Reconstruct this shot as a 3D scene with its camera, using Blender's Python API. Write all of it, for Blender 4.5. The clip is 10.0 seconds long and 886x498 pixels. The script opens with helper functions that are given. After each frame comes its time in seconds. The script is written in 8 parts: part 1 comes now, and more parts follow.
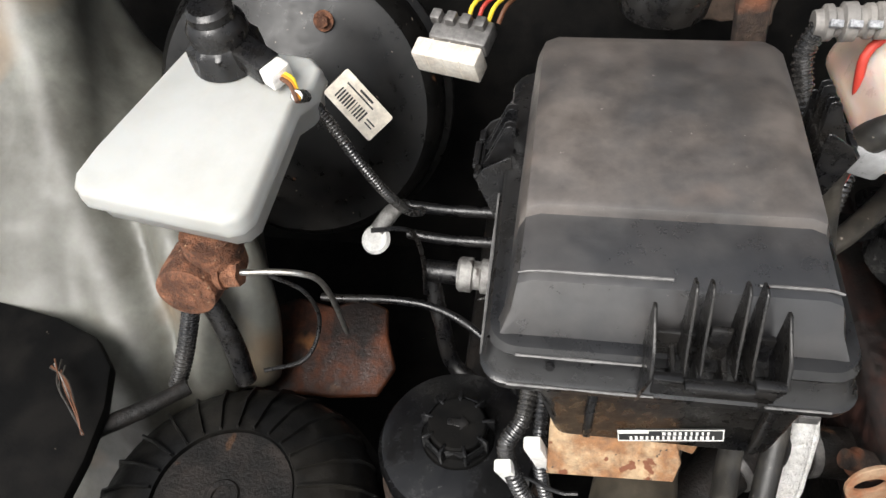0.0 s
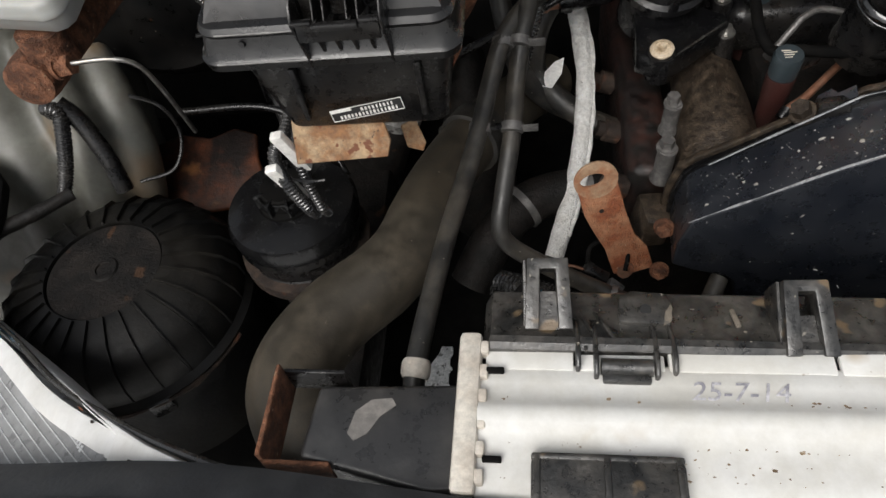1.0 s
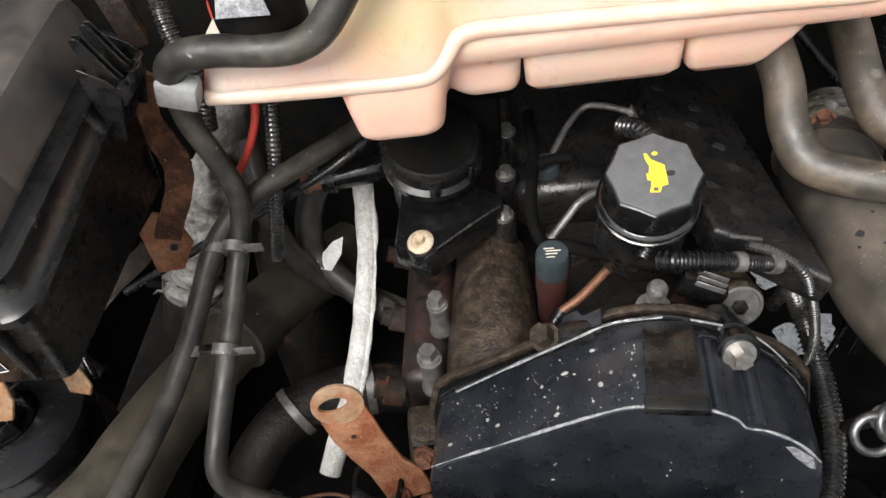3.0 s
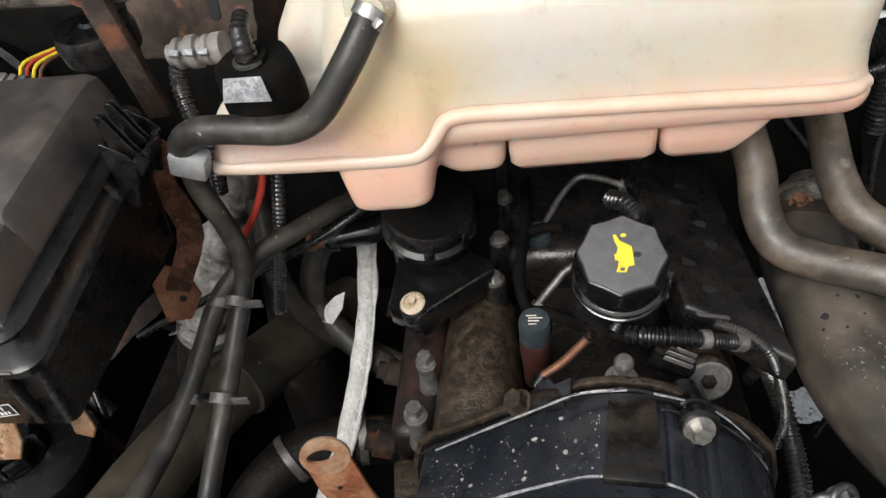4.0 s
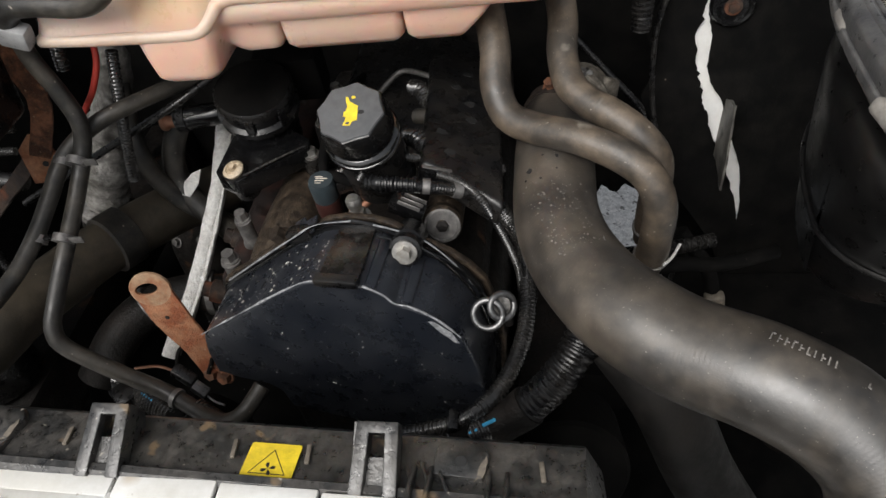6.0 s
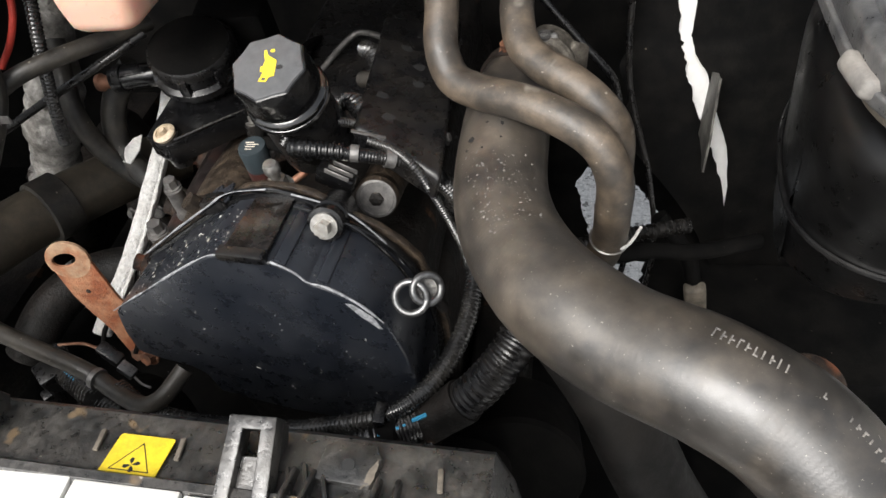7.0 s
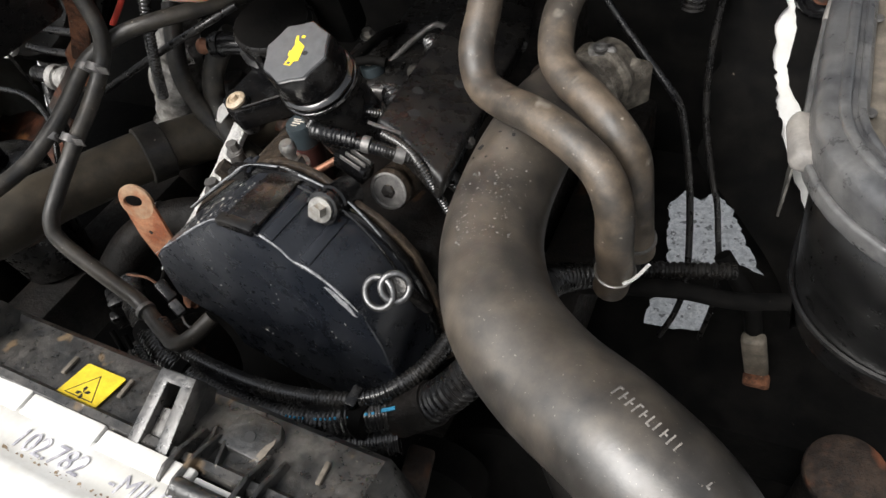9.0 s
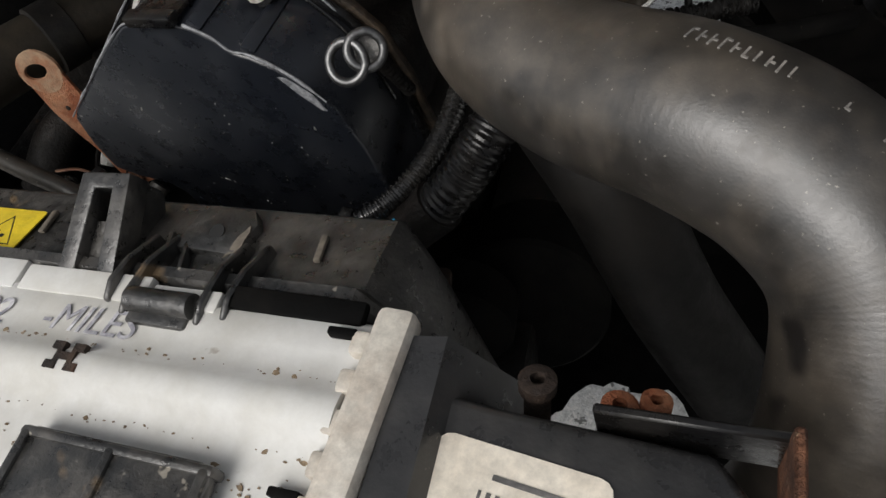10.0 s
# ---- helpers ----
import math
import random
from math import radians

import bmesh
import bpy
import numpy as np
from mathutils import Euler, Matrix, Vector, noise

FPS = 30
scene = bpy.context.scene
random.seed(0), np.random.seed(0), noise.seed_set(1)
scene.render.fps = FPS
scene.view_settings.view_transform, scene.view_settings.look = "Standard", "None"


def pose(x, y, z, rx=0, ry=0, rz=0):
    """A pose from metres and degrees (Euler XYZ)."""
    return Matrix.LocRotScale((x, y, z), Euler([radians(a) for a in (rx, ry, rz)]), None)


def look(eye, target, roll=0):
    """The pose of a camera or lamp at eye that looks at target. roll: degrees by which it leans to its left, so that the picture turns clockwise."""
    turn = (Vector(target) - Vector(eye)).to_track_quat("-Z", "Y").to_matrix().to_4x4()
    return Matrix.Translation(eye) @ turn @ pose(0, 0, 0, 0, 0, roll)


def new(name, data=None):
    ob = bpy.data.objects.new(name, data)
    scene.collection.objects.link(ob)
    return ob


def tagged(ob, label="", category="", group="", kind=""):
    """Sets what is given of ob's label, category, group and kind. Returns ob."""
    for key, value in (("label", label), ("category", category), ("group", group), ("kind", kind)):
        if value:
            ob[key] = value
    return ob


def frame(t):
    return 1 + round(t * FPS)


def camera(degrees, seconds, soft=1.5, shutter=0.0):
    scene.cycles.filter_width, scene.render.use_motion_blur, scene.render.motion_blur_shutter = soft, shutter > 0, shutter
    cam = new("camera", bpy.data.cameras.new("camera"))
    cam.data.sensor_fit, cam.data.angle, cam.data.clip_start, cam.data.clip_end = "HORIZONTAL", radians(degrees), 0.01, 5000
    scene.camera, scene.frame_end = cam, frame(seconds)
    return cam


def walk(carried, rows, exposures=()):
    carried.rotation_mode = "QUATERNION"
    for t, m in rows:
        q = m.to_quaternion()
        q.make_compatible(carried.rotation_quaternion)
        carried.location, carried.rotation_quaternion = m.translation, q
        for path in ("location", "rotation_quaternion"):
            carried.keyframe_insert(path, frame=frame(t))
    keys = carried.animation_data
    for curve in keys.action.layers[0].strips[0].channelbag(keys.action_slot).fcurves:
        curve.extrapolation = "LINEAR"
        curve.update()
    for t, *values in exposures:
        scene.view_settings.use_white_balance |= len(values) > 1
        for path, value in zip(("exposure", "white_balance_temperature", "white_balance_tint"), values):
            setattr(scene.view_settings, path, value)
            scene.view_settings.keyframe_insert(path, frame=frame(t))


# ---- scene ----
cam = camera(65.2, 10.0)
PATH = [
    (0, (0.035, -0.009, 1.626), (-0.244, 1.326, 0.162), -4.9),
    (0.5, (0.099, -0.121, 1.588), (-0.091, 1.088, 0.006), -9.2),
    (1, (0.281, -0.237, 1.6), (0.015, 0.951, 0.013), -11.5),
    (1.5, (0.459, -0.254, 1.621), (0.04, 0.958, 0.087), -12.2),
    (2, (0.521, -0.174, 1.587), (0.101, 1.053, 0.065), -13.4),
    (2.5, (0.531, -0.085, 1.536), (0.261, 1.196, 0.024), -12.0),
    (3, (0.526, -0.034, 1.561), (0.337, 1.34, 0.12), -9.6),
    (3.2, (0.514, -0.021, 1.57), (0.376, 1.38, 0.15), -8.1),
    (4.3, (0.609, -0.071, 1.619), (0.316, 1.409, 0.306), -9.2),
    (4.5, (0.636, -0.094, 1.632), (0.366, 1.405, 0.336), -8.5),
    (5, (0.715, -0.141, 1.643), (0.477, 1.35, 0.332), -7.3),
    (5.5, (0.788, -0.181, 1.639), (0.5, 1.279, 0.303), -8.5),
    (6, (0.843, -0.189, 1.603), (0.533, 1.154, 0.153), -9.8),
    (7.3, (0.969, -0.112, 1.527), (0.562, 1.182, 0.057), -9.3),
    (7.5, (1.018, -0.098, 1.535), (0.489, 1.17, 0.081), -10.2),
    (8, (1.067, -0.062, 1.545), (0.352, 1.166, 0.138), -9.9),
    (8.5, (1.068, -0.04, 1.561), (0.279, 1.177, 0.183), -10.0),
    (9, (1.062, -0.081, 1.524), (0.285, 1.07, 0.085), -13.5),
    (9.5, (1.055, -0.122, 1.451), (0.359, 0.934, -0.098), -17.7),
    (10, (1.016, -0.118, 1.363), (0.34, 0.893, -0.224), -24.6),
]
walk(cam, [(t, look(eye, target, roll)) for t, eye, target, roll in PATH], [(0.0, 0.4), (0.5, 0.45), (1.0, -0.5), (1.5, -0.95), (2.0, -0.95), (2.5, -0.2), (3.0, 0.3), (3.75, -0.05), (4.5, -0.2), (5.0, 0.05), (5.5, 0.1), (6.0, -0.35), (7.5, 0.65), (8.0, 0.7), (8.5, 0.4), (9.0, 0.25), (9.5, 0.05), (10.0, -0.85)])
SKY, SUN = 0.155, 3.5
# world, sun and exposure
world = bpy.data.worlds.new("overcast_sky")
scene.world = world
world.use_nodes = True
wn, wl = world.node_tree.nodes, world.node_tree.links
wn.clear()
sky = wn.new("ShaderNodeTexSky")
sky.sky_type, sky.sun_disc = "NISHITA", False
sky.sun_elevation, sky.sun_rotation = radians(47), radians(202)
sky.dust_density, sky.air_density = 3.0, 1.0
calm = wn.new("ShaderNodeHueSaturation")
calm.inputs["Saturation"].default_value = 0.22
back = wn.new("ShaderNodeBackground")
back.inputs["Strength"].default_value = SKY
wout = wn.new("ShaderNodeOutputWorld")
wl.new(sky.outputs[0], calm.inputs["Color"])
wl.new(calm.outputs[0], back.inputs["Color"])
wl.new(back.outputs[0], wout.inputs["Surface"])
sun = new("sun", bpy.data.lights.new("sun", "SUN"))
sun.data.energy, sun.data.angle, sun.data.color = SUN, radians(42), (1.0, 0.97, 0.93)
sun.matrix_world = look((-0.25, -1.35, 3.0), (0.45, 0.35, 1.0))


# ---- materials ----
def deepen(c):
    """Darkens colours below 0.16 luminance, the darkest most."""
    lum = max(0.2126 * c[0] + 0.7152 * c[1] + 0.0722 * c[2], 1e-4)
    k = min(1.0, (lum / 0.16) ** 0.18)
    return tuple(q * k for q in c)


def mat(name, c1, c2=None, rough=0.5, rough2=None, metal=0.0, scale=18.0, fine=260.0, bump=0.15, specks=None, spots=None, mix=(0.42, 0.62), coat=0.0, sss=0.0, spec=0.5, wrap=0.0, mottle=0.22, lump=0.5, blend=0.04):
    """A procedural surface: two colours mixed by a broad noise, a fine grain in the bump, and pale specks or stains."""
    c1, c2 = deepen(c1), deepen(c2 or c1)
    m = bpy.data.materials.new(name)
    m.use_nodes = True
    n, l = m.node_tree.nodes, m.node_tree.links
    b = n["Principled BSDF"]
    tc = n.new("ShaderNodeTexCoord")
    big = n.new("ShaderNodeTexNoise")
    big.inputs["Scale"].default_value, big.inputs["Detail"].default_value, big.inputs["Roughness"].default_value = scale, 6.0, 0.65
    l.new(tc.outputs["Object"], big.inputs["Vector"])
    ramp = n.new("ShaderNodeMapRange")
    ramp.inputs["From Min"].default_value, ramp.inputs["From Max"].default_value = mix
    l.new(big.outputs["Fac"], ramp.inputs["Value"])
    col = n.new("ShaderNodeMix")
    col.data_type = "RGBA"
    col.inputs[6].default_value, col.inputs[7].default_value = (*c1, 1), (*(c2 or c1), 1)
    l.new(ramp.outputs[0], col.inputs[0])
    mott = n.new("ShaderNodeTexNoise")
    mott.inputs["Scale"].default_value, mott.inputs["Detail"].default_value, mott.inputs["Roughness"].default_value = max(scale * 3.7, 48.0), 5.0, 0.7
    l.new(tc.outputs["Object"], mott.inputs["Vector"])
    shade = n.new("ShaderNodeMapRange")
    shade.inputs["From Min"].default_value, shade.inputs["From Max"].default_value = 0.30, 0.70
    shade.inputs["To Min"].default_value, shade.inputs["To Max"].default_value = 1.0 - mottle, 1.0 + mottle
    l.new(mott.outputs["Fac"], shade.inputs["Value"])
    vary = n.new("ShaderNodeMix")
    vary.data_type, vary.blend_type = "RGBA", "MULTIPLY"
    vary.inputs[0].default_value = 1.0
    l.new(col.outputs[2], vary.inputs[6])
    l.new(shade.outputs[0], vary.inputs[7])
    last = vary.outputs[2]
    grain = n.new("ShaderNodeTexNoise")
    grain.inputs["Scale"].default_value, grain.inputs["Detail"].default_value = fine, 3.0
    l.new(tc.outputs["Object"], grain.inputs["Vector"])
    for extra, seed in ((spots, 3.1), (specks, 7.7)):
        if extra:
            colour, sc, lo = extra
            sp = n.new("ShaderNodeTexNoise")
            sp.noise_dimensions = "4D"
            sp.inputs["W"].default_value, sp.inputs["Scale"].default_value, sp.inputs["Detail"].default_value = seed, sc, 2.5
            l.new(tc.outputs["Object"], sp.inputs["Vector"])
            th = n.new("ShaderNodeMapRange")
            th.inputs["From Min"].default_value, th.inputs["From Max"].default_value = lo, lo + blend
            l.new(sp.outputs["Fac"], th.inputs["Value"])
            mx = n.new("ShaderNodeMix")
            mx.data_type = "RGBA"
            mx.inputs[7].default_value = (*colour, 1)
            l.new(th.outputs[0], mx.inputs[0])
            l.new(last, mx.inputs[6])
            last = mx.outputs[2]
    l.new(last, b.inputs["Base Color"])
    rr = n.new("ShaderNodeMapRange")
    rr.inputs["To Min"].default_value, rr.inputs["To Max"].default_value = rough, rough2 if rough2 is not None else min(1.0, rough + 0.15)
    l.new(mott.outputs["Fac"], rr.inputs["Value"])
    rr.inputs["From Min"].default_value, rr.inputs["From Max"].default_value = 0.36, 0.64
    l.new(rr.outputs[0], b.inputs["Roughness"])
    b.inputs["Metallic"].default_value = metal
    b.inputs["Coat Weight"].default_value = coat
    b.inputs["Specular IOR Level"].default_value = spec
    if sss:
        b.inputs["Subsurface Weight"].default_value, b.inputs["Subsurface Scale"].default_value = sss, 0.05 * sss
        b.inputs["Subsurface Radius"].default_value = (1.0, 0.75, 0.55)
    if bump:
        bp = n.new("ShaderNodeBump")
        bp.inputs["Strength"].default_value, bp.inputs["Distance"].default_value = bump, 0.002
        mixh = n.new("ShaderNodeMath")
        mixh.operation = "ADD"
        l.new(grain.outputs["Fac"], mixh.inputs[0])
        lm = n.new("ShaderNodeMath")
        lm.operation = "MULTIPLY"
        lm.inputs[1].default_value = lump * 4.0
        l.new(mott.outputs["Fac"], lm.inputs[0])
        l.new(lm.outputs[0], mixh.inputs[1])
        high = mixh.outputs[0]
        if wrap:
            wv = n.new("ShaderNodeTexWave")
            wv.wave_type, wv.bands_direction = "BANDS", "DIAGONAL"
            wv.inputs["Scale"].default_value, wv.inputs["Distortion"].default_value, wv.inputs["Detail Scale"].default_value = wrap, 3.0, 2.0
            l.new(tc.outputs["Object"], wv.inputs["Vector"])
            sc = n.new("ShaderNodeMath")
            sc.operation = "MULTIPLY_ADD"
            sc.inputs[1].default_value = 0.16
            l.new(wv.outputs["Fac"], sc.inputs[0])
            l.new(high, sc.inputs[2])
            high = sc.outputs[0]
        l.new(high, bp.inputs["Height"])
        l.new(bp.outputs[0], b.inputs["Normal"])
    return m


PALE = (0.45, 0.42, 0.38)
M_black = mat("black_plastic", (0.009, 0.009, 0.010), (0.022, 0.020, 0.018), 0.16, 0.46, specks=((0.14, 0.13, 0.12), 160, 0.745), spec=0.5)
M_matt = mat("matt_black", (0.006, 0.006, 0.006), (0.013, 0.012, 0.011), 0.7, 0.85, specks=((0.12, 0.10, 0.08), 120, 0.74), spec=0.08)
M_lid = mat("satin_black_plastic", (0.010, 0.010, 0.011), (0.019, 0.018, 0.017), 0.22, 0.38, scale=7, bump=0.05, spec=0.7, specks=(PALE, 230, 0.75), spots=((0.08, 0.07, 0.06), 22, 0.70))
M_cover = mat("oily_black_cover", (0.015, 0.018, 0.025), (0.030, 0.033, 0.040), 0.24, 0.36, scale=14, bump=0.02, mottle=0.16, spec=0.7, specks=(PALE, 170, 0.745))
M_dome = mat("dusty_black_moulding", (0.006, 0.006, 0.006), (0.019, 0.017, 0.014), 0.36, 0.60, scale=9, specks=((0.20, 0.17, 0.13), 140, 0.73), spec=0.3)
M_rubber = mat("dusty_rubber", (0.026, 0.025, 0.023), (0.066, 0.058, 0.047), 0.36, 0.58, scale=16, bump=0.15, specks=((0.28, 0.25, 0.21), 150, 0.70), mottle=0.32)
M_bighose = mat("weathered_hose_rubber", (0.042, 0.038, 0.034), (0.108, 0.089, 0.069), 0.32, 0.46, scale=8, fine=700, bump=0.06, spec=1.0, specks=((0.22, 0.20, 0.17), 430, 0.675), spots=((0.014, 0.012, 0.011), 20, 0.65), mottle=0.30, lump=0.06, blend=0.06)
M_brownhose = mat("brown_dusty_hose", (0.050, 0.041, 0.032), (0.132, 0.100, 0.070), 0.40, 0.60, scale=17, fine=600, bump=0.14, spec=0.8, specks=((0.34, 0.30, 0.25), 190, 0.67), spots=((0.24, 0.215, 0.18), 34, 0.66), mottle=0.34, lump=0.06, blend=0.09)
# near-black base: the shade on the lower pipe is put into the colour
M_shadepipe = mat("rubber_shade_in_colour", (0.007, 0.0065, 0.006), (0.017, 0.015, 0.013), 0.55, 0.75, spec=0.25, scale=14, bump=0.15, specks=((0.24, 0.21, 0.18), 130, 0.74))
M_bracegrey = mat("rusty_grey_steel", (0.050, 0.042, 0.036), (0.17, 0.145, 0.12), 0.5, 0.75, metal=0.2, scale=34, fine=420, bump=0.45, spots=((0.14, 0.065, 0.032), 26, 0.56), mottle=0.45, blend=0.12)
M_brownplate = mat("brown_bulkhead_plate", (0.045, 0.031, 0.023), (0.105, 0.072, 0.052), 0.5, 0.75, scale=20, fine=380, bump=0.3, spots=((0.17, 0.08, 0.045), 30, 0.62), mottle=0.4)
M_pipe = mat("dirty_rubber_pipe", (0.052, 0.044, 0.032), (0.082, 0.067, 0.047), 0.45, 0.7, scale=12, mottle=0.24, specks=((0.26, 0.23, 0.18), 150, 0.73))
M_corr = mat("black_conduit", (0.022, 0.022, 0.023), (0.050, 0.047, 0.043), 0.14, 0.32, bump=0.05, spec=1.0)
M_rust = mat("rusted_steel", (0.10, 0.040, 0.020), (0.27, 0.115, 0.060), 0.75, 0.95, scale=40, fine=500, bump=0.8, lump=1.0, mottle=0.4, specks=((0.40, 0.26, 0.16), 160, 0.66))
M_darkrust = mat("dark_rusty_iron", (0.022, 0.013, 0.009), (0.060, 0.038, 0.026), 0.7, 0.9, scale=45, fine=420, bump=0.5, spots=((0.20, 0.065, 0.026), 22, 0.56), mottle=0.45, blend=0.16)
M_plate = mat("peeling_tan_plate", (0.23, 0.112, 0.048), (0.38, 0.265, 0.155), 0.5, 0.8, scale=46, bump=0.4, lump=0.9, mottle=0.4, spots=((0.15, 0.05, 0.02), 90, 0.60), specks=((0.03, 0.025, 0.02), 150, 0.66))
M_iron = mat("brown_cast_iron", (0.032, 0.023, 0.016), (0.085, 0.062, 0.042), 0.34, 0.62, metal=0.25, scale=70, mottle=0.5, specks=((0.24, 0.20, 0.15), 260, 0.70), fine=400, bump=0.45)
M_alu = mat("dirty_cast_aluminium", (0.22, 0.21, 0.20), (0.42, 0.41, 0.39), 0.45, 0.65, metal=0.6, scale=60, fine=380, bump=0.5, spots=((0.06, 0.05, 0.045), 40, 0.60))
# almost white base: the metal's gleam is put into the colour
M_gleamwire = mat("wire_gleam_in_colour", (0.78, 0.77, 0.74), (0.62, 0.61, 0.58), 0.30, 0.42, metal=0.25, scale=60, bump=0.05)
M_ring = mat("dull_bright_wire", (0.19, 0.19, 0.19), (0.12, 0.12, 0.12), 0.30, 0.45, metal=0.9, scale=60, bump=0.05)
M_plug = mat("stained_cream_plastic", (0.55, 0.46, 0.34), (0.36, 0.27, 0.17), 0.45, 0.6, scale=120, mottle=0.3)
M_bracket = mat("orange_rust", (0.27, 0.085, 0.035), (0.40, 0.19, 0.10), 0.65, 0.9, scale=32, fine=500, bump=0.7, lump=0.8, mottle=0.35, specks=((0.45, 0.33, 0.24), 220, 0.68))
M_eye = mat("worn_tan_steel", (0.36, 0.24, 0.15), (0.30, 0.13, 0.065), 0.5, 0.8, scale=40, fine=500, bump=0.4, mottle=0.3)
# scuffs, and also edge glints and a sky reflection put into colour
M_scuffglint = mat("scuffed_glint_plastic", (0.34, 0.345, 0.36), (0.16, 0.165, 0.175), 0.35, 0.6, scale=160, mottle=0.5)
M_cast = mat("weathered_casting", (0.085, 0.073, 0.058), (0.24, 0.215, 0.18), 0.5, 0.75, metal=0.2, scale=40, fine=380, bump=0.5, spots=((0.06, 0.045, 0.035), 40, 0.60), mottle=0.4)
M_foil = mat("crumpled_foil", (0.55, 0.54, 0.52), (0.75, 0.74, 0.72), 0.22, 0.4, metal=0.9, scale=40, bump=0.9, lump=1.2)
M_steel = mat("zinc_steel", (0.42, 0.41, 0.39), (0.30, 0.28, 0.25), 0.3, 0.45, metal=0.9, scale=60, bump=0.1)
M_dullsteel = mat("dull_steel", (0.15, 0.145, 0.14), (0.24, 0.23, 0.22), 0.35, 0.55, metal=0.6, scale=60, bump=0.2)
M_resv = mat("milky_white_plastic", (0.42, 0.425, 0.41), (0.38, 0.38, 0.36), 0.33, 0.5, scale=8, bump=0.02, lump=0.1, mottle=0.03, sss=0.3)
M_wash = mat("grimy_white_plastic", (0.150, 0.150, 0.130), (0.045, 0.040, 0.029), 0.36, 0.52, scale=4.5, bump=0.03, mottle=0.14, lump=0.1, sss=0.15, spots=((0.19, 0.12, 0.06), 7, 0.55), blend=0.18, mix=(0.36, 0.64))
M_boost = mat("black_enamel", (0.006, 0.006, 0.006), (0.012, 0.011, 0.010), 0.26, 0.44, scale=14, bump=0.05, spec=0.3, specks=((0.20, 0.17, 0.14), 130, 0.71), spots=((0.13, 0.06, 0.03), 18, 0.68))
M_rad = mat("white_radiator_top", (0.75, 0.745, 0.72), (0.65, 0.635, 0.59), 0.5, 0.6, scale=16, bump=0.05, mottle=0.06, lump=0.2, spots=((0.44, 0.34, 0.22), 14, 0.62), specks=((0.26, 0.20, 0.14), 95, 0.735), blend=0.10)
M_end = mat("yellowed_crimp_plastic", (0.66, 0.62, 0.55), (0.55, 0.49, 0.42), 0.5, 0.6, scale=40, bump=0.1)
M_braid = mat("white_braided_sleeve", (0.93, 0.92, 0.89), (0.80, 0.78, 0.74), 0.75, 0.9, scale=45, fine=1100, bump=0.9, specks=((0.16, 0.12, 0.08), 140, 0.72), lump=0.9)
M_paint = mat("white_body_paint", (0.80, 0.80, 0.79), (0.72, 0.71, 0.68), 0.28, 0.42, scale=9, bump=0.03, mottle=0.06, lump=0.1)
M_dirtypaint = mat("dirty_grey_paint", (0.15, 0.145, 0.13), (0.05, 0.047, 0.042), 0.5, 0.7, scale=16, mottle=0.4, bump=0.1, spots=((0.03, 0.028, 0.025), 30, 0.58), blend=0.12)
M_shroud = mat("dusty_black_shroud", (0.022, 0.022, 0.021), (0.078, 0.072, 0.064), 0.24, 0.50, mottle=0.55, scale=30, bump=0.22, spec=1.0, specks=((0.32, 0.29, 0.24), 130, 0.69), spots=((0.17, 0.12, 0.07), 30, 0.64))
M_yellow = mat("yellow_print", (0.83, 0.62, 0.03), (0.75, 0.55, 0.04), 0.5)
M_ink = mat("black_print", (0.02, 0.02, 0.02), None, 0.6, bump=0)
M_marker = mat("grey_marker_ink", (0.26, 0.255, 0.29), (0.66, 0.65, 0.68), 0.6, scale=90, bump=0)
M_sticker = mat("cream_sticker_paper", (0.76, 0.70, 0.60), (0.68, 0.61, 0.51), 0.6, scale=30, bump=0.03)
M_white = mat("plain_white_plastic", (0.80, 0.79, 0.76), (0.68, 0.66, 0.62), 0.4, scale=40, bump=0.05)
M_blue = mat("blue_tracer", (0.06, 0.42, 0.72), None, 0.5, bump=0)
M_teal = mat("blue_grey_plastic", (0.034, 0.047, 0.054), (0.052, 0.066, 0.074), 0.4, bump=0.05)
M_maroon = mat("maroon_plastic", (0.07, 0.022, 0.018), (0.05, 0.02, 0.016), 0.45)
M_copper = mat("copper_pipe", (0.33, 0.155, 0.095), (0.22, 0.135, 0.095), 0.4, 0.55, metal=0.6, scale=50)
M_red = mat("red_cable", (0.45, 0.04, 0.025), None, 0.45, bump=0.05)
M_brownwire = mat("brown_cable", (0.16, 0.06, 0.025), (0.10, 0.05, 0.03), 0.5)
M_seal = mat("grey_rubber_seal", (0.066, 0.067, 0.070), (0.120, 0.118, 0.115), 0.26, 0.44, scale=26, spec=0.8, mottle=0.3, specks=((0.04, 0.04, 0.04), 120, 0.70))
M_mesh = mat("dusty_woven_mesh", (0.34, 0.32, 0.28), (0.20, 0.18, 0.15), 0.5, metal=0.3, scale=40)
M_tan = mat("tan_filter_frame", (0.12, 0.105, 0.082), (0.205, 0.175, 0.14), 0.55, scale=30, bump=0.15, mottle=0.35)
M_wire = mat("galvanised_mesh", (0.50, 0.49, 0.46), (0.36, 0.33, 0.29), 0.5, metal=0.3, scale=60)
M_grime = mat("oily_dark_metal", (0.009, 0.008, 0.007), (0.024, 0.019, 0.016), 0.45, 0.75, scale=25, fine=300, bump=0.5, spots=((0.05, 0.026, 0.014), 28, 0.66), spec=0.3)
M_cap = mat("grey_cap_top", (0.085, 0.087, 0.091), (0.105, 0.105, 0.109), 0.5, 0.6, bump=0.06)
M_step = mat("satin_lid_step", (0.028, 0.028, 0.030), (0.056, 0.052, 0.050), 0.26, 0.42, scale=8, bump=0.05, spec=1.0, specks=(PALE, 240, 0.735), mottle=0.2)
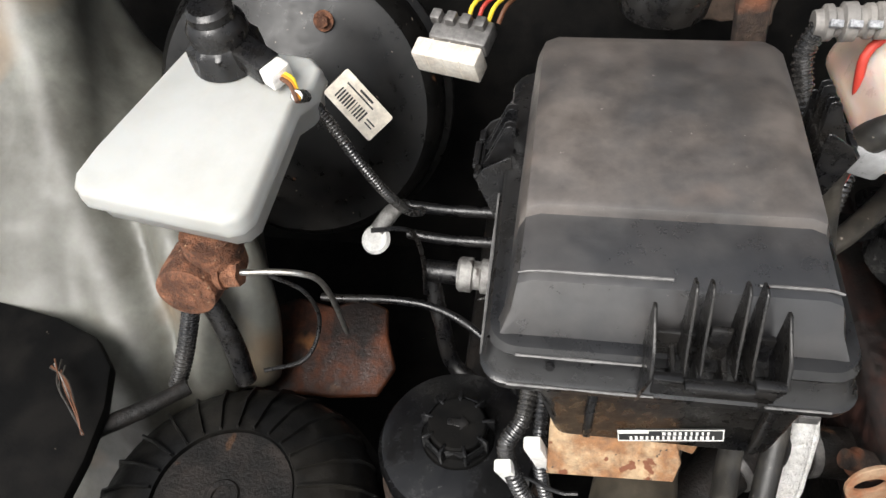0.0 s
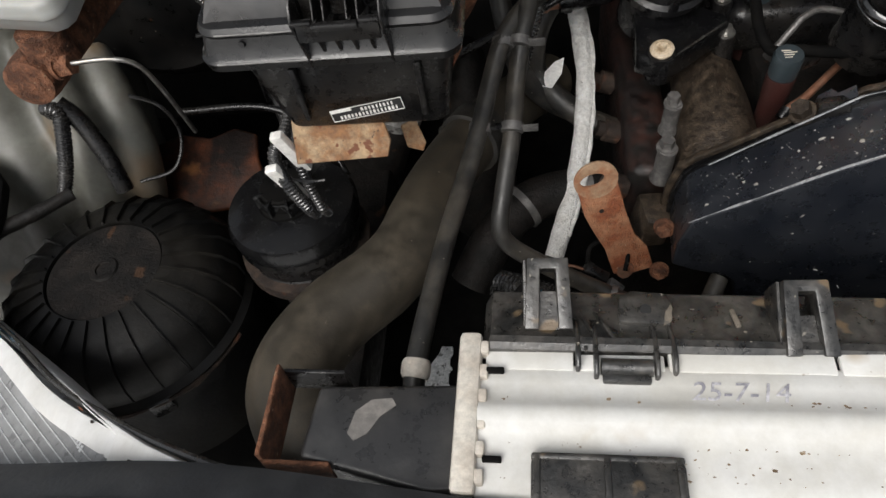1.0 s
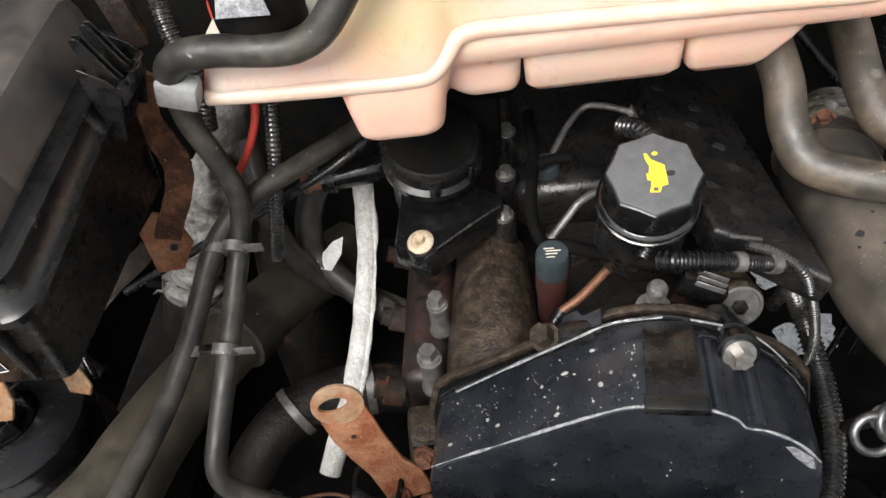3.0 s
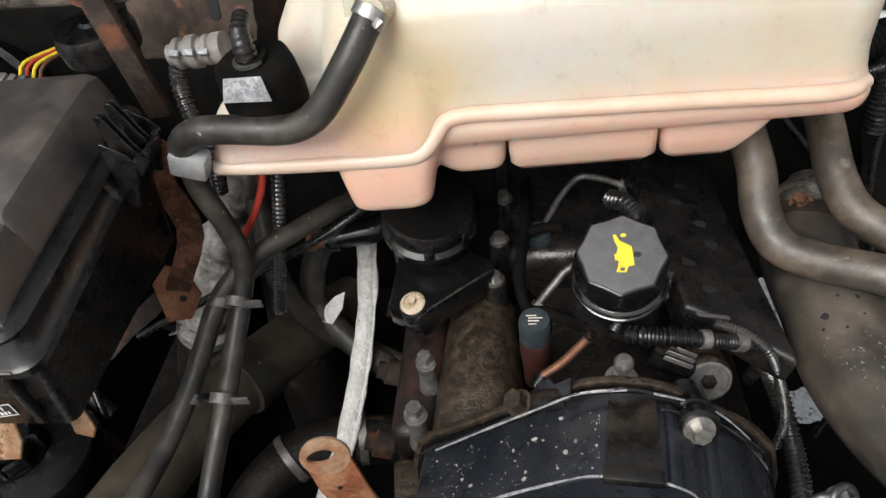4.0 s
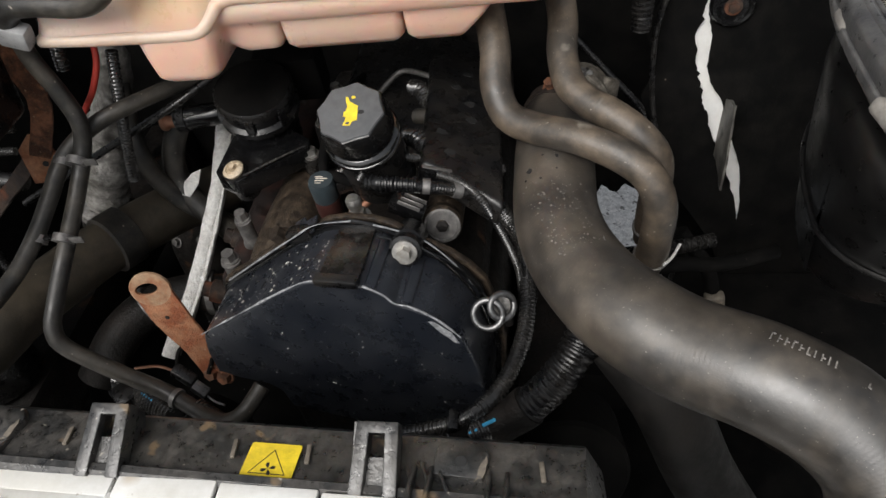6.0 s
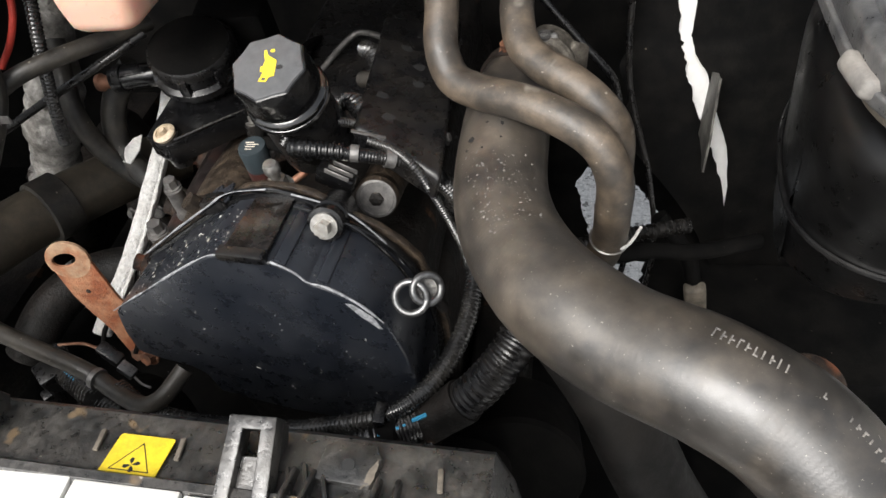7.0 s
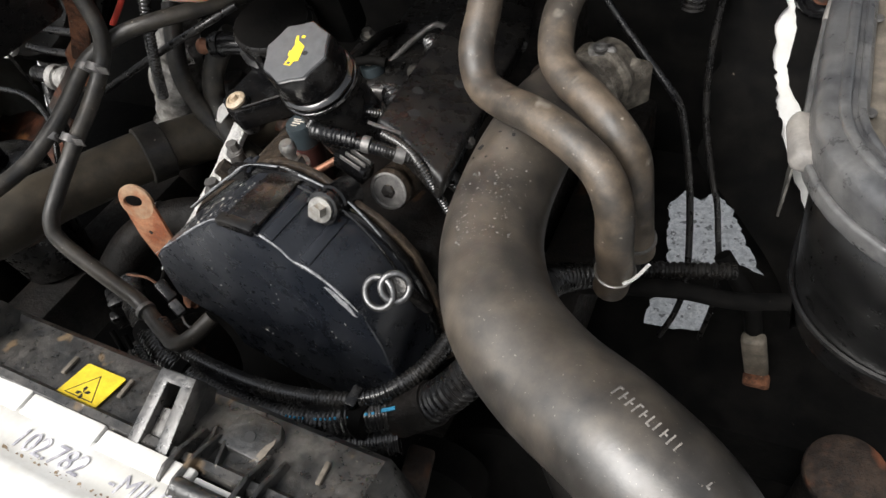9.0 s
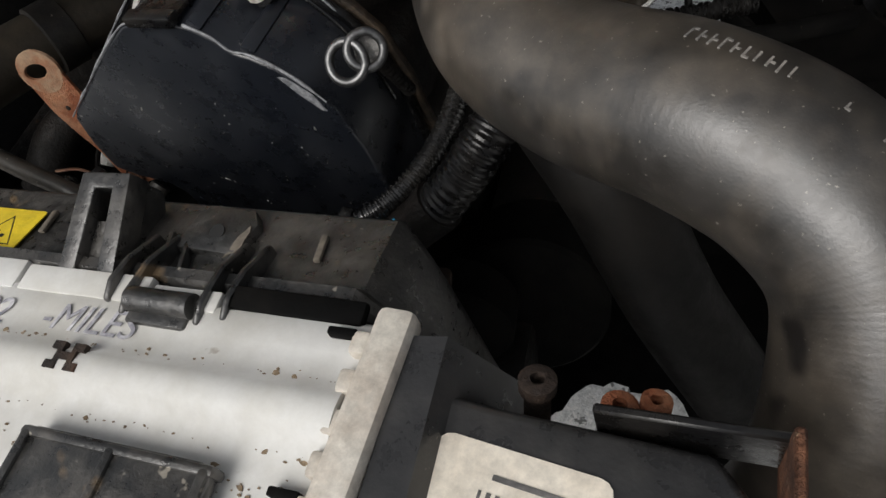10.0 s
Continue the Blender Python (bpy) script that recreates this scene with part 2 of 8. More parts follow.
# lid dust, paler than it is: the sky's sheen is put into the colour
M_dustsheen = mat("dusty_lid_with_sheen", (0.052, 0.049, 0.048), (0.108, 0.093, 0.083), 0.30, 0.46, scale=9, bump=0.05, spec=1.0, specks=(PALE, 260, 0.72), spots=((0.14, 0.10, 0.08), 14, 0.60), mottle=0.25, blend=0.16)
M_sidepanel = mat("maroon_iron", (0.014, 0.009, 0.008), (0.050, 0.020, 0.014), 0.4, 0.7, scale=24, mottle=0.5, spots=((0.008, 0.007, 0.006), 20, 0.52), blend=0.12)
M_oilyrust = mat("oily_rust", (0.012, 0.006, 0.004), (0.085, 0.026, 0.010), 0.42, 0.72, scale=14, fine=300, bump=0.3, lump=0.8, mottle=0.6, spots=((0.20, 0.085, 0.028), 26, 0.63), blend=0.15, spec=0.3)
M_grit = mat("brown_grit", (0.16, 0.11, 0.065), (0.34, 0.26, 0.17), 0.8, 0.95, scale=120, mottle=0.4)
# pale colour that stands for the highlight on the lid's edges
M_edgeglint = mat("edge_wear_and_glint", (0.10, 0.098, 0.096), (0.17, 0.165, 0.16), 0.35, 0.5, scale=60)
M_gloss = mat("gloss_black", (0.008, 0.008, 0.009), (0.012, 0.012, 0.012), 0.10, 0.30, scale=24, bump=0.10, specks=((0.20, 0.19, 0.18), 190, 0.75))
M_wet = mat("oil_wet_black", (0.006, 0.006, 0.006), (0.010, 0.010, 0.010), 0.04, 0.14, scale=20, bump=0.12, spec=0.9, coat=0.5)
M_tabgrey = mat("dusty_grey_tab", (0.17, 0.16, 0.15), (0.28, 0.26, 0.235), 0.5, 0.7, scale=30)
M_drum = mat("satin_black_drum", (0.008, 0.008, 0.0085), (0.013, 0.0125, 0.012), 0.26, 0.40, scale=10, bump=0.04, lump=0.3, spec=0.5, specks=((0.16, 0.14, 0.12), 150, 0.73))
M_lens = mat("hazy_lens", (0.33, 0.335, 0.34), (0.26, 0.26, 0.26), 0.25, 0.4, scale=14, bump=0.04)
M_lensrib = mat("lens_rib", (0.70, 0.71, 0.72), None, 0.25, bump=0)
M_bumper = mat("grey_black_trim", (0.040, 0.043, 0.048), (0.055, 0.057, 0.06), 0.45, 0.6, scale=14, specks=(PALE, 190, 0.76))
M_sidetank = mat("smooth_black_tank", (0.036, 0.036, 0.037), (0.060, 0.057, 0.054), 0.24, 0.42, scale=12, bump=0.08, spec=0.8, specks=((0.20, 0.18, 0.15), 140, 0.72))
M_palecast = mat("pale_dirty_casting", (0.16, 0.15, 0.135), (0.40, 0.385, 0.36), 0.40, 0.62, metal=0.3, scale=26, fine=300, bump=0.6, lump=1.1, mottle=0.45, spots=((0.035, 0.030, 0.025), 22, 0.58), blend=0.1)
M_strap = mat("oily_brown_plastic", (0.010, 0.008, 0.007), (0.024, 0.017, 0.013), 0.16, 0.34, scale=26, bump=0.06, spec=0.8, specks=((0.30, 0.27, 0.22), 200, 0.72))
# ground base raised to near white, daylight on it put into the colour
M_gravel = mat("daylit_pale_ground", (0.78, 0.78, 0.77), (0.55, 0.55, 0.54), 0.85, 0.95, scale=60, fine=300, bump=1.0, spots=((0.20, 0.20, 0.19), 55, 0.60), specks=((0.85, 0.84, 0.82), 95, 0.58))


def coolant_plastic():
    """Cream translucent plastic, with the pink fluid showing through below its level."""
    m = mat("cream_translucent_plastic", (0.575, 0.550, 0.490), (0.565, 0.500, 0.385), 0.26, 0.42, scale=5, bump=0.015, lump=0.1, mottle=0.03, sss=0.65, spots=((0.58, 0.36, 0.15), 6.5, 0.57), blend=0.25)
    n, l = m.node_tree.nodes, m.node_tree.links
    b = n["Principled BSDF"]
    old = b.inputs["Base Color"].links[0].from_socket
    geo, sep = n.new("ShaderNodeNewGeometry"), n.new("ShaderNodeSeparateXYZ")
    l.new(geo.outputs["Position"], sep.inputs[0])
    lev = n.new("ShaderNodeMapRange")
    lev.inputs["From Min"].default_value, lev.inputs["From Max"].default_value = 1.262, 1.300
    lev.inputs["To Min"].default_value, lev.inputs["To Max"].default_value = 1.0, 0.0
    l.new(sep.outputs["Z"], lev.inputs["Value"])
    mx = n.new("ShaderNodeMix")
    mx.data_type = "RGBA"
    mx.inputs[7].default_value = (0.735, 0.44, 0.345, 1)
    cloud = n.new("ShaderNodeTexNoise")
    cloud.inputs["Scale"].default_value, cloud.inputs["Detail"].default_value = 9.0, 2.0
    l.new(geo.outputs["Position"], cloud.inputs["Vector"])
    thin = n.new("ShaderNodeMapRange")
    thin.inputs["From Min"].default_value, thin.inputs["From Max"].default_value = 0.35, 0.65
    thin.inputs["To Min"].default_value, thin.inputs["To Max"].default_value = 0.55, 1.0
    l.new(cloud.outputs["Fac"], thin.inputs["Value"])
    amount = n.new("ShaderNodeMath")
    amount.operation = "MULTIPLY"
    l.new(lev.outputs[0], amount.inputs[0])
    l.new(thin.outputs[0], amount.inputs[1])
    l.new(amount.outputs[0], mx.inputs[0])
    # old amber stain that has dried round the filler neck
    away = n.new("ShaderNodeVectorMath")
    away.operation = "DISTANCE"
    away.inputs[1].default_value = (0.468, 0.470, 1.318)
    l.new(geo.outputs["Position"], away.inputs[0])
    ring = n.new("ShaderNodeMapRange")
    ring.inputs["From Min"].default_value, ring.inputs["From Max"].default_value = 0.085, 0.030
    ring.inputs["To Min"].default_value, ring.inputs["To Max"].default_value = 0.0, 0.75
    l.new(away.outputs["Value"], ring.inputs["Value"])
    patch = n.new("ShaderNodeMath")
    patch.operation = "MULTIPLY"
    l.new(ring.outputs[0], patch.inputs[0])
    l.new(thin.outputs[0], patch.inputs[1])
    amber = n.new("ShaderNodeMix")
    amber.data_type = "RGBA"
    amber.inputs[7].default_value = (0.56, 0.425, 0.20, 1)
    l.new(patch.outputs[0], amber.inputs[0])
    l.new(old, amber.inputs[6])
    l.new(amber.outputs[2], mx.inputs[6])
    l.new(mx.outputs[2], b.inputs["Base Color"])
    b.inputs["Subsurface Radius"].default_value = (1.0, 0.42, 0.22)
    return m


M_cool = coolant_plastic()
M_seam = mat("pale_pink_seam", (0.68, 0.52, 0.42), (0.64, 0.45, 0.345), 0.3, 0.45, scale=9, bump=0.02, mottle=0.05, lump=0.1, sss=0.5)


# ---- building helpers ----
def part(name, bm, material, parent=None, label="", angle=38):
    """Links a bmesh, given in world metres, as one mesh object; under a parent when there is one."""
    mesh = bpy.data.meshes.new(name)
    bmesh.ops.recalc_face_normals(bm, faces=bm.faces)
    for f in bm.faces:
        f.smooth = True
    at = Vector((0, 0, 0))
    if parent is not None:
        at = parent["at"] if "at" in parent else (0, 0, 0)
        at = Vector(at)
    else:
        lo = Vector((min(v.co.x for v in bm.verts), min(v.co.y for v in bm.verts), min(v.co.z for v in bm.verts)))
        hi = Vector((max(v.co.x for v in bm.verts), max(v.co.y for v in bm.verts), max(v.co.z for v in bm.verts)))
        at = Vector(((lo.x + hi.x) / 2, (lo.y + hi.y) / 2, lo.z))
    bmesh.ops.translate(bm, vec=-at, verts=bm.verts)
    bm.to_mesh(mesh)
    bm.free()
    mesh.set_sharp_from_angle(angle=radians(angle))
    mesh.materials.append(material)
    ob = new(name, mesh)
    ob["at"] = tuple(at)
    if parent is not None:
        ob.parent = parent
    else:
        ob.location = at
    if label:
        tagged(ob, label)
    return ob


def thing(name, at, label, category, group=""):
    ob = new(name)
    ob.empty_display_size = 0.02
    ob.location = at
    ob["at"] = tuple(at)
    return tagged(ob, label, category, group)


def solo(name, bm, material, label, category, group="", kind="", angle=38):
    return tagged(part(name, bm, material, None, "", angle), label, category, group, kind)


def smooth_path(points, step=0.006):
    """Catmull-Rom through the points, at even steps."""
    p = [Vector(q) for q in points]
    p = [p[0] * 2 - p[1]] + p + [p[-1] * 2 - p[-2]]
    out = []
    for i in range(1, len(p) - 2):
        a, b, c, d = p[i - 1:i + 3]
        n = max(3, int((c - b).length / step))
        for k in range(n):
            t = k / n
            out.append(0.5 * (2 * b + (c - a) * t + (2 * a - 5 * b + 4 * c - d) * t * t + (3 * b - a - 3 * c + d) * t ** 3))
    out.append(p[-2].copy())
    return out


def tube(points, r, segs=16, step=0.006, ribs=0.0, pitch=0.005, bm=None, smooth=True, lumps=0.0):
    """A round tube along the points; r: one radius or one for each point; ribs: how far rings stand proud."""
    bm = bm or bmesh.new()
    if ribs:
        step = pitch / 4
    path = smooth_path(points, step) if smooth else [Vector(q) for q in points]
    n = len(path)
    rs = r if isinstance(r, (list, tuple)) else [r] * len(points)
    side = None
    rings, run = [], 0.0
    for i, q in enumerate(path):
        d = (path[min(i + 1, n - 1)] - path[max(i - 1, 0)]).normalized()
        if side is None:
            side = d.orthogonal().normalized()
        side = (side - d * side.dot(d)).normalized()
        up = d.cross(side)
        u = i / (n - 1) * (len(rs) - 1)
        k = min(int(u), len(rs) - 2)
        rad = rs[k] + (rs[k + 1] - rs[k]) * (u - k)
        if i:
            run += (q - path[i - 1]).length
        if ribs:
            ph = (run / pitch) % 1.0
            rad += ribs * (1 if 0.25 <= ph < 0.75 else 0)
        if lumps:
            rad *= 1 + lumps * noise.noise(q * 40)
        rings.append([bm.verts.new(q + (side * math.cos(a) + up * math.sin(a)) * rad) for a in [2 * math.pi * s / segs for s in range(segs)]])
    for a, b in zip(rings, rings[1:]):
        for s in range(segs):
            bm.faces.new((a[s], a[(s + 1) % segs], b[(s + 1) % segs], b[s]))
    bm.faces.new(rings[0][::-1])
    bm.faces.new(rings[-1])
    return bm


def axis_pose(at, axis, spin=0.0):
    """A pose whose z looks along axis."""
    return Matrix.Translation(at) @ Vector(axis).to_track_quat("Z", "Y").to_matrix().to_4x4() @ Matrix.Rotation(radians(spin), 4, "Z")


def lathe(profile, at, axis=(0, 0, 1), segs=32, flutes=0, depth=0.0, bm=None):
    """Turns (radius, height) pairs round an axis; flutes: how many scallops, of that depth, at rings marked by a third value."""
    bm = bm or bmesh.new()
    m = axis_pose(at, axis)
    rings = []
    for q in profile:
        r, z, f = (*q, 0)[:3]
        ring = []
        for s in range(segs):
            a = 2 * math.pi * s / segs
            rr = max(r - f * depth * abs(math.sin(a * flutes / 2)), 1e-5) if flutes else max(r, 1e-5)
            ring.append(bm.verts.new(m @ Vector((rr * math.cos(a), rr * math.sin(a), z))))
        rings.append(ring)
    for a, b in zip(rings, rings[1:]):
        for s in range(segs):
            bm.faces.new((a[s], a[(s + 1) % segs], b[(s + 1) % segs], b[s]))
    bm.faces.new(rings[0][::-1])
    bm.faces.new(rings[-1])
    return bm


def rbox(size, m=None, bevel=0.003, segs=2, bm=None):
    """A box with rounded edges, its centre at the pose m (or at a place)."""
    out = bm or bmesh.new()
    if m is None:
        m = Matrix()
    elif not isinstance(m, Matrix):
        m = Matrix.Translation(m)
    b = bmesh.new()
    bmesh.ops.create_cube(b, size=1.0, matrix=Matrix.Diagonal((*size, 1)))
    if bevel:
        bmesh.ops.bevel(b, geom=b.edges[:], offset=min(bevel, min(size) * 0.45), segments=segs, profile=0.5, affect="EDGES")
    return join(out, b, m)


def join(out, b, m=None):
    """Adds the bmesh b to out, moved by m."""
    vs = {}
    for v in b.verts:
        vs[v] = out.verts.new(m @ v.co if m else v.co)
    for f in b.faces:
        try:
            out.faces.new([vs[v] for v in f.verts])
        except ValueError:
            pass
    b.free()
    return out


def prism(poly, depth, m=None, bevel=0.002, segs=2, bm=None, hole=None):
    """A flat outline (u, v) given depth along -w and rounded edges; m takes u, v, w to the world. hole: an inner outline with as many points."""
    out = bm or bmesh.new()
    b = bmesh.new()
    top = [b.verts.new((u, v, 0)) for u, v in poly]
    low = [b.verts.new((u, v, -depth)) for u, v in poly]
    n = len(poly)
    if hole:
        ht = [b.verts.new((u, v, 0)) for u, v in hole]
        hl = [b.verts.new((u, v, -depth)) for u, v in hole]
        for i in range(n):
            j = (i + 1) % n
            b.faces.new((top[i], top[j], ht[j], ht[i]))
            b.faces.new((low[j], low[i], hl[i], hl[j]))
            b.faces.new((top[j], top[i], low[i], low[j]))
            b.faces.new((ht[i], ht[j], hl[j], hl[i]))
    else:
        b.faces.new(top)
        b.faces.new(low[::-1])
        for i in range(n):
            j = (i + 1) % n
            b.faces.new((top[j], top[i], low[i], low[j]))
    bmesh.ops.recalc_face_normals(b, faces=b.faces)
    if bevel:
        edges = [e for e in b.edges if len(e.link_faces) == 2 and e.calc_face_angle(0) > radians(25)]
        bmesh.ops.bevel(b, geom=edges, offset=bevel, segments=segs, profile=0.5, affect="EDGES", clamp_overlap=True)
    return join(out, b, m)


def frame_pose(origin, u, v):
    """A pose from an origin and two directions, for prism()."""
    u = Vector(u).normalized()
    w = u.cross(Vector(v)).normalized()
    v = w.cross(u)
    m = Matrix((u, v, w)).transposed().to_4x4()
    m.translation = origin
    return m


def rounded(w, h, r, n=5, cx=0.0, cy=0.0):
    """A rounded rectangle's outline, about (cx, cy)."""
    out = []
    for sx, sy, a0 in ((1, 1, 0), (-1, 1, 90), (-1, -1, 180), (1, -1, 270)):
        for k in range(n + 1):
            a = radians(a0 + 90 * k / n)
            out.append((cx + sx * (w / 2 - r) + r * math.cos(a), cy + sy * (h / 2 - r) + r * math.sin(a)))
    return out


def loft(rings, bm=None):
    """Joins outlines of equally many points, and closes both ends."""
    bm = bm or bmesh.new()
    vr = [[bm.verts.new(Vector(q)) for q in ring] for ring in rings]
    n = len(vr[0])
    for a, b in zip(vr, vr[1:]):
        for s in range(n):
            bm.faces.new((a[s], a[(s + 1) % n], b[(s + 1) % n], b[s]))
    bm.faces.new(vr[0][::-1])
    bm.faces.new(vr[-1])
    return bm


def ribbon(points, width, thick, normal):
    """A flat bent strip along the points, its broad side towards normal."""
    path = smooth_path(points, 0.006)
    rings = []
    for i, q in enumerate(path):
        d = (path[min(i + 1, len(path) - 1)] - path[max(i - 1, 0)]).normalized()
        side = d.cross(Vector(normal)).normalized()
        up = side.cross(d)
        wob = 1 + 0.12 * noise.noise(q * 60)
        rings.append([q + side * (width / 2 * wob * a) + up * (thick / 2 * b) for a, b in ((-1, -1), (-0.96, 1), (0.96, 1), (1, -1))])
    return loft(rings)


def hexbolt(at, axis, r, h, parent=None, material=None, washer=1.6, stem=0.0, name="bolt", label="", washer_h=0.3):
    """A hexagon head on a round washer."""
    bm = lathe([(r * washer, 0), (r * washer, h * washer_h)], at, axis, 20)
    m = axis_pose(at, axis)
    b = bmesh.new()
    bmesh.ops.create_cone(b, cap_ends=True, segments=6, radius1=r, radius2=r * 0.96, depth=h, matrix=Matrix.Translation((0, 0, h * 0.6)))
    join(bm, b, m)
    if stem:
        bm2 = lathe([(r * 0.55, h), (r * 0.55, h + stem * 0.8), (r * 0.4, h + stem)], at, axis, 14)
        join(bm, bm2)
    return part(name, bm, material or M_steel, parent, label)


def lettering(text, size, m, material, parent, name="lettering", label="", shear=0.0, squash=1.0):
    """Writing in the built-in font, turned into a thin mesh, centred on the pose m."""
    cu = bpy.data.curves.new(name, "FONT")
    cu.body, cu.size, cu.align_x, cu.align_y, cu.extrude, cu.shear = text, size, "CENTER", "CENTER", 0.0002, shear
    tmp = bpy.data.objects.new(name, cu)
    scene.collection.objects.link(tmp)
    bpy.context.view_layer.update()
    mesh = bpy.data.meshes.new_from_object(tmp.evaluated_get(bpy.context.evaluated_depsgraph_get()))
    bpy.data.objects.remove(tmp)
    bm = bmesh.new()
    bm.from_mesh(mesh)
    bpy.data.meshes.remove(mesh)
    bmesh.ops.transform(bm, matrix=m @ Matrix.Diagonal((squash, 1, 1, 1)), verts=bm.verts)
    return part(name, bm, material, parent, label)


def bars(m, spots, material, parent, name="print", label="", thick=0.0004):
    """Flat bars for small print: (u, v, width, height) each, on the pose m."""
    bm = bmesh.new()
    for u, v, w, h in spots:
        rbox((w, h, thick), m @ Matrix.Translation((u, v, thick / 2)), 0, bm=bm)
    return part(name, bm, material, parent, label)


def hose_clip(at, axis, r, parent, material=None, width=0.008, name="clamp", label=""):
    return part(name, lathe([(r, -width / 2), (r + 0.0022, -width / 2), (r + 0.0022, width / 2), (r, width / 2)], at, axis, 24), material or M_steel, parent, label)


# ---- large structure ----
def ground():
    bm = bmesh.new()
    bmesh.ops.create_grid(bm, x_segments=40, y_segments=40, size=60)
    for v in bm.verts:
        v.co.z = 0.015 * noise.noise(v.co * 0.3)
    return solo("ground", bm, M_gravel, "speckled ground under the van, daylight put into its pale colour", "ground", kind="structure")


def sheet(name, outline, m, depth, material, label, kind="structure", bevel=0.003, category="body panel"):
    return solo(name, prism(outline, depth, m, bevel), material, label, category, kind=kind)


def ragged(points, amp, seed, step=0.012):
    """An outline whose sides wander a little, like a torn edge."""
    rnd = random.Random(seed)
    out = []
    for (a, b), (c, d) in zip(points, points[1:] + points[:1]):
        n = max(1, int(math.hypot(c - a, d - b) / step))
        for k in range(n):
            t = k / n
            out.append((a + (c - a) * t + rnd.uniform(-amp, amp), b + (d - b) * t + rnd.uniform(-amp, amp)))
    return out


ground()


ARCH_HOLES = [
    [(0.925, 0.87), (0.945, 0.925), (0.975, 0.905), (1.0, 0.925), (1.03, 0.895), (1.10, 0.750), (1.06, 0.765), (0.955, 0.735), (0.94, 0.80)],
    [(0.945, 0.66), (1.042, 0.683), (1.03, 0.61), (0.943, 0.603)]]


def pierced(outline, holes, z, bm):
    """A flat sheet with ragged holes through it."""
    edges = []
    for k, loop in enumerate([outline] + holes):
        pts = loop if k == 0 else ragged(loop, 0.004, 40 + k, 0.010)
        vs = [bm.verts.new((x, y, z + (0.0 if k == 0 else -0.004))) for x, y in pts]
        edges += [bm.edges.new((a, b)) for a, b in zip(vs, vs[1:] + vs[:1])]
    bmesh.ops.triangle_fill(bm, edges=edges, use_beauty=True)


def undertray():
    """Dark sheet added for the shade under the bay, with the gaps that show the road; higher over the wheel arch."""
    bm = bmesh.new()
    pierced([(-0.92, -0.13), (1.5, -0.13), (1.5, 0.47), (0.82, 0.47), (0.82, 1.03), (-0.92, 1.03)], [
        [(0.128, 0.370), (0.110, 0.365), (0.060, 0.290), (0.045, 0.225), (0.085, 0.210), (0.126, 0.290)],
        [(0.845, 0.175), (0.895, 0.235), (0.935, 0.246), (0.975, 0.228), (0.998, 0.243), (1.035, 0.200), (0.960, 0.155)]], 0.50, bm)
    arch = bmesh.new()
    pierced([(0.80, 0.45), (1.52, 0.45), (1.52, 1.03), (0.80, 1.03)], ARCH_HOLES, 0.60, arch)
    join(bm, arch)
    # soft step between the two levels
    rbox((0.012, 0.58, 0.11), (0.806, 0.745, 0.55), 0, bm=bm)
    rbox((0.72, 0.012, 0.11), (1.16, 0.456, 0.55), 0, bm=bm)
    return solo("undertray", bm, M_matt, "dark sheet added for the shade under the engine bay", "undertray", kind="structure")


undertray()
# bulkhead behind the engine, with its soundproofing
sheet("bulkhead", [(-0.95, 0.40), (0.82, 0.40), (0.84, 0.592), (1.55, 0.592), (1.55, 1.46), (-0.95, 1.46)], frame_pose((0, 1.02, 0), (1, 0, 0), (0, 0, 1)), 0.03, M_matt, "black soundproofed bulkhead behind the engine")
# scuttle tray above the bulkhead
sheet("scuttle", [(-0.95, 0.0), (1.55, 0.0), (1.55, 0.35), (-0.95, 0.35)], frame_pose((0, 0.99, 1.462), (1, 0, 0), (0, 1, 0.15)), 0.02, M_black, "black plastic scuttle tray under the windscreen")
# raised bonnet, its lined underside towards the engine
sheet("bonnet", [(-0.85, 0.0), (1.5, 0.0), (1.42, 0.85), (-0.77, 0.85)], frame_pose((0, 1.14, 1.50), (1, 0, 0), (0, -0.42, 0.91)), 0.03, M_matt, "raised bonnet with black lined underside", bevel=0.01)
# wings
sheet("wing_left", [(0.12, 0.75), (1.05, 0.75), (1.05, 1.30), (0.35, 1.22), (0.12, 1.0)], frame_pose((-0.93, 0, 0), (0, 1, 0), (0, 0, 1)), 0.02, M_paint, "white painted left wing of the van")
sheet("wing_right", [(-0.05, 0.72), (1.05, 0.72), (1.05, 1.38), (0.3, 1.33), (-0.05, 1.12)], frame_pose((1.52, 0, 0), (0, 1, 0), (0, 0, 1)), 0.02, M_paint, "white painted right wing of the van")


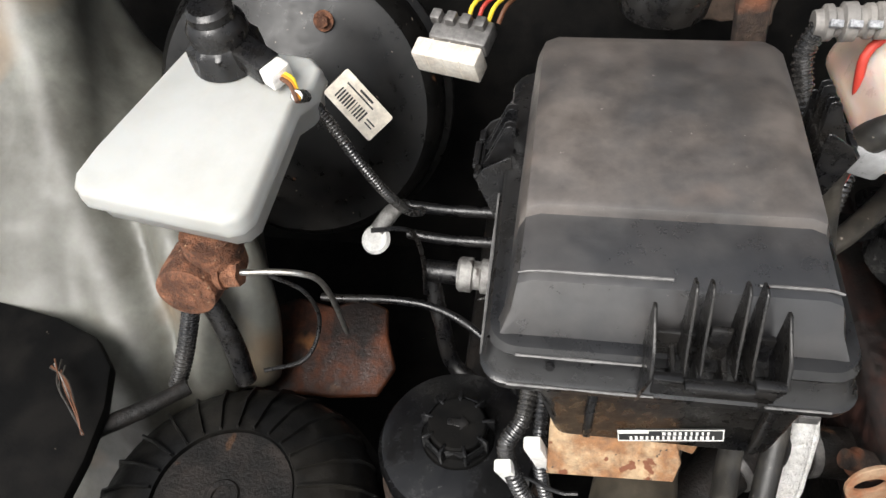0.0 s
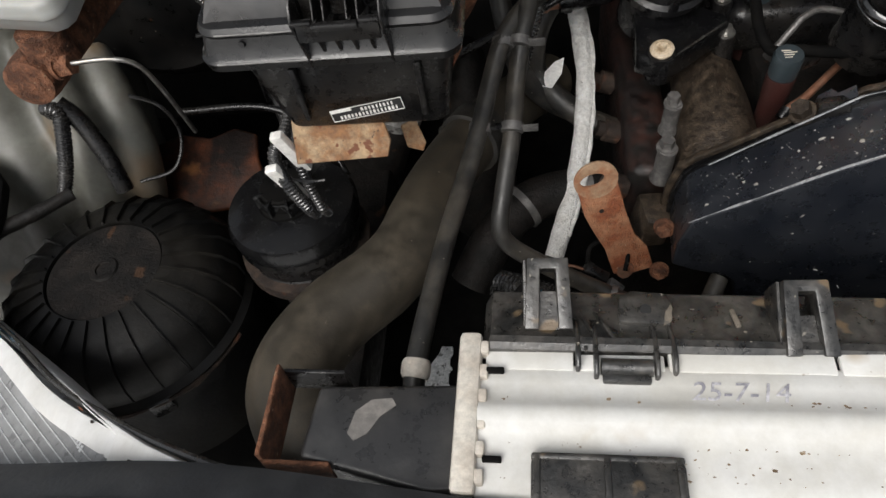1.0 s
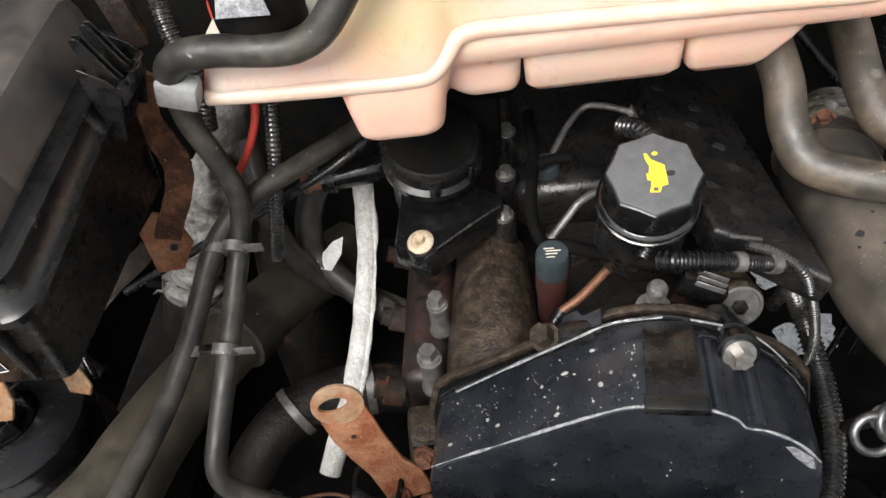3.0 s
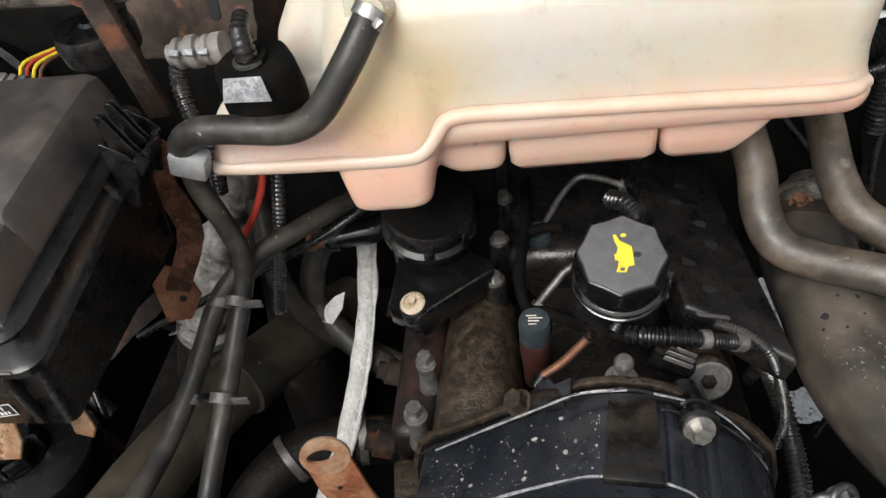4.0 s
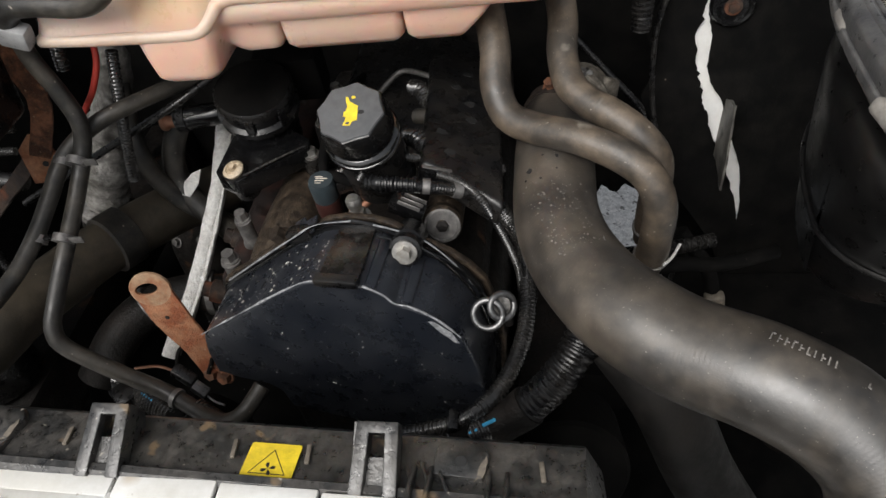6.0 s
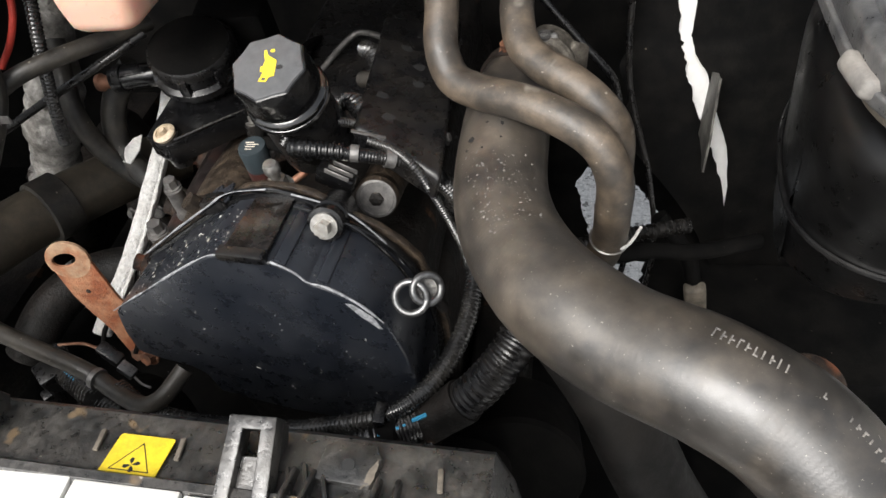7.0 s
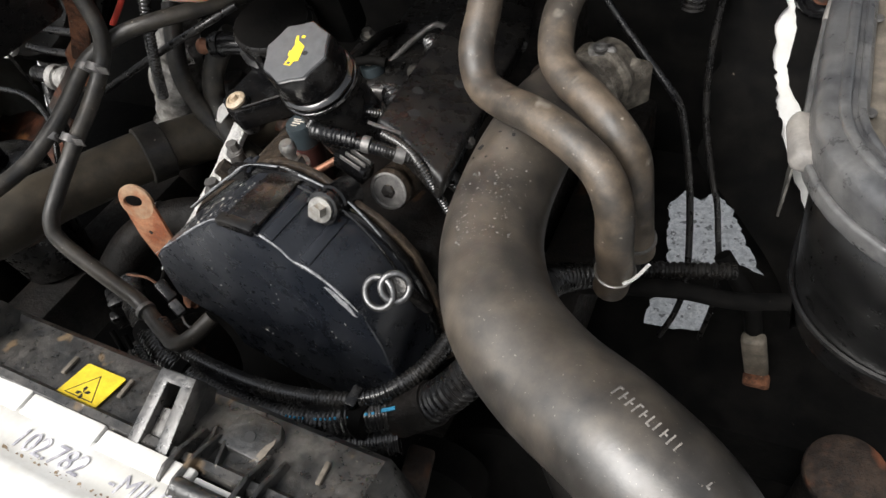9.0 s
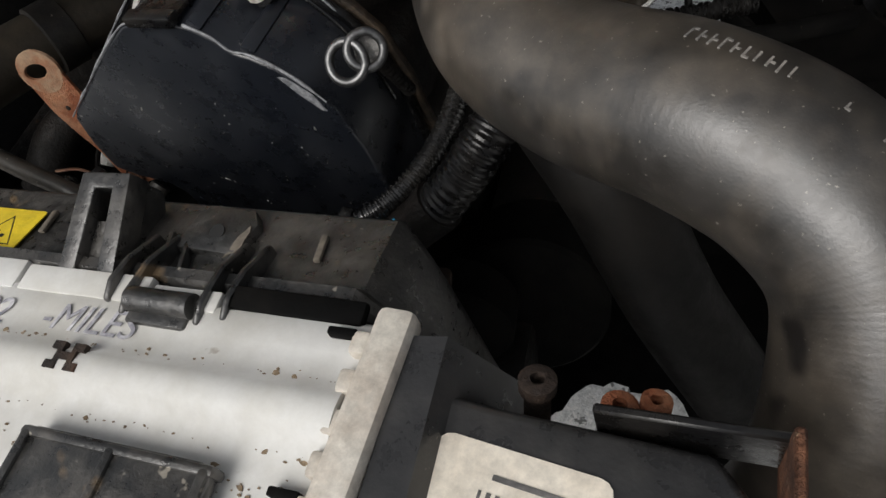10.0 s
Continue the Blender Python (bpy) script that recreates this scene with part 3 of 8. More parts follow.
def inner_wing():
    """White painted inner wing, mostly under torn black felt and a black panel, with a bare ragged strip between."""
    # height profile with the edges of felt and panel at each level
    levels = [(0.83, 1.45, 1.060, 1.075), (0.765, 1.25, 1.060, 1.068), (0.752, 1.187, 1.057, 1.065), (0.746, 1.15, 1.050, 1.066), (0.741, 1.118, 1.055, 1.063), (0.737, 1.085, 1.053, 1.060), (0.732, 1.055, 1.047, 1.068), (0.725, 1.008, 1.053, 1.067), (0.718, 0.985, 1.059, 1.074), (0.712, 0.960, 1.066, 1.092), (0.708, 0.935, 1.075, 1.102), (0.704, 0.90, 1.089, 1.114), (0.698, 0.84, 1.114, 1.138), (0.692, 0.77, 1.141, 1.150), (0.688, 0.66, 1.165, 1.155), (0.685, 0.60, 1.175, 1.165)]
    rnd = random.Random(4)
    rows = []
    for a, b in zip(levels, levels[1:]):
        for k in range(5):
            rows.append([p + (q - p) * k / 5 for p, q in zip(a, b)])
    rows.append(list(levels[-1]))

    def skin(side, lift, thick, jag):
        bm = bmesh.new()
        front, back = [], []
        for i, (y, z, xl, xr) in enumerate(rows):
            if side == "wing" and y < 0.60:
                continue
            a, b = rows[max(i - 1, 0)], rows[min(i + 1, len(rows) - 1)]
            t = Vector((0, b[0] - a[0], b[1] - a[1])).normalized()
            n = Vector((0, t.z, -t.y))
            if n.y > 0:
                n = -n
            q = rnd.uniform(-jag, jag)
            if side == "felt":
                x0, x1 = (0.985 if z > 0.88 else 0.985 + (0.88 - z) * 0.62) + 0.008 * math.sin(i * 0.4), xl + q
            elif side == "panel":
                x0, x1 = xr + q * 0.5, 1.34
            else:
                x0, x1 = xl - 0.015, xr + 0.015
            for lst, h in ((front, lift + thick), (back, lift)):
                lst.append([bm.verts.new(Vector((x0 + (x1 - x0) * f, y, z)) + n * (h + (0.002 * math.sin(i * 0.7 + 9 * f) if side == "felt" else 0))) for f in (0, 0.25, 0.5, 0.75, 1)])
        for lst in (front, back):
            for r0, r1 in zip(lst, lst[1:]):
                for k in range(4):
                    bm.faces.new((r0[k], r0[k + 1], r1[k + 1], r1[k]))
        for r0, r1, f0, f1 in zip(front, front[1:], back, back[1:]):
            for k in (0, 4):
                bm.faces.new((r0[k], r1[k], f1[k], f0[k]))
        for k in range(4):
            bm.faces.new((front[0][k], front[0][k + 1], back[0][k + 1], back[0][k]))
            bm.faces.new((front[-1][k], front[-1][k + 1], back[-1][k + 1], back[-1][k]))
        return bm

    w = tagged(part("inner_wing", skin("wing", 0.0, 0.004, 0.0), M_paint), "white painted inner wing with torn black soundproofing", "body panel", kind="structure")
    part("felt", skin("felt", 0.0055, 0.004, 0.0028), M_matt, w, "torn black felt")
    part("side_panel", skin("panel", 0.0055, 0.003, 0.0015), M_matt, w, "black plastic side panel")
    flap = ragged([(0.722, 0.950), (0.690, 0.972), (0.655, 0.985), (0.640, 0.940), (0.622, 0.895), (0.618, 0.862), (0.630, 0.858), (0.655, 0.872), (0.700, 0.868)], 0.004, 9)
    part("flap", prism([(y - 0.66, z - 0.90) for y, z in flap], 0.003, frame_pose((1.098, 0.66, 0.90), (0.02, 1, 0), (0.05, 0, 1)), 0), M_dirtypaint, w, "dirty grey torn flap")
    fl = part("flange", lathe([(0.030, 0), (0.030, 0.008), (0.027, 0.012), (0.022, 0.013), (0.020, 0.010), (0.016, 0.009)], (1.088, 0.732, 1.099), (0, -1, 0.1), 32), M_gloss, w)
    hexbolt((1.088, 0.722, 1.100), (0, -1, 0.1), 0.008, 0.007, fl, M_darkrust, washer=1.5, label="rusty bolt")
    part("lobe", prism([(-0.016, -0.03), (0.004, -0.045), (0.03, -0.035), (0.034, 0.10), (0.004, 0.10), (-0.010, 0.05)], 0.006, frame_pose((1.088, 0.728, 1.065), (1, 0, 0), (0, 0.2, 1)), 0.003), M_black, w, "black bracket plate")
    return w


inner_wing()


def front_panel():
    """Black grille carrier along the nose, with the white edge of the bodywork behind it."""
    w = thing("front_bumper", (-0.1, -0.12, 0.9), "grey-black plastic nose trim beside the white body edge", "trim")
    path = [(-0.62, 0.00, 0.93), (-0.40, -0.045, 1.00), (-0.25, -0.072, 1.05), (-0.13, -0.088, 1.10), (-0.02, -0.094, 1.128), (0.08, -0.102, 1.138), (0.25, -0.122, 1.140), (0.45, -0.138, 1.138), (0.70, -0.150, 1.13), (0.95, -0.15, 1.11), (1.2, -0.10, 1.08), (1.5, 0.05, 1.02)]
    rings = []
    for x, y, z in smooth_path(path, 0.03):
        rings.append([(x, y - 0.13, z - 0.22), (x, y - 0.115, z - 0.05), (x, y - 0.085, z - 0.010), (x, y - 0.035, z + 0.004), (x, y - 0.006, z + 0.004), (x, y + 0.030, z - 0.022), (x, y + 0.028, z - 0.06), (x, y - 0.05, z - 0.22)])
    part("nose_trim", loft(rings), M_bumper, w)
    part("lip", tube([(x, y - 0.012, z + 0.005) for x, y, z in path], 0.005, 10, 0.02), M_bumper, w)
    edge = [(-0.66, 0.30, 0.90), (-0.46, 0.19, 0.955), (-0.33, 0.118, 0.975), (-0.20, 0.030, 1.02), (-0.10, -0.022, 1.055), (-0.02, -0.058, 1.085), (0.055, -0.083, 1.098), (0.13, -0.10, 1.098)]
    rings = []
    for q in smooth_path(edge, 0.02):
        x, y, z = q
        rings.append([(x - 0.004, y - 0.016, z - 0.002), (x, y - 0.006, z + 0.003), (x + 0.004, y + 0.003, z + 0.003), (x + 0.004, y + 0.003, z - 0.012), (x - 0.004, y - 0.014, z - 0.016)])
    part("body_edge", loft(rings), M_paint, w, "white painted body edge")
    part("tape_scrap", rbox((0.032, 0.007, 0.010), pose(-0.336, 0.126, 0.980, 0, -10, -36), 0.002), M_blue, w, "blue tape scrap")
    part("seal_strip", tube([(x + 0.008, y + 0.010, z) for x, y, z in edge], 0.0035, 8, 0.02), M_corr, w, "black rubber seal")
    return w


front_panel()


def headlight():
    w = thing("headlight", (-0.25, 0.0, 0.85), "hazy grey headlight lens with fine ribs in white bodywork", "headlight")
    m = frame_pose((-0.20, 0.035, 1.016), (0.257, -0.158, 0.111), (0.30, 0.62, 0.15))
    part("lens", prism([(-0.40, -0.15), (-0.02, -0.15), (0.06, -0.115), (0.124, -0.062), (0.134, -0.040), (0.151, -0.018), (0.138, 0.004), (-0.40, 0.0055)], 0.04, m @ Matrix.Translation((0, 0, -0.004)), 0.006, 3), M_lens, w)
    for k in range(13):
        v = -0.011 - k * 0.0095
        u1 = 0.128 - 0.0 * k if v > -0.04 else 0.124 - (-0.045 - v) * 1.25
        part("rib", rbox((u1 + 0.25, 0.0014, 0.0014), m @ Matrix.Translation(((u1 - 0.25) / 2, v, -0.0036)) @ Matrix.Rotation(radians(-3), 4, "Z"), 0.0004, 1), M_lensrib, w)
    bars(m @ Matrix.Translation((0.0, 0.0, -0.0038)), [(0.055 + 0.006 * k, -0.010 - 0.0012 * k, 0.0036, 0.006) for k in range(9)], M_lensrib, w, "moulded_print", "pale moulded print")
    part("surround", prism([(-0.42, 0.016), (-0.03, 0.015), (0.10, 0.013), (0.19, 0.018), (0.27, 0.028), (0.27, 0.020), (0.215, -0.006), (0.175, -0.040), (0.150, -0.046), (0.140, -0.036), (0.156, -0.016), (0.144, 0.008), (-0.42, 0.0095)], 0.03, m, 0.003, 2), M_paint, w, "white painted surround")
    for chip in ((0.07, 0.006, 0.012, 0.002), (0.10, 0.004, 0.006, 0.0026), (0.19, 0.0, 0.014, 0.004), (0.225, 0.012, 0.02, 0.0016)):
        part("chip", bars_mesh(m, [chip]), M_darkrust, w, "rusty paint chip")
    part("blue_tape", rbox((0.020, 0.006, 0.002), m @ Matrix.Translation((-0.165, 0.017, 0.002)), 0.0008), M_blue, w, "blue tape")
    return w


def bars_mesh(m, spots):
    bm = bmesh.new()
    for u, v, a, b in spots:
        prism([(u + a / 2 * math.cos(radians(q)) * (1 + 0.3 * math.sin(q * 3)), v + b / 2 * math.sin(radians(q))) for q in range(0, 360, 40)], 0.0006, m @ Matrix.Translation((0, 0, 0.0005)), 0, bm=bm)
    return bm


headlight()


# ---- left side: filter housing, washer tank, brake parts ----
def filter_housing():
    c = (-0.290, 0.262, 0.905)
    w = thing("air_filter_housing", (c[0], c[1], 0.62), "round ribbed black plastic filter housing with dusty centre disc", "filter housing")
    prof = [(0.168, -0.26), (0.170, -0.095), (0.176, -0.090), (0.176, -0.080), (0.166, -0.074), (0.163, -0.050), (0.150, -0.026), (0.122, -0.006), (0.086, 0.003), (0.080, 0.004), (0.079, -0.003), (0.0, -0.003)]
    part("drum", lathe(prof, c, segs=64), M_dome, w)
    part("centre_disc", lathe([(0.078, -0.004), (0.077, 0.0005), (0.020, 0.0015), (0.018, 0.004), (0.011, 0.004), (0.010, 0.002), (0.0, 0.002)], c, segs=48), M_grime, w, "dusty brown disc")
    n = 26
    for k in range(n):
        a = 2 * math.pi * k / n
        pts = [(0.082, 0.0052), (0.122, -0.0035), (0.151, -0.0235), (0.1645, -0.049), (0.167, -0.072)]
        bm = bmesh.new()
        sec = []
        for r, z in pts:
            d, s = Vector((math.cos(a), math.sin(a), 0)), Vector((-math.sin(a), math.cos(a), 0))
            p = Vector(c) + d * r + Vector((0, 0, z))
            hgt = d * 0.35 + Vector((0, 0, 0.94))
            sec.append([p - s * 0.0022 - hgt * 0.006, p - s * 0.0011 + hgt * 0.0030, p + s * 0.0011 + hgt * 0.0030, p + s * 0.0022 - hgt * 0.006])
        loft(sec, bm)
        part("rib", bm, M_dome, w)
    # the flatter rim clips
    for a in (20, 95, 200, 300):
        d = Vector((math.cos(radians(a)), math.sin(radians(a)), 0))
        part("rim_clip", rbox((0.010, 0.03, 0.03), Matrix.Translation(Vector(c) + d * 0.174 + Vector((0, 0, -0.095))) @ Matrix.Rotation(radians(a), 4, "Z"), 0.003), M_black, w)
    part("rusty_rim", tube([Vector(c) + Vector((0.177 * math.cos(radians(a)), 0.177 * math.sin(radians(a)), -0.085 + 0.002 * math.sin(a))) for a in range(278, 350, 6)], 0.0035, 6, lumps=0.8), M_darkrust, w, "rusty rim band")
    return w


filter_housing()


def steering_reservoir():
    c = (-0.040, 0.345, 0.948)
    w = thing("fluid_reservoir", (c[0], c[1], 0.72), "round black fluid reservoir with notched screw cap", "fluid reservoir")
    part("body", lathe([(0.060, -0.22), (0.072, -0.12), (0.082, -0.105), (0.084, -0.095), (0.078, -0.088), (0.079, -0.062), (0.087, -0.056), (0.087, -0.040)], c, segs=48), M_black, w)
    lid = part("lid", lathe([(0.088, -0.042), (0.089, -0.026), (0.084, -0.016), (0.060, -0.008), (0.040, -0.006), (0.040, -0.010), (0.0, -0.010)], c, segs=48), M_gloss, w, "smooth glossy black lid")
    part("knob", lathe([(0.040, -0.012), (0.038, -0.004), (0.032, 0.0), (0.031, 0.019), (0.029, 0.021), (0.0, 0.020)], c, segs=36), M_matt, lid)
    for k in range(9):
        a = 40 * k + 10
        m = Matrix.Translation(c) @ Matrix.Rotation(radians(a), 4, "Z") @ Matrix.Translation((0.036, 0, -0.002))
        part("grip", rbox((0.014, 0.0045, 0.024), m @ Matrix.Translation((-0.003, 0, 0.012)), 0.0015), M_gloss, lid)
        part("grip_web", rbox((0.003, 0.022, 0.020), m @ Matrix.Rotation(radians(20), 4, "Z") @ Matrix.Translation((0.0005 if k % 2 else -0.004, 0.012, 0.008)), 0.0012), M_gloss, lid)
    part("arrow", prism([(-0.010, -0.004), (0.004, -0.004), (0.004, -0.009), (0.014, 0.0), (0.004, 0.009), (0.004, 0.004), (-0.010, 0.004)], 0.002, Matrix.Translation((c[0], c[1], c[2] + 0.0225)), 0.0004), M_black, lid)
    part("bracket", lathe([(0.090, -0.115), (0.092, -0.110), (0.092, -0.092), (0.088, -0.090)], c, segs=40), M_darkrust, w, "rusty band")
    return w


steering_reservoir()


def washer_tank():
    """Large moulded tank with flutes, hard by the wing."""
    w = thing("washer_tank", (-0.60, 0.62, 0.62), "large grimy white moulded plastic washer tank", "washer tank")
    rings = []
    levels = [(0.62, -0.60, 0.46, 0.20, 0.20), (0.72, -0.60, 0.49, 0.235, 0.22), (0.80, -0.61, 0.545, 0.235, 0.21), (0.88, -0.61, 0.58, 0.235, 0.21), (0.95, -0.615, 0.62, 0.22, 0.21), (1.00, -0.63, 0.66, 0.20, 0.20), (1.05, -0.64, 0.69, 0.17, 0.19), (1.11, -0.67, 0.74, 0.13, 0.15), (1.17, -0.69, 0.78, 0.11, 0.12), (1.22, -0.70, 0.80, 0.10, 0.11)]
    for z, cx, cy, rx, ry in levels:
        ring = []
        for s in range(72):
            a = 2 * math.pi * s / 72
            k = abs(math.cos(a)) ** 3 + abs(math.sin(a)) ** 3
            e = k ** (-1 / 3)
            groove = 0.0
            for ga, dep, wid in ((-0.55, 0.022, 0.26), (-1.25, 0.034, 0.34), (0.25, 0.014, 0.3)):
                dd = (a - ga + math.pi) % (2 * math.pi) - math.pi
                dd = (a - ga - 2.4 * (z - 0.86) + math.pi) % (2 * math.pi) - math.pi
                groove += dep * math.exp(-(dd / wid) ** 2) * (1 - max(0, (z - 0.98) * 3.0) if z > 0.98 else 1)
            ring.append((cx + (rx * e - groove) * math.cos(a), cy + (ry * e - groove) * math.sin(a), z))
        rings.append(ring)
    fine = []
    for a, b in zip(rings, rings[1:]):
        for k in range(4):
            t = k / 4
            fine.append([tuple(p + (q - p) * t for p, q in zip(u, v)) for u, v in zip(a, b)])
    fine.append(rings[-1])
    body = loft(fine)
    tube([(-0.66, 0.78, 1.24), (-0.625, 0.70, 1.13), (-0.575, 0.60, 1.04), (-0.515, 0.515, 0.94), (-0.475, 0.44, 0.85), (-0.46, 0.40, 0.74)], [0.062, 0.060, 0.058, 0.062, 0.066, 0.066], 28, bm=body)
    tube([(-0.46, 0.60, 1.045), (-0.415, 0.525, 0.985), (-0.385, 0.47, 0.915), (-0.385, 0.43, 0.82)], [0.030, 0.034, 0.036, 0.034], 24, bm=body)
    tube([(-0.395, 0.62, 1.00), (-0.355, 0.555, 0.945), (-0.335, 0.51, 0.88), (-0.34, 0.47, 0.80)], [0.026, 0.030, 0.030, 0.028], 24, bm=body)
    shell = part("tank_body", body, M_wash, w, angle=60)
    blend = shell.modifiers.new("moulded", "REMESH")
    blend.mode, blend.voxel_size, blend.use_smooth_shade = "VOXEL", 0.008, True
    soft = shell.modifiers.new("softened", "SMOOTH")
    soft.factor, soft.iterations = 0.5, 14
    part("filler_neck", lathe([(0.075, 0.0), (0.062, 0.05), (0.058, 0.11), (0.062, 0.115), (0.062, 0.13), (0.0, 0.13)], (-0.71, 0.81, 1.20), (0.05, 0.1, 1), 36), M_wash, w)
    part("filler_cap", lathe([(0.066, 0.13), (0.066, 0.16), (0.06, 0.166), (0.0, 0.166)], (-0.71, 0.81, 1.20), (0.05, 0.1, 1), 36), mat("blue_cap_plastic", (0.02, 0.05, 0.25), None, 0.4), w, "dark blue cap")
    return w


washer_tank()


def brake_booster():
    c, ax = Vector((-0.300, 0.735, 1.085)), Vector((0.02, -0.93, 0.36))
    w = thing("brake_booster", (c.x, c.y, 0.87), "large round black brake booster with a paper label", "brake booster")
    part("shell", lathe([(0.150, -0.14), (0.185, -0.10), (0.197, -0.05), (0.205, -0.042), (0.205, -0.028), (0.196, -0.022), (0.190, 0.012), (0.178, 0.026), (0.140, 0.030), (0.128, 0.040), (0.085, 0.046), (0.060, 0.060), (0.0, 0.060)], c, ax, 72), M_boost, w)
    m = frame_pose(c + ax.normalized() * 0.044 + Vector((0.098, -0.012, 0.022)), (0.66, -0.30, -0.62), (0.52, 0.36, 0.62))
    lab = part("label", prism(rounded(0.082, 0.044, 0.003, 2), 0.0008, m, 0), M_sticker, w, "cream paper label with printed bars")
    rnd = random.Random(5)
    marks = [(-0.028 + 0.0042 * k, -0.006, 0.0011 + 0.0014 * rnd.random(), 0.016) for k in range(11)]
    marks += [(-0.006, 0.010, 0.045, 0.0022), (0.0, 0.0155, 0.022, 0.003), (0.026, -0.004, 0.014, 0.0018), (0.026, -0.009, 0.012, 0.0018)]
    bars(m, marks, M_ink, lab)
    for du, dv in ((0.055, 0.11), (-0.09, 0.1), (-0.05, -0.10)):
        hexbolt(c + ax.normalized() * 0.03 + Vector((du, 0.03, dv)), ax, 0.008, 0.008, w, M_rust, label="rusty nut")
    return w


brake_booster()


def brake_reservoir():
    """White fluid tank with a black sender cap, over the rusty master cylinder."""
    w = thing("brake_fluid_reservoir", (-0.29, 0.49, 1.17), "milky white plastic brake fluid tank with black cap", "fluid reservoir")
    m = frame_pose((-0.292, 0.368, 1.236), (0.985, -0.17, -0.01), (0.155, 0.955, 0.20))
    top = [(-0.092, 0.018), (-0.086, 0.006), (-0.074, 0.0), (0.068, 0.0), (0.080, 0.006), (0.086, 0.018), (0.074, 0.140), (0.086, 0.160), (0.084, 0.186), (0.070, 0.198), (-0.052, 0.200), (-0.064, 0.192), (-0.090, 0.05)]

    def ring(z, grow, dv=0.0):
        cu, cv = 0.0, 0.10
        return [tuple(m @ Vector((cu + (u - cu) * grow, cv + (v - cv) * grow + dv, z))) for u, v in top]

    rings = [ring(-0.046, 0.88), ring(-0.043, 0.92), ring(-0.024, 0.945), ring(-0.022, 0.985), ring(-0.018, 1.0), ring(-0.012, 0.99), ring(-0.010, 0.985), ring(-0.004, 0.985), ring(0.0, 0.965), ring(0.002, 0.93)]
    part("tank_body", loft(rings), M_resv, w, angle=50)
    cap_at = m @ Vector((-0.012, 0.180, 0.002))
    cap = part("sender_cap", lathe([(0.036, 0.0), (0.036, 0.010, 1), (0.035, 0.022, 1), (0.028, 0.026), (0.028, 0.040), (0.024, 0.046), (0.022, 0.048), (0.022, 0.056), (0.018, 0.060), (0.0, 0.060)], cap_at, m.to_3x3() @ Vector((0, 0.05, 1)), 40, 10, 0.004), M_black, w, "black sender cap")
    plug = m @ Matrix.Translation((0.026, 0.168, 0.018)) @ Matrix.Rotation(radians(-25), 4, "Z")
    part("plug_housing", rbox((0.052, 0.028, 0.022), plug, 0.004), M_black, cap)
    part("plug", rbox((0.018, 0.024, 0.018), plug @ Matrix.Translation((0.033, 0, 0)), 0.003), M_white, cap, "white plug")
    p0 = plug @ Vector((0.043, 0, 0))
    for dx, colour in ((-0.004, M_brownwire), (0.0, mat("orange_cable", (0.7, 0.25, 0.03), None, 0.5)), (0.004, M_yellow)):
        part("wire", tube([p0 + Vector((0, dx, 0.002)), p0 + Vector((0.012, dx - 0.012, 0.004)), p0 + Vector((0.022, -0.030 + dx * 0.5, -0.002))], 0.0022, 8), colour, cap)
    # sleeved lead to the switch beside the booster
    part("lead", tube([p0 + Vector((0.020, -0.026, 0)), (-0.190, 0.520, 1.242), (-0.160, 0.522, 1.176), (-0.136, 0.530, 1.120), (-0.120, 0.555, 1.070), (-0.112, 0.585, 1.04)], 0.0052, 10, ribs=0.0009, pitch=0.004), M_corr, w, "black sleeved lead")
    return w


brake_reservoir()


def master_cylinder():
    w = thing("master_cylinder", (-0.285, 0.42, 1.10), "rusty iron brake master cylinder with steel line", "brake cylinder")
    part("barrel", lathe([(0.0, -0.002), (0.022, 0.0), (0.028, 0.004), (0.030, 0.02), (0.030, 0.05), (0.027, 0.056), (0.027, 0.30)], (-0.288, 0.352, 1.142), (-0.03, 0.96, -0.10), 32), M_rust, w)
    part("neck", lathe([(0.028, 0), (0.026, 0.045)], (-0.270, 0.395, 1.140), (0.05, 0, 1), 24), M_rust, w)
    hexbolt((-0.262, 0.378, 1.146), (1, 0.05, 0.1), 0.013, 0.020, w, M_rust, washer=1.15, name="union", label="rusty union nut")
    part("brake_line", tube([(-0.242, 0.379, 1.149), (-0.21, 0.384, 1.148), (-0.186, 0.388, 1.143), (-0.174, 0.396, 1.126), (-0.172, 0.41, 1.08), (-0.18, 0.44, 0.98)], 0.0030, 10), M_steel, w, "bright steel brake line")
    part("rear_line", tube([(-0.15, 0.50, 1.09), (-0.12, 0.51, 1.085), (-0.105, 0.515, 1.07), (-0.10, 0.52, 1.02), (-0.105, 0.53, 0.95)], 0.0028, 8), M_black, w)
    return w


master_cylinder()


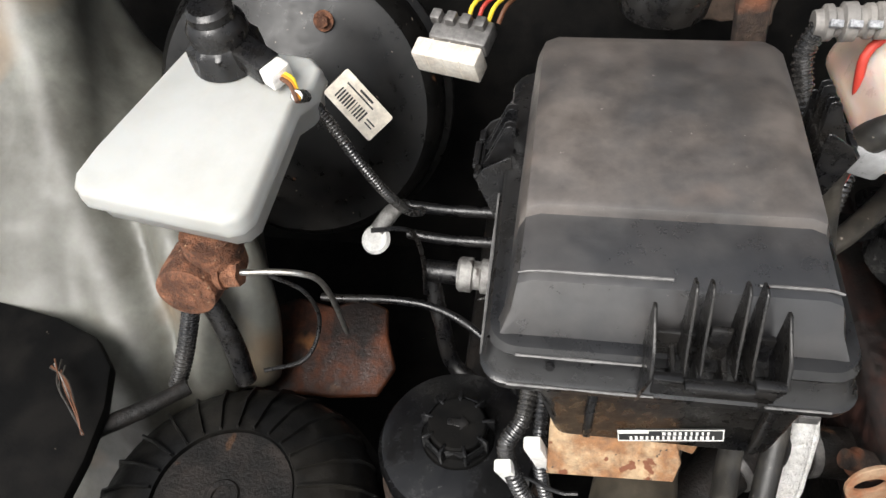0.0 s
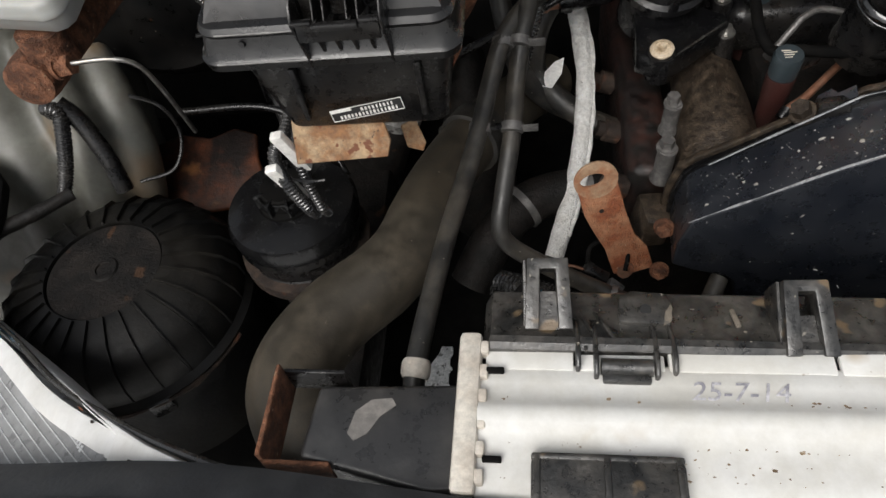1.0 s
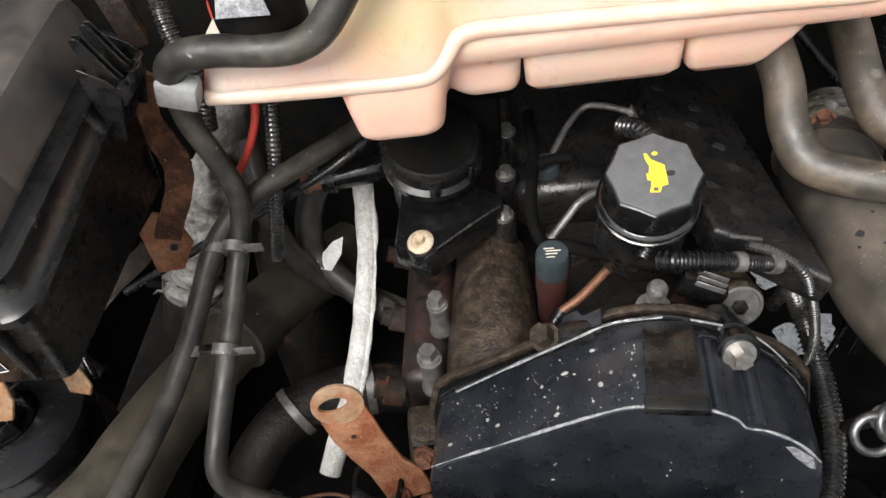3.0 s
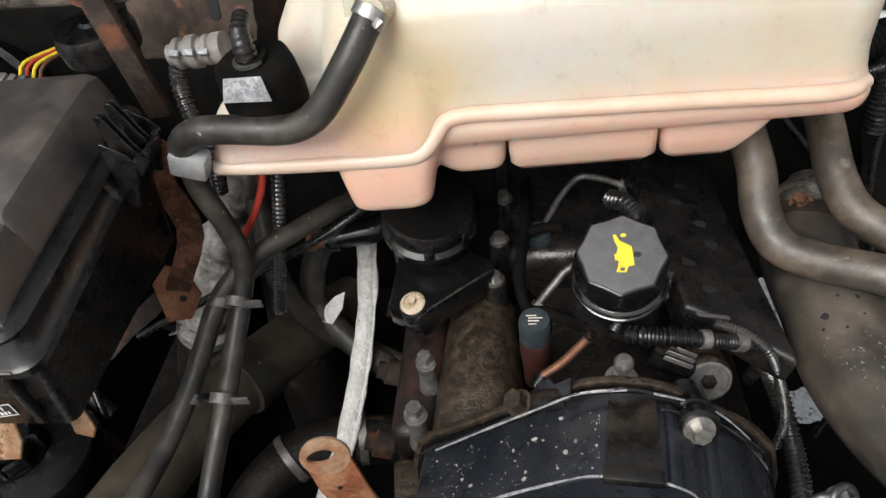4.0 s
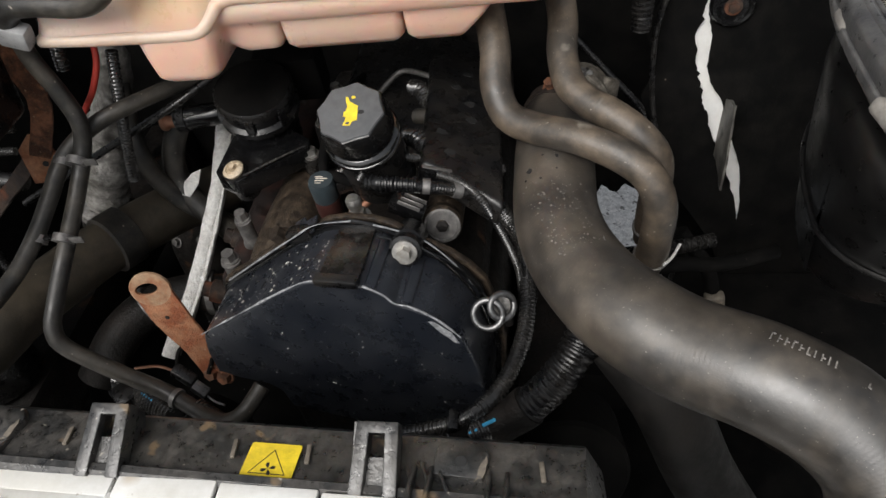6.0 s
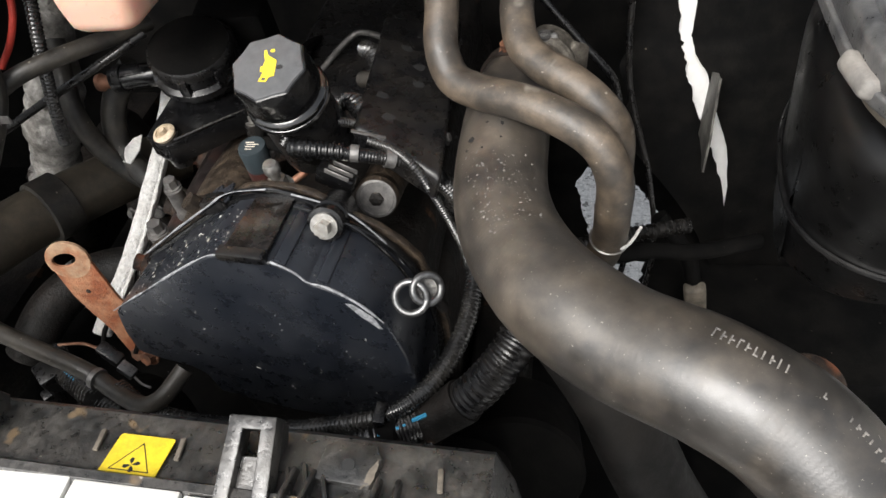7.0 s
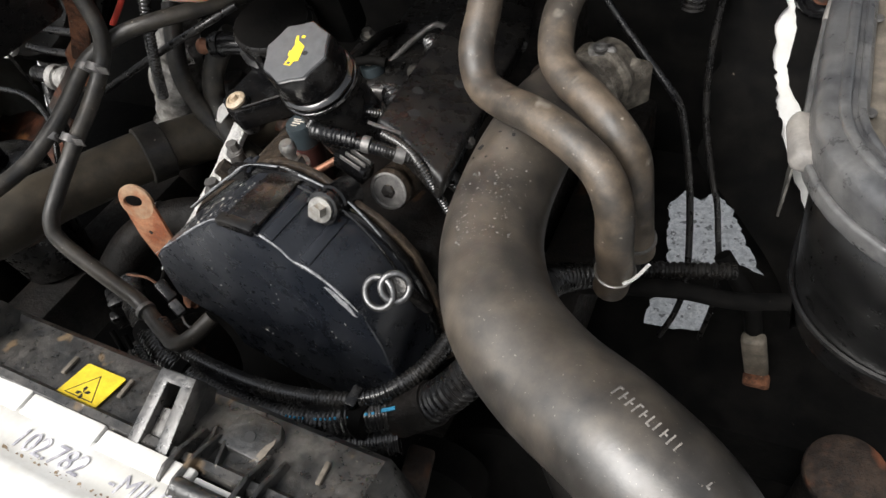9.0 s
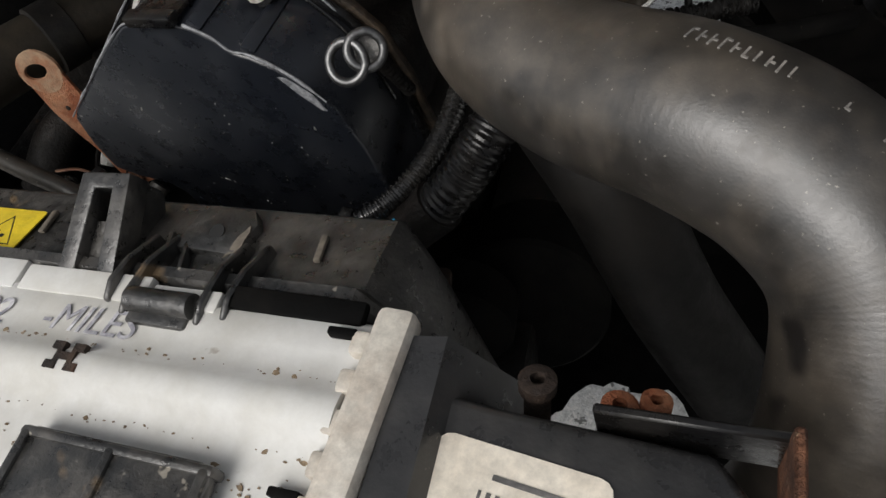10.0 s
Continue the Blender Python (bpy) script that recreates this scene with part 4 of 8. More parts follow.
def loose_left_bits():
    # switch with a white round end beside the booster
    w = thing("pressure_switch", (-0.150, 0.575, 1.0), "small switch with round white plastic end", "switch")
    part("head", lathe([(0.008, -0.016), (0.012, -0.012), (0.017, -0.008), (0.019, -0.002), (0.016, 0.003), (0.0, 0.004)], (-0.168, 0.560, 1.012), (-0.15, -0.55, 0.8), 28), M_white, w, "round white cap")
    part("body", tube([(-0.166, 0.568, 1.020), (-0.150, 0.585, 1.035), (-0.138, 0.595, 1.040)], [0.010, 0.011, 0.008], 14), M_alu, w)
    # pipes running behind the fuse box
    for k, (pts, r) in enumerate(([[(-0.14, 0.60, 1.035), (-0.08, 0.60, 1.030), (0.02, 0.60, 1.03)], 0.007], [[(-0.13, 0.575, 1.010), (-0.07, 0.57, 1.008), (0.03, 0.57, 1.01)], 0.0065], [[(-0.23, 0.50, 0.965), (-0.10, 0.50, 0.965), (-0.02, 0.47, 0.94), (0.02, 0.42, 0.90)], 0.005], [[(-0.10, 0.55, 0.955), (-0.085, 0.52, 0.90), (-0.07, 0.50, 0.84), (-0.02, 0.47, 0.83)], 0.011])):
        solo("pipe", tube(pts, r, 12), M_black, "thin black pipe crossing behind the fuse box", "pipe", "pipes behind the fuse box")
    w = thing("union_block", (-0.03, 0.545, 0.94), "dirty aluminium pipe union with ribbed collar", "pipe union")
    part("collar", lathe([(0.018, 0), (0.022, 0.004), (0.022, 0.018), (0.018, 0.020), (0.018, 0.028), (0.022, 0.030), (0.022, 0.045), (0.016, 0.05)], (-0.065, 0.545, 0.975), (1, 0, -0.05), 24), M_alu, w)
    part("stub", lathe([(0.014, -0.04), (0.014, 0.10)], (-0.065, 0.545, 0.975), (1, 0, -0.05), 18), M_black, w)
    # white multiway plug on its loom
    w = thing("multiway_plug", (-0.08, 0.665, 1.17), "white multiway plug with taped loom and coloured wires", "plug")
    m = frame_pose((-0.082, 0.663, 1.21), (0.94, -0.32, 0.02), (0.33, 0.85, 0.4))
    part("housing", rbox((0.080, 0.024, 0.034), m @ Matrix.Translation((0, 0, -0.01)), 0.003), M_end, w)
    for k in range(3):
        part("groove", rbox((0.0012, 0.0245, 0.030), m @ Matrix.Translation((-0.020 + 0.020 * k, 0, -0.0075)), 0), M_sticker, w)
    part("backshell", rbox((0.070, 0.034, 0.022), m @ Matrix.Translation((0.008, 0.028, 0.0)), 0.004), M_dullsteel, w, "dusty grey backshell")
    for k in range(4):
        part("key", rbox((0.012, 0.014, 0.012), m @ Matrix.Translation((-0.024 + 0.018 * k, 0.036, 0.014)), 0.002), M_dullsteel, w)
    for k, colour in enumerate((M_yellow, M_red, M_yellow, M_brownwire)):
        part("wire", tube([m @ Vector((0.01 + 0.012 * k, 0.045, 0.008)), m @ Vector((0.014 + 0.012 * k, 0.062, 0.016)), m @ Vector((0.03 + 0.008 * k, 0.10, 0.0))], 0.0025, 8), colour, w)
    # rusty chassis plate low down
    solo("chassis_plate", prism([(-0.165, -0.030), (-0.12, -0.052), (-0.05, -0.050), (0.02, -0.068), (0.085, -0.075), (0.115, -0.040), (0.108, 0.010), (0.112, 0.050), (0.075, 0.072), (0.03, 0.066), (-0.02, 0.088), (-0.075, 0.080), (-0.11, 0.092), (-0.16, 0.060), (-0.172, 0.015)], 0.012, frame_pose((-0.278, 0.525, 0.800), (0.96, 0.2, 0.1), (-0.2, 0.9, 0.35)), 0.005, 3), M_oilyrust, "dark rusty steel chassis plate below the brake parts", "plate")
    # sleeved pump lead and drain hose on the washer tank
    w = thing("washer_hose", (-0.35, 0.45, 0.85), "black ribbed washer hose pair with a thin loop", "hose")
    part("ribbed_hose", tube([(-0.385, 0.46, 1.01), (-0.375, 0.445, 1.03), (-0.360, 0.44, 1.02), (-0.372, 0.41, 0.965), (-0.385, 0.38, 0.925)], 0.0095, 12, ribs=0.0015, pitch=0.005), M_corr, w)
    part("smooth_hose", tube([(-0.365, 0.455, 1.03), (-0.345, 0.45, 1.0), (-0.325, 0.43, 0.95), (-0.315, 0.41, 0.90)], 0.013, 12), M_black, w)
    part("loop", tube([(-0.29, 0.50, 1.0), (-0.245, 0.49, 0.985), (-0.232, 0.48, 0.94), (-0.250, 0.45, 0.90), (-0.30, 0.43, 0.895)], 0.0028, 8), M_black, w)
    # black elbow beside the tank and frayed wires
    w = thing("sensor_lead", (-0.45, 0.33, 0.88), "taped lead with rust-stained connector and frayed wires", "cable")
    part("sleeve", tube([(-0.365, 0.375, 0.935), (-0.40, 0.345, 0.935), (-0.44, 0.315, 0.935), (-0.47, 0.29, 0.93)], [0.009, 0.0105, 0.010, 0.008], 12, lumps=0.15), M_grime, w)
    part("connector", tube([(-0.475, 0.287, 0.93), (-0.49, 0.28, 0.93), (-0.505, 0.265, 0.925)], [0.009, 0.014, 0.009], 10, lumps=0.3), M_rust, w, "rust-stained connector")
    rnd = random.Random(2)
    for k in range(10):
        f, g = rnd.random(), rnd.random()
        part("frayed_wire", tube([(-0.436 + 0.003 * f, 0.284, 0.974), (-0.446 - 0.010 * f, 0.302 + 0.006 * g, 0.985), (-0.470 - 0.016 * f, 0.326 + 0.014 * g, 0.988), (-0.486 - 0.022 * g, 0.346 + 0.020 * f, 0.986)], 0.0009, 6), rnd.choice((M_brownwire, M_brownwire, M_matt, M_rubber, M_tabgrey)), w)
    solo("wheel_arch_liner", prism([(-0.25, -0.20), (0.055, -0.20), (0.098, -0.16), (0.110, -0.10), (0.114, -0.04), (0.110, 0.02), (0.095, 0.07), (0.06, 0.105), (0.0, 0.125), (-0.10, 0.14), (-0.25, 0.16)], 0.02, frame_pose((-0.545, 0.305, 0.965), (1, 0, -0.05), (0, 1, 0.1)), 0.006), M_matt, "black wheel arch liner beside the filter housing", "liner", kind="structure")


loose_left_bits()


# ---- fuse box ----
def fuse_box():
    w = thing("fuse_box", (0.118, 0.37, 1.10), "large dusty grey-black plastic fuse box with clipped lid", "fuse box")

    def ring(z0, z1, x0, x1, y0, y1, r):
        """A rounded outline whose height goes from z0 at the front to z1 at the back."""
        out = []
        for u, v in rounded(x1 - x0, y1 - y0, r, 5):
            y = (y0 + y1) / 2 + v
            f = (y - y0) / (y1 - y0)
            out.append(((x0 + x1) / 2 + u, y, z0 + (z1 - z0) * f))
        return out

    # lower case
    part("case", loft([ring(1.158, 1.158, 0.056, 0.200, 0.245, 0.46, 0.008), ring(1.163, 1.163, 0.052, 0.204, 0.241, 0.465, 0.010), ring(1.235, 1.265, 0.030, 0.214, 0.240, 0.475, 0.012), ring(1.246, 1.275, 0.012, 0.222, 0.238, 0.48, 0.014)]), M_black, w)
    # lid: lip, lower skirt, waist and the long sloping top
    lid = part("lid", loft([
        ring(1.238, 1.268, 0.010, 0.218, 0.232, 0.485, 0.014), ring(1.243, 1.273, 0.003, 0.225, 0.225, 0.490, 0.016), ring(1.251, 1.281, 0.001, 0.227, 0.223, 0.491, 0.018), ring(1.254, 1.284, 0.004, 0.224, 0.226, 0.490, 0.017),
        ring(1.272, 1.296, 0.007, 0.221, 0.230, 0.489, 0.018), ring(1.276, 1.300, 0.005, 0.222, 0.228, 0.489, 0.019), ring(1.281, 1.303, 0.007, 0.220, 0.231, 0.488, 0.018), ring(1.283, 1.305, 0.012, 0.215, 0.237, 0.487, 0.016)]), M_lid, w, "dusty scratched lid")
    # crown of the lid, made from cross-sections running back
    secs = []
    for y, z, x0, x1 in ((0.238, 1.282, 0.012, 0.214), (0.246, 1.302, 0.016, 0.209), (0.2535, 1.3165, 0.0185, 0.206), (0.259, 1.3190, 0.0195, 0.205), (0.294, 1.3238, 0.0205, 0.2045), (0.3005, 1.3250, 0.0205, 0.204), (0.3030, 1.3310, 0.021, 0.2035), (0.3070, 1.3328, 0.021, 0.2035), (0.40, 1.343, 0.0225, 0.2025), (0.46, 1.347, 0.0235, 0.2015), (0.478, 1.342, 0.025, 0.200), (0.486, 1.328, 0.028, 0.197)):
        c = 0.013 if z > 1.3 else 0.004
        secs.append([(x0 - 0.006, y, 1.278), (x0, y, z - c), (x0 + c * 0.3, y, z - c * 0.3), (x0 + c, y, z), (x1 - c, y, z), (x1 - c * 0.3, y, z - c * 0.3), (x1, y, z - c), (x1 + 0.006, y, 1.278)])
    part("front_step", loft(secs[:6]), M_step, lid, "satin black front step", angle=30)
    part("crown", loft(secs[5:]), M_dustsheen, lid, "dusty scratched crown, sky sheen put into its colour", angle=30)
    part("screw_dimple", lathe([(0.003, 0), (0.0025, 0.002), (0.0, 0.002)], (0.045, 0.2275, 1.268), (0, -1, 0.2), 12), M_lid, lid)

    def latch(m, material):
        """A barbed clip: two wide cheeks, a slotted bar, and a taller inner channel with ribs under it."""
        a = part("latch", rbox((0.066, 0.004, 0.060), m @ Matrix.Translation((0, 0.004, -0.020)), 0.001), material, w, "black barbed clip")
        side = frame_pose((0, 0, 0), (0, -1, 0), (0, 0, 1))
        for sx in (-1, 1):
            part("cheek", prism([(-0.006, -0.050), (0.006, -0.052), (0.026, 0.004), (0.018, 0.016), (-0.004, 0.030), (-0.008, 0.030)], 0.0022, m @ Matrix.Translation((sx * 0.035 - 0.0011, 0, 0)) @ side, 0.0005, 1), material, a)
            for dx in (0.0, 0.0085):
                part("prong", prism([(-0.006, -0.006), (0.022, 0.004), (0.016, 0.014), (0.000, 0.050), (-0.004, 0.052), (-0.010, 0.050)], 0.0018, m @ Matrix.Translation((sx * (0.0175 - dx) - 0.0009, 0, 0)) @ side, 0.0005, 1), material, a)
            part("shelf_end", rbox((0.016, 0.006, 0.0045), m @ Matrix.Translation((sx * 0.0265, -0.0245, 0.0050)), 0.001), M_lid, a)
        part("bar", rbox((0.036, 0.006, 0.0060), m @ Matrix.Translation((0, -0.0275, 0.0030)), 0.0012), M_lid, a)
        part("apron", rbox((0.066, 0.003, 0.016), m @ Matrix.Translation((0, -0.022, -0.006)), 0.001), material, a)
        for k in range(4):
            part("rib", prism([(-0.004, -0.040), (0.003, -0.042), (0.018, -0.008), (-0.004, 0.0)], 0.0030, m @ Matrix.Translation((-0.021 + 0.014 * k - 0.0015, 0, 0)) @ side, 0.0005, 1), material, a)
        part("tongue", rbox((0.012, 0.004, 0.028), m @ Matrix.Translation((0, -0.004, 0.012)), 0.0015), material, a)
        return a

    latch(Matrix.Translation((0.134, 0.232, 1.292)), M_black)
    latch(Matrix.Translation((0.229, 0.425, 1.296)) @ Matrix.Rotation(radians(90), 4, "Z") @ Matrix.Diagonal((0.75, 0.75, 0.8, 1)), M_black)
    latch(Matrix.Translation((0.004, 0.405, 1.280)) @ Matrix.Rotation(radians(-90), 4, "Z") @ Matrix.Diagonal((0.8, 0.8, 0.8, 1)), M_black)
    for x in (0.075, 0.185):
        part("case_rib", rbox((0.006, 0.008, 0.06), (x, 0.236, 1.205), 0.002), M_black, w)
    # thin pale tubes draw the highlight along the lid's edges
    for run in ([(0.0225, 0.2588, 1.3165), (0.0335, 0.2588, 1.3193), (0.060, 0.2588, 1.3195), (0.1105, 0.2588, 1.3195)], [(0.157, 0.2588, 1.3195), (0.192, 0.2588, 1.3193), (0.2025, 0.2588, 1.3165)], [(0.0190, 0.2228, 1.2518), (0.10, 0.2227, 1.2518), (0.1075, 0.2227, 1.2518)], [(0.172, 0.2227, 1.2518), (0.209, 0.2228, 1.2520)], [(0.024, 0.2278, 1.2768), (0.105, 0.2277, 1.2768)], [(0.0012, 0.242, 1.2535), (0.0012, 0.33, 1.264), (0.0012, 0.46, 1.280)]):
        part("worn_glint_edge", tube(run, 0.0010, 6, 0.004, lumps=0.7), M_edgeglint, lid, "pale edge line, wear with the highlight put into it")
    # paper type plate on the case
    m = frame_pose((0.131, 0.2372, 1.1820), (0.985, 0.02, 0.17), (-0.17, 0.06, 0.985))
    pl = part("type_plate", prism(rounded(0.070, 0.014, 0.001, 1), 0.0008, m, 0), M_ink, w, "black type plate with white print")
    rnd = random.Random(11)
    marks = [(-0.024, 0.0044, 0.020, 0.0030), (0.0, 0.0063, 0.069, 0.0006), (0.0, -0.0063, 0.069, 0.0006), (-0.0345, 0, 0.0006, 0.013), (0.0345, 0, 0.0006, 0.013)]
    for k in range(16):
        marks.append((-0.026 + 0.0036 * k, -0.0030, 0.0012 + 0.0012 * rnd.random(), 0.0036))
    for k in range(9):
        marks.append((-0.004 + 0.0036 * k, 0.0022, 0.0012 + 0.001 * rnd.random(), 0.0034))
    bars(m @ Matrix.Translation((0, 0, 0.0002)), marks, M_white, pl)
    # tan support plate under the case
    part("support_plate", prism([(0.050, 0.0), (0.142, 0.004), (0.146, 0.020), (0.138, 0.047), (0.050, 0.05)], 0.003, frame_pose((0, 0.226, 1.126), (1, 0, 0), (0, 0.55, 0.83)), 0.0008, 1), M_plate, w, "tan support plate flaked with rust")
    part("support_ear", prism([(0, 0.012), (0.016, 0.006), (0.020, 0.015), (0.012, 0.042), (-0.004, 0.036)], 0.003, frame_pose((0.152, 0.268, 1.085), (0.95, 0.1, 0.0), (0, 0.45, 0.9)), 0.001, 1), M_plate, w, "tan support ear")
    part("support_arm", ribbon([(0.236, 0.480, 1.262), (0.214, 0.470, 1.232), (0.222, 0.467, 1.180), (0.212, 0.465, 1.145), (0.188, 0.463, 1.105), (0.176, 0.462, 1.085)], 0.026, 0.004, (0.35, -0.9, 0.1)), M_rust, w, "rusty bent support arm")
    stay = part("stay_plate", prism([(-0.022, -0.030), (0.004, -0.036), (0.026, -0.012), (0.022, 0.022), (0.004, 0.034), (-0.018, 0.018)], 0.004, frame_pose((0.172, 0.460, 1.082), (0.9, 0.3, 0.1), (-0.1, 0.3, 0.95)), 0.001), M_bracket, w, "orange rusty stay plate")
    part("stay_hole", lathe([(0.004, 0), (0.004, 0.0006), (0, 0.0006)], (0.180, 0.4585, 1.075), (0.3, -0.9, 0.25), 12), M_ink, stay)
    part("lower_stay", ribbon([(0.150, 0.464, 1.072), (0.118, 0.462, 1.045), (0.080, 0.458, 1.016), (0.050, 0.45, 0.990)], 0.020, 0.004, (0.2, -0.8, 0.5)), M_darkrust, w, "rusty lower stay")
    return w


fuse_box()


def plug_cluster():
    w = thing("loose_plug", (0.045, 0.24, 1.02), "black ribbed lead with loose white plug below the fuse box", "plug")
    part("lead", tube([(0.035, 0.30, 1.14), (0.030, 0.268, 1.13), (0.018, 0.25, 1.115), (0.028, 0.235, 1.085), (0.040, 0.232, 1.055), (0.043, 0.24, 1.035)], 0.0065, 12, ribs=0.001, pitch=0.004), M_corr, w)
    part("second_lead", tube([(0.045, 0.29, 1.14), (0.044, 0.25, 1.125), (0.048, 0.238, 1.09), (0.055, 0.232, 1.055), (0.056, 0.24, 1.035)], 0.005, 12, ribs=0.001, pitch=0.004), M_corr, w)
    part("plug_upper", rbox((0.013, 0.010, 0.062), pose(0.044, 0.238, 1.132, 12, -12, 0), 0.002), M_white, w, "white plug")
    part("plug_lower", rbox((0.014, 0.010, 0.066), pose(0.024, 0.242, 1.082, 12, -14, 0), 0.002), M_white, w, "white plug")
    part("tie", tube([(0.032, 0.238, 1.092), (0.06, 0.222, 1.105), (0.075, 0.221, 1.108)], 0.0016, 6), M_black, w)
    return w


plug_cluster()


# ---- coolant tank and its hoses ----
def coolant_tank():
    w = thing("coolant_tank", (0.60, 0.56, 1.21), "cream translucent coolant tank stained pink below its level", "coolant tank")
    yaw = 0.045

    def sec(x0, x1, y0, y1, z, r, n=5):
        out = []
        for u, v in rounded(x1 - x0, y1 - y0, r, n):
            x = (x0 + x1) / 2 + u
            out.append((x, (y0 + y1) / 2 + v + yaw * (x - 0.63), z))
        return out

    # one blow-moulded shell: main body, neck column with its foot, cap shelf, rear hump and the first bay of the sump
    shell = loft([sec(*q) for q in ((0.424, 0.850, 0.482, 0.66, 1.246, 0.02), (0.420, 0.856, 0.474, 0.665, 1.252, 0.024), (0.418, 0.858, 0.470, 0.667, 1.264, 0.026), (0.420, 0.857, 0.471, 0.666, 1.272, 0.026), (0.424, 0.854, 0.478, 0.665, 1.279, 0.028), (0.426, 0.853, 0.479, 0.665, 1.300, 0.034), (0.436, 0.855, 0.480, 0.665, 1.345, 0.036), (0.441, 0.854, 0.484, 0.662, 1.366, 0.036), (0.448, 0.848, 0.494, 0.655, 1.381, 0.032), (0.460, 0.84, 0.508, 0.64, 1.388, 0.026))])
    loft([sec(*q) for q in ((0.411, 0.470, 0.460, 0.595, 1.1945, 0.012), (0.403, 0.479, 0.452, 0.60, 1.203, 0.014), (0.398, 0.483, 0.451, 0.60, 1.230, 0.016), (0.393, 0.490, 0.454, 0.60, 1.252, 0.020), (0.388, 0.498, 0.458, 0.62, 1.272, 0.030), (0.388, 0.50, 0.468, 0.62, 1.300, 0.034), (0.393, 0.50, 0.482, 0.62, 1.335, 0.036), (0.400, 0.50, 0.495, 0.62, 1.365, 0.035), (0.412, 0.50, 0.512, 0.61, 1.386, 0.030))], shell)
    loft([sec(*q) for q in ((0.290, 0.44, 0.466, 0.62, 1.246, 0.015), (0.283, 0.44, 0.458, 0.625, 1.251, 0.018), (0.282, 0.44, 0.457, 0.626, 1.262, 0.019), (0.285, 0.44, 0.462, 0.625, 1.269, 0.018), (0.289, 0.44, 0.468, 0.62, 1.292, 0.02), (0.297, 0.44, 0.476, 0.61, 1.303, 0.02))], shell)
    loft([sec(0.338, 0.46, 0.525, 0.66, 1.28, 0.02), sec(0.345, 0.46, 0.53, 0.66, 1.34, 0.025), sec(0.365, 0.46, 0.54, 0.65, 1.375, 0.025), sec(0.39, 0.46, 0.55, 0.64, 1.386, 0.025)], shell)
    loft([sec(0.470, 0.5475, 0.482, 0.64, 1.262, 0.012), sec(0.476, 0.5475, 0.484, 0.64, 1.236, 0.012), sec(0.486, 0.5465, 0.486, 0.64, 1.217, 0.012), sec(0.498, 0.5435, 0.490, 0.635, 1.209, 0.010)], shell)
    body = part("body", shell, M_cool, w, angle=60)
    fuse = body.modifiers.new("moulded", "REMESH")
    fuse.mode, fuse.voxel_size, fuse.use_smooth_shade = "VOXEL", 0.0036, True
    soft = body.modifiers.new("softened", "SMOOTH")
    soft.factor, soft.iterations = 0.5, 9
    # the two further bays of the sump, parted by creases
    for x0, x1 in ((0.5497, 0.684), (0.6862, 0.757)):
        rr = 0.010
        sl = 0.035 if x1 > 0.75 else 0.0
        secs = [(x0, x1 + sl, 0.482, 0.64, 1.258, rr), (x0, x1 + sl * 0.5, 0.483, 0.64, 1.234, rr), (x0 + 0.001, x1, 0.485, 0.64, 1.216, rr), (x0 + 0.006, x1 - 0.006, 0.491, 0.635, 1.208, rr)]
        part("sump_bay", loft([sec(*q) for q in secs]), M_cool, w, angle=55)
    # moulded seam that steps up over the sump
    part("seam", tube([(0.287, 0.4482, 1.2565), (0.34, 0.4472, 1.2550), (0.4, 0.4482, 1.2540), (0.455, 0.4507, 1.2530), (0.474, 0.4527, 1.2555), (0.486, 0.4592, 1.2655), (0.497, 0.4667, 1.2775), (0.512, 0.4692, 1.2810), (0.54, 0.4707, 1.2810), (0.7, 0.4767, 1.2770), (0.82, 0.4822, 1.2730), (0.85, 0.5002, 1.2715)], 0.0074, 14), M_seam, w, "pale moulded seam")
    # mounting ear at the top
    part("ear", prism(rounded(0.055, 0.09, 0.012, 4), 0.010, frame_pose((0.450, 0.500, 1.398), (1, 0.09, 0), (0, 0.25, 1)), 0.003), M_cool, w)
    hexbolt((0.447, 0.498, 1.402), (-0.1, -1, 0.25), 0.009, 0.007, w, M_rust, label="rusty bolt")
    ear = part("right_ear", prism(ragged([(-0.03, -0.035), (0.012, -0.030), (0.022, 0.0), (0.020, 0.045), (-0.03, 0.05)], 0.0015, 6), 0.006, frame_pose((0.876, 0.572, 1.322), (1, 0.06, 0), (0, 0.2, 1)), 0.002), M_white, w, "dirty white mounting plate")
    hexbolt((0.882, 0.568, 1.310), (-0.05, -1, 0.2), 0.006, 0.004, ear, M_ink)
    part("spout", lathe([(0.0100, -0.002), (0.0105, 0.034)], (0.4535, 0.4640, 1.3825), (0.18, 0.95, -0.35), 18), M_cool, w)
    # cap with its vent elbow
    c = (0.3480, 0.465, 1.3170)
    cap = part("cap", lathe([(0.0350, -0.010), (0.0355, 0.003), (0.0355, 0.026, 1), (0.0340, 0.032, 1), (0.0290, 0.0350), (0.013, 0.0355), (0.0125, 0.041), (0.0, 0.041)], c, (0.0, -0.16, 1), 48, 6, 0.0026), M_matt, w, "black screw cap with a plate with the sky's reflection put into its grey")
    # the sky reflected in this plate is put into its grey colour
    part("badge", prism([(-0.0200, -0.0090), (0.0200, -0.0100), (0.0150, 0.0100), (-0.0160, 0.0100)], 0.0016, frame_pose((0.3490, 0.4255, 1.3440), (1, 0.0, 0), (0, 0.30, 0.95)), 0.0003), M_scuffglint, cap, "plate with the sky's reflection put into its grey")
    part("vent_elbow", tube([(0.3465, 0.457, 1.348), (0.346, 0.456, 1.364), (0.344, 0.462, 1.376), (0.342, 0.480, 1.381)], [0.0092, 0.0088, 0.0075, 0.0070], 14, ribs=0.0005, pitch=0.0045), M_black, cap, "ribbed black vent elbow")
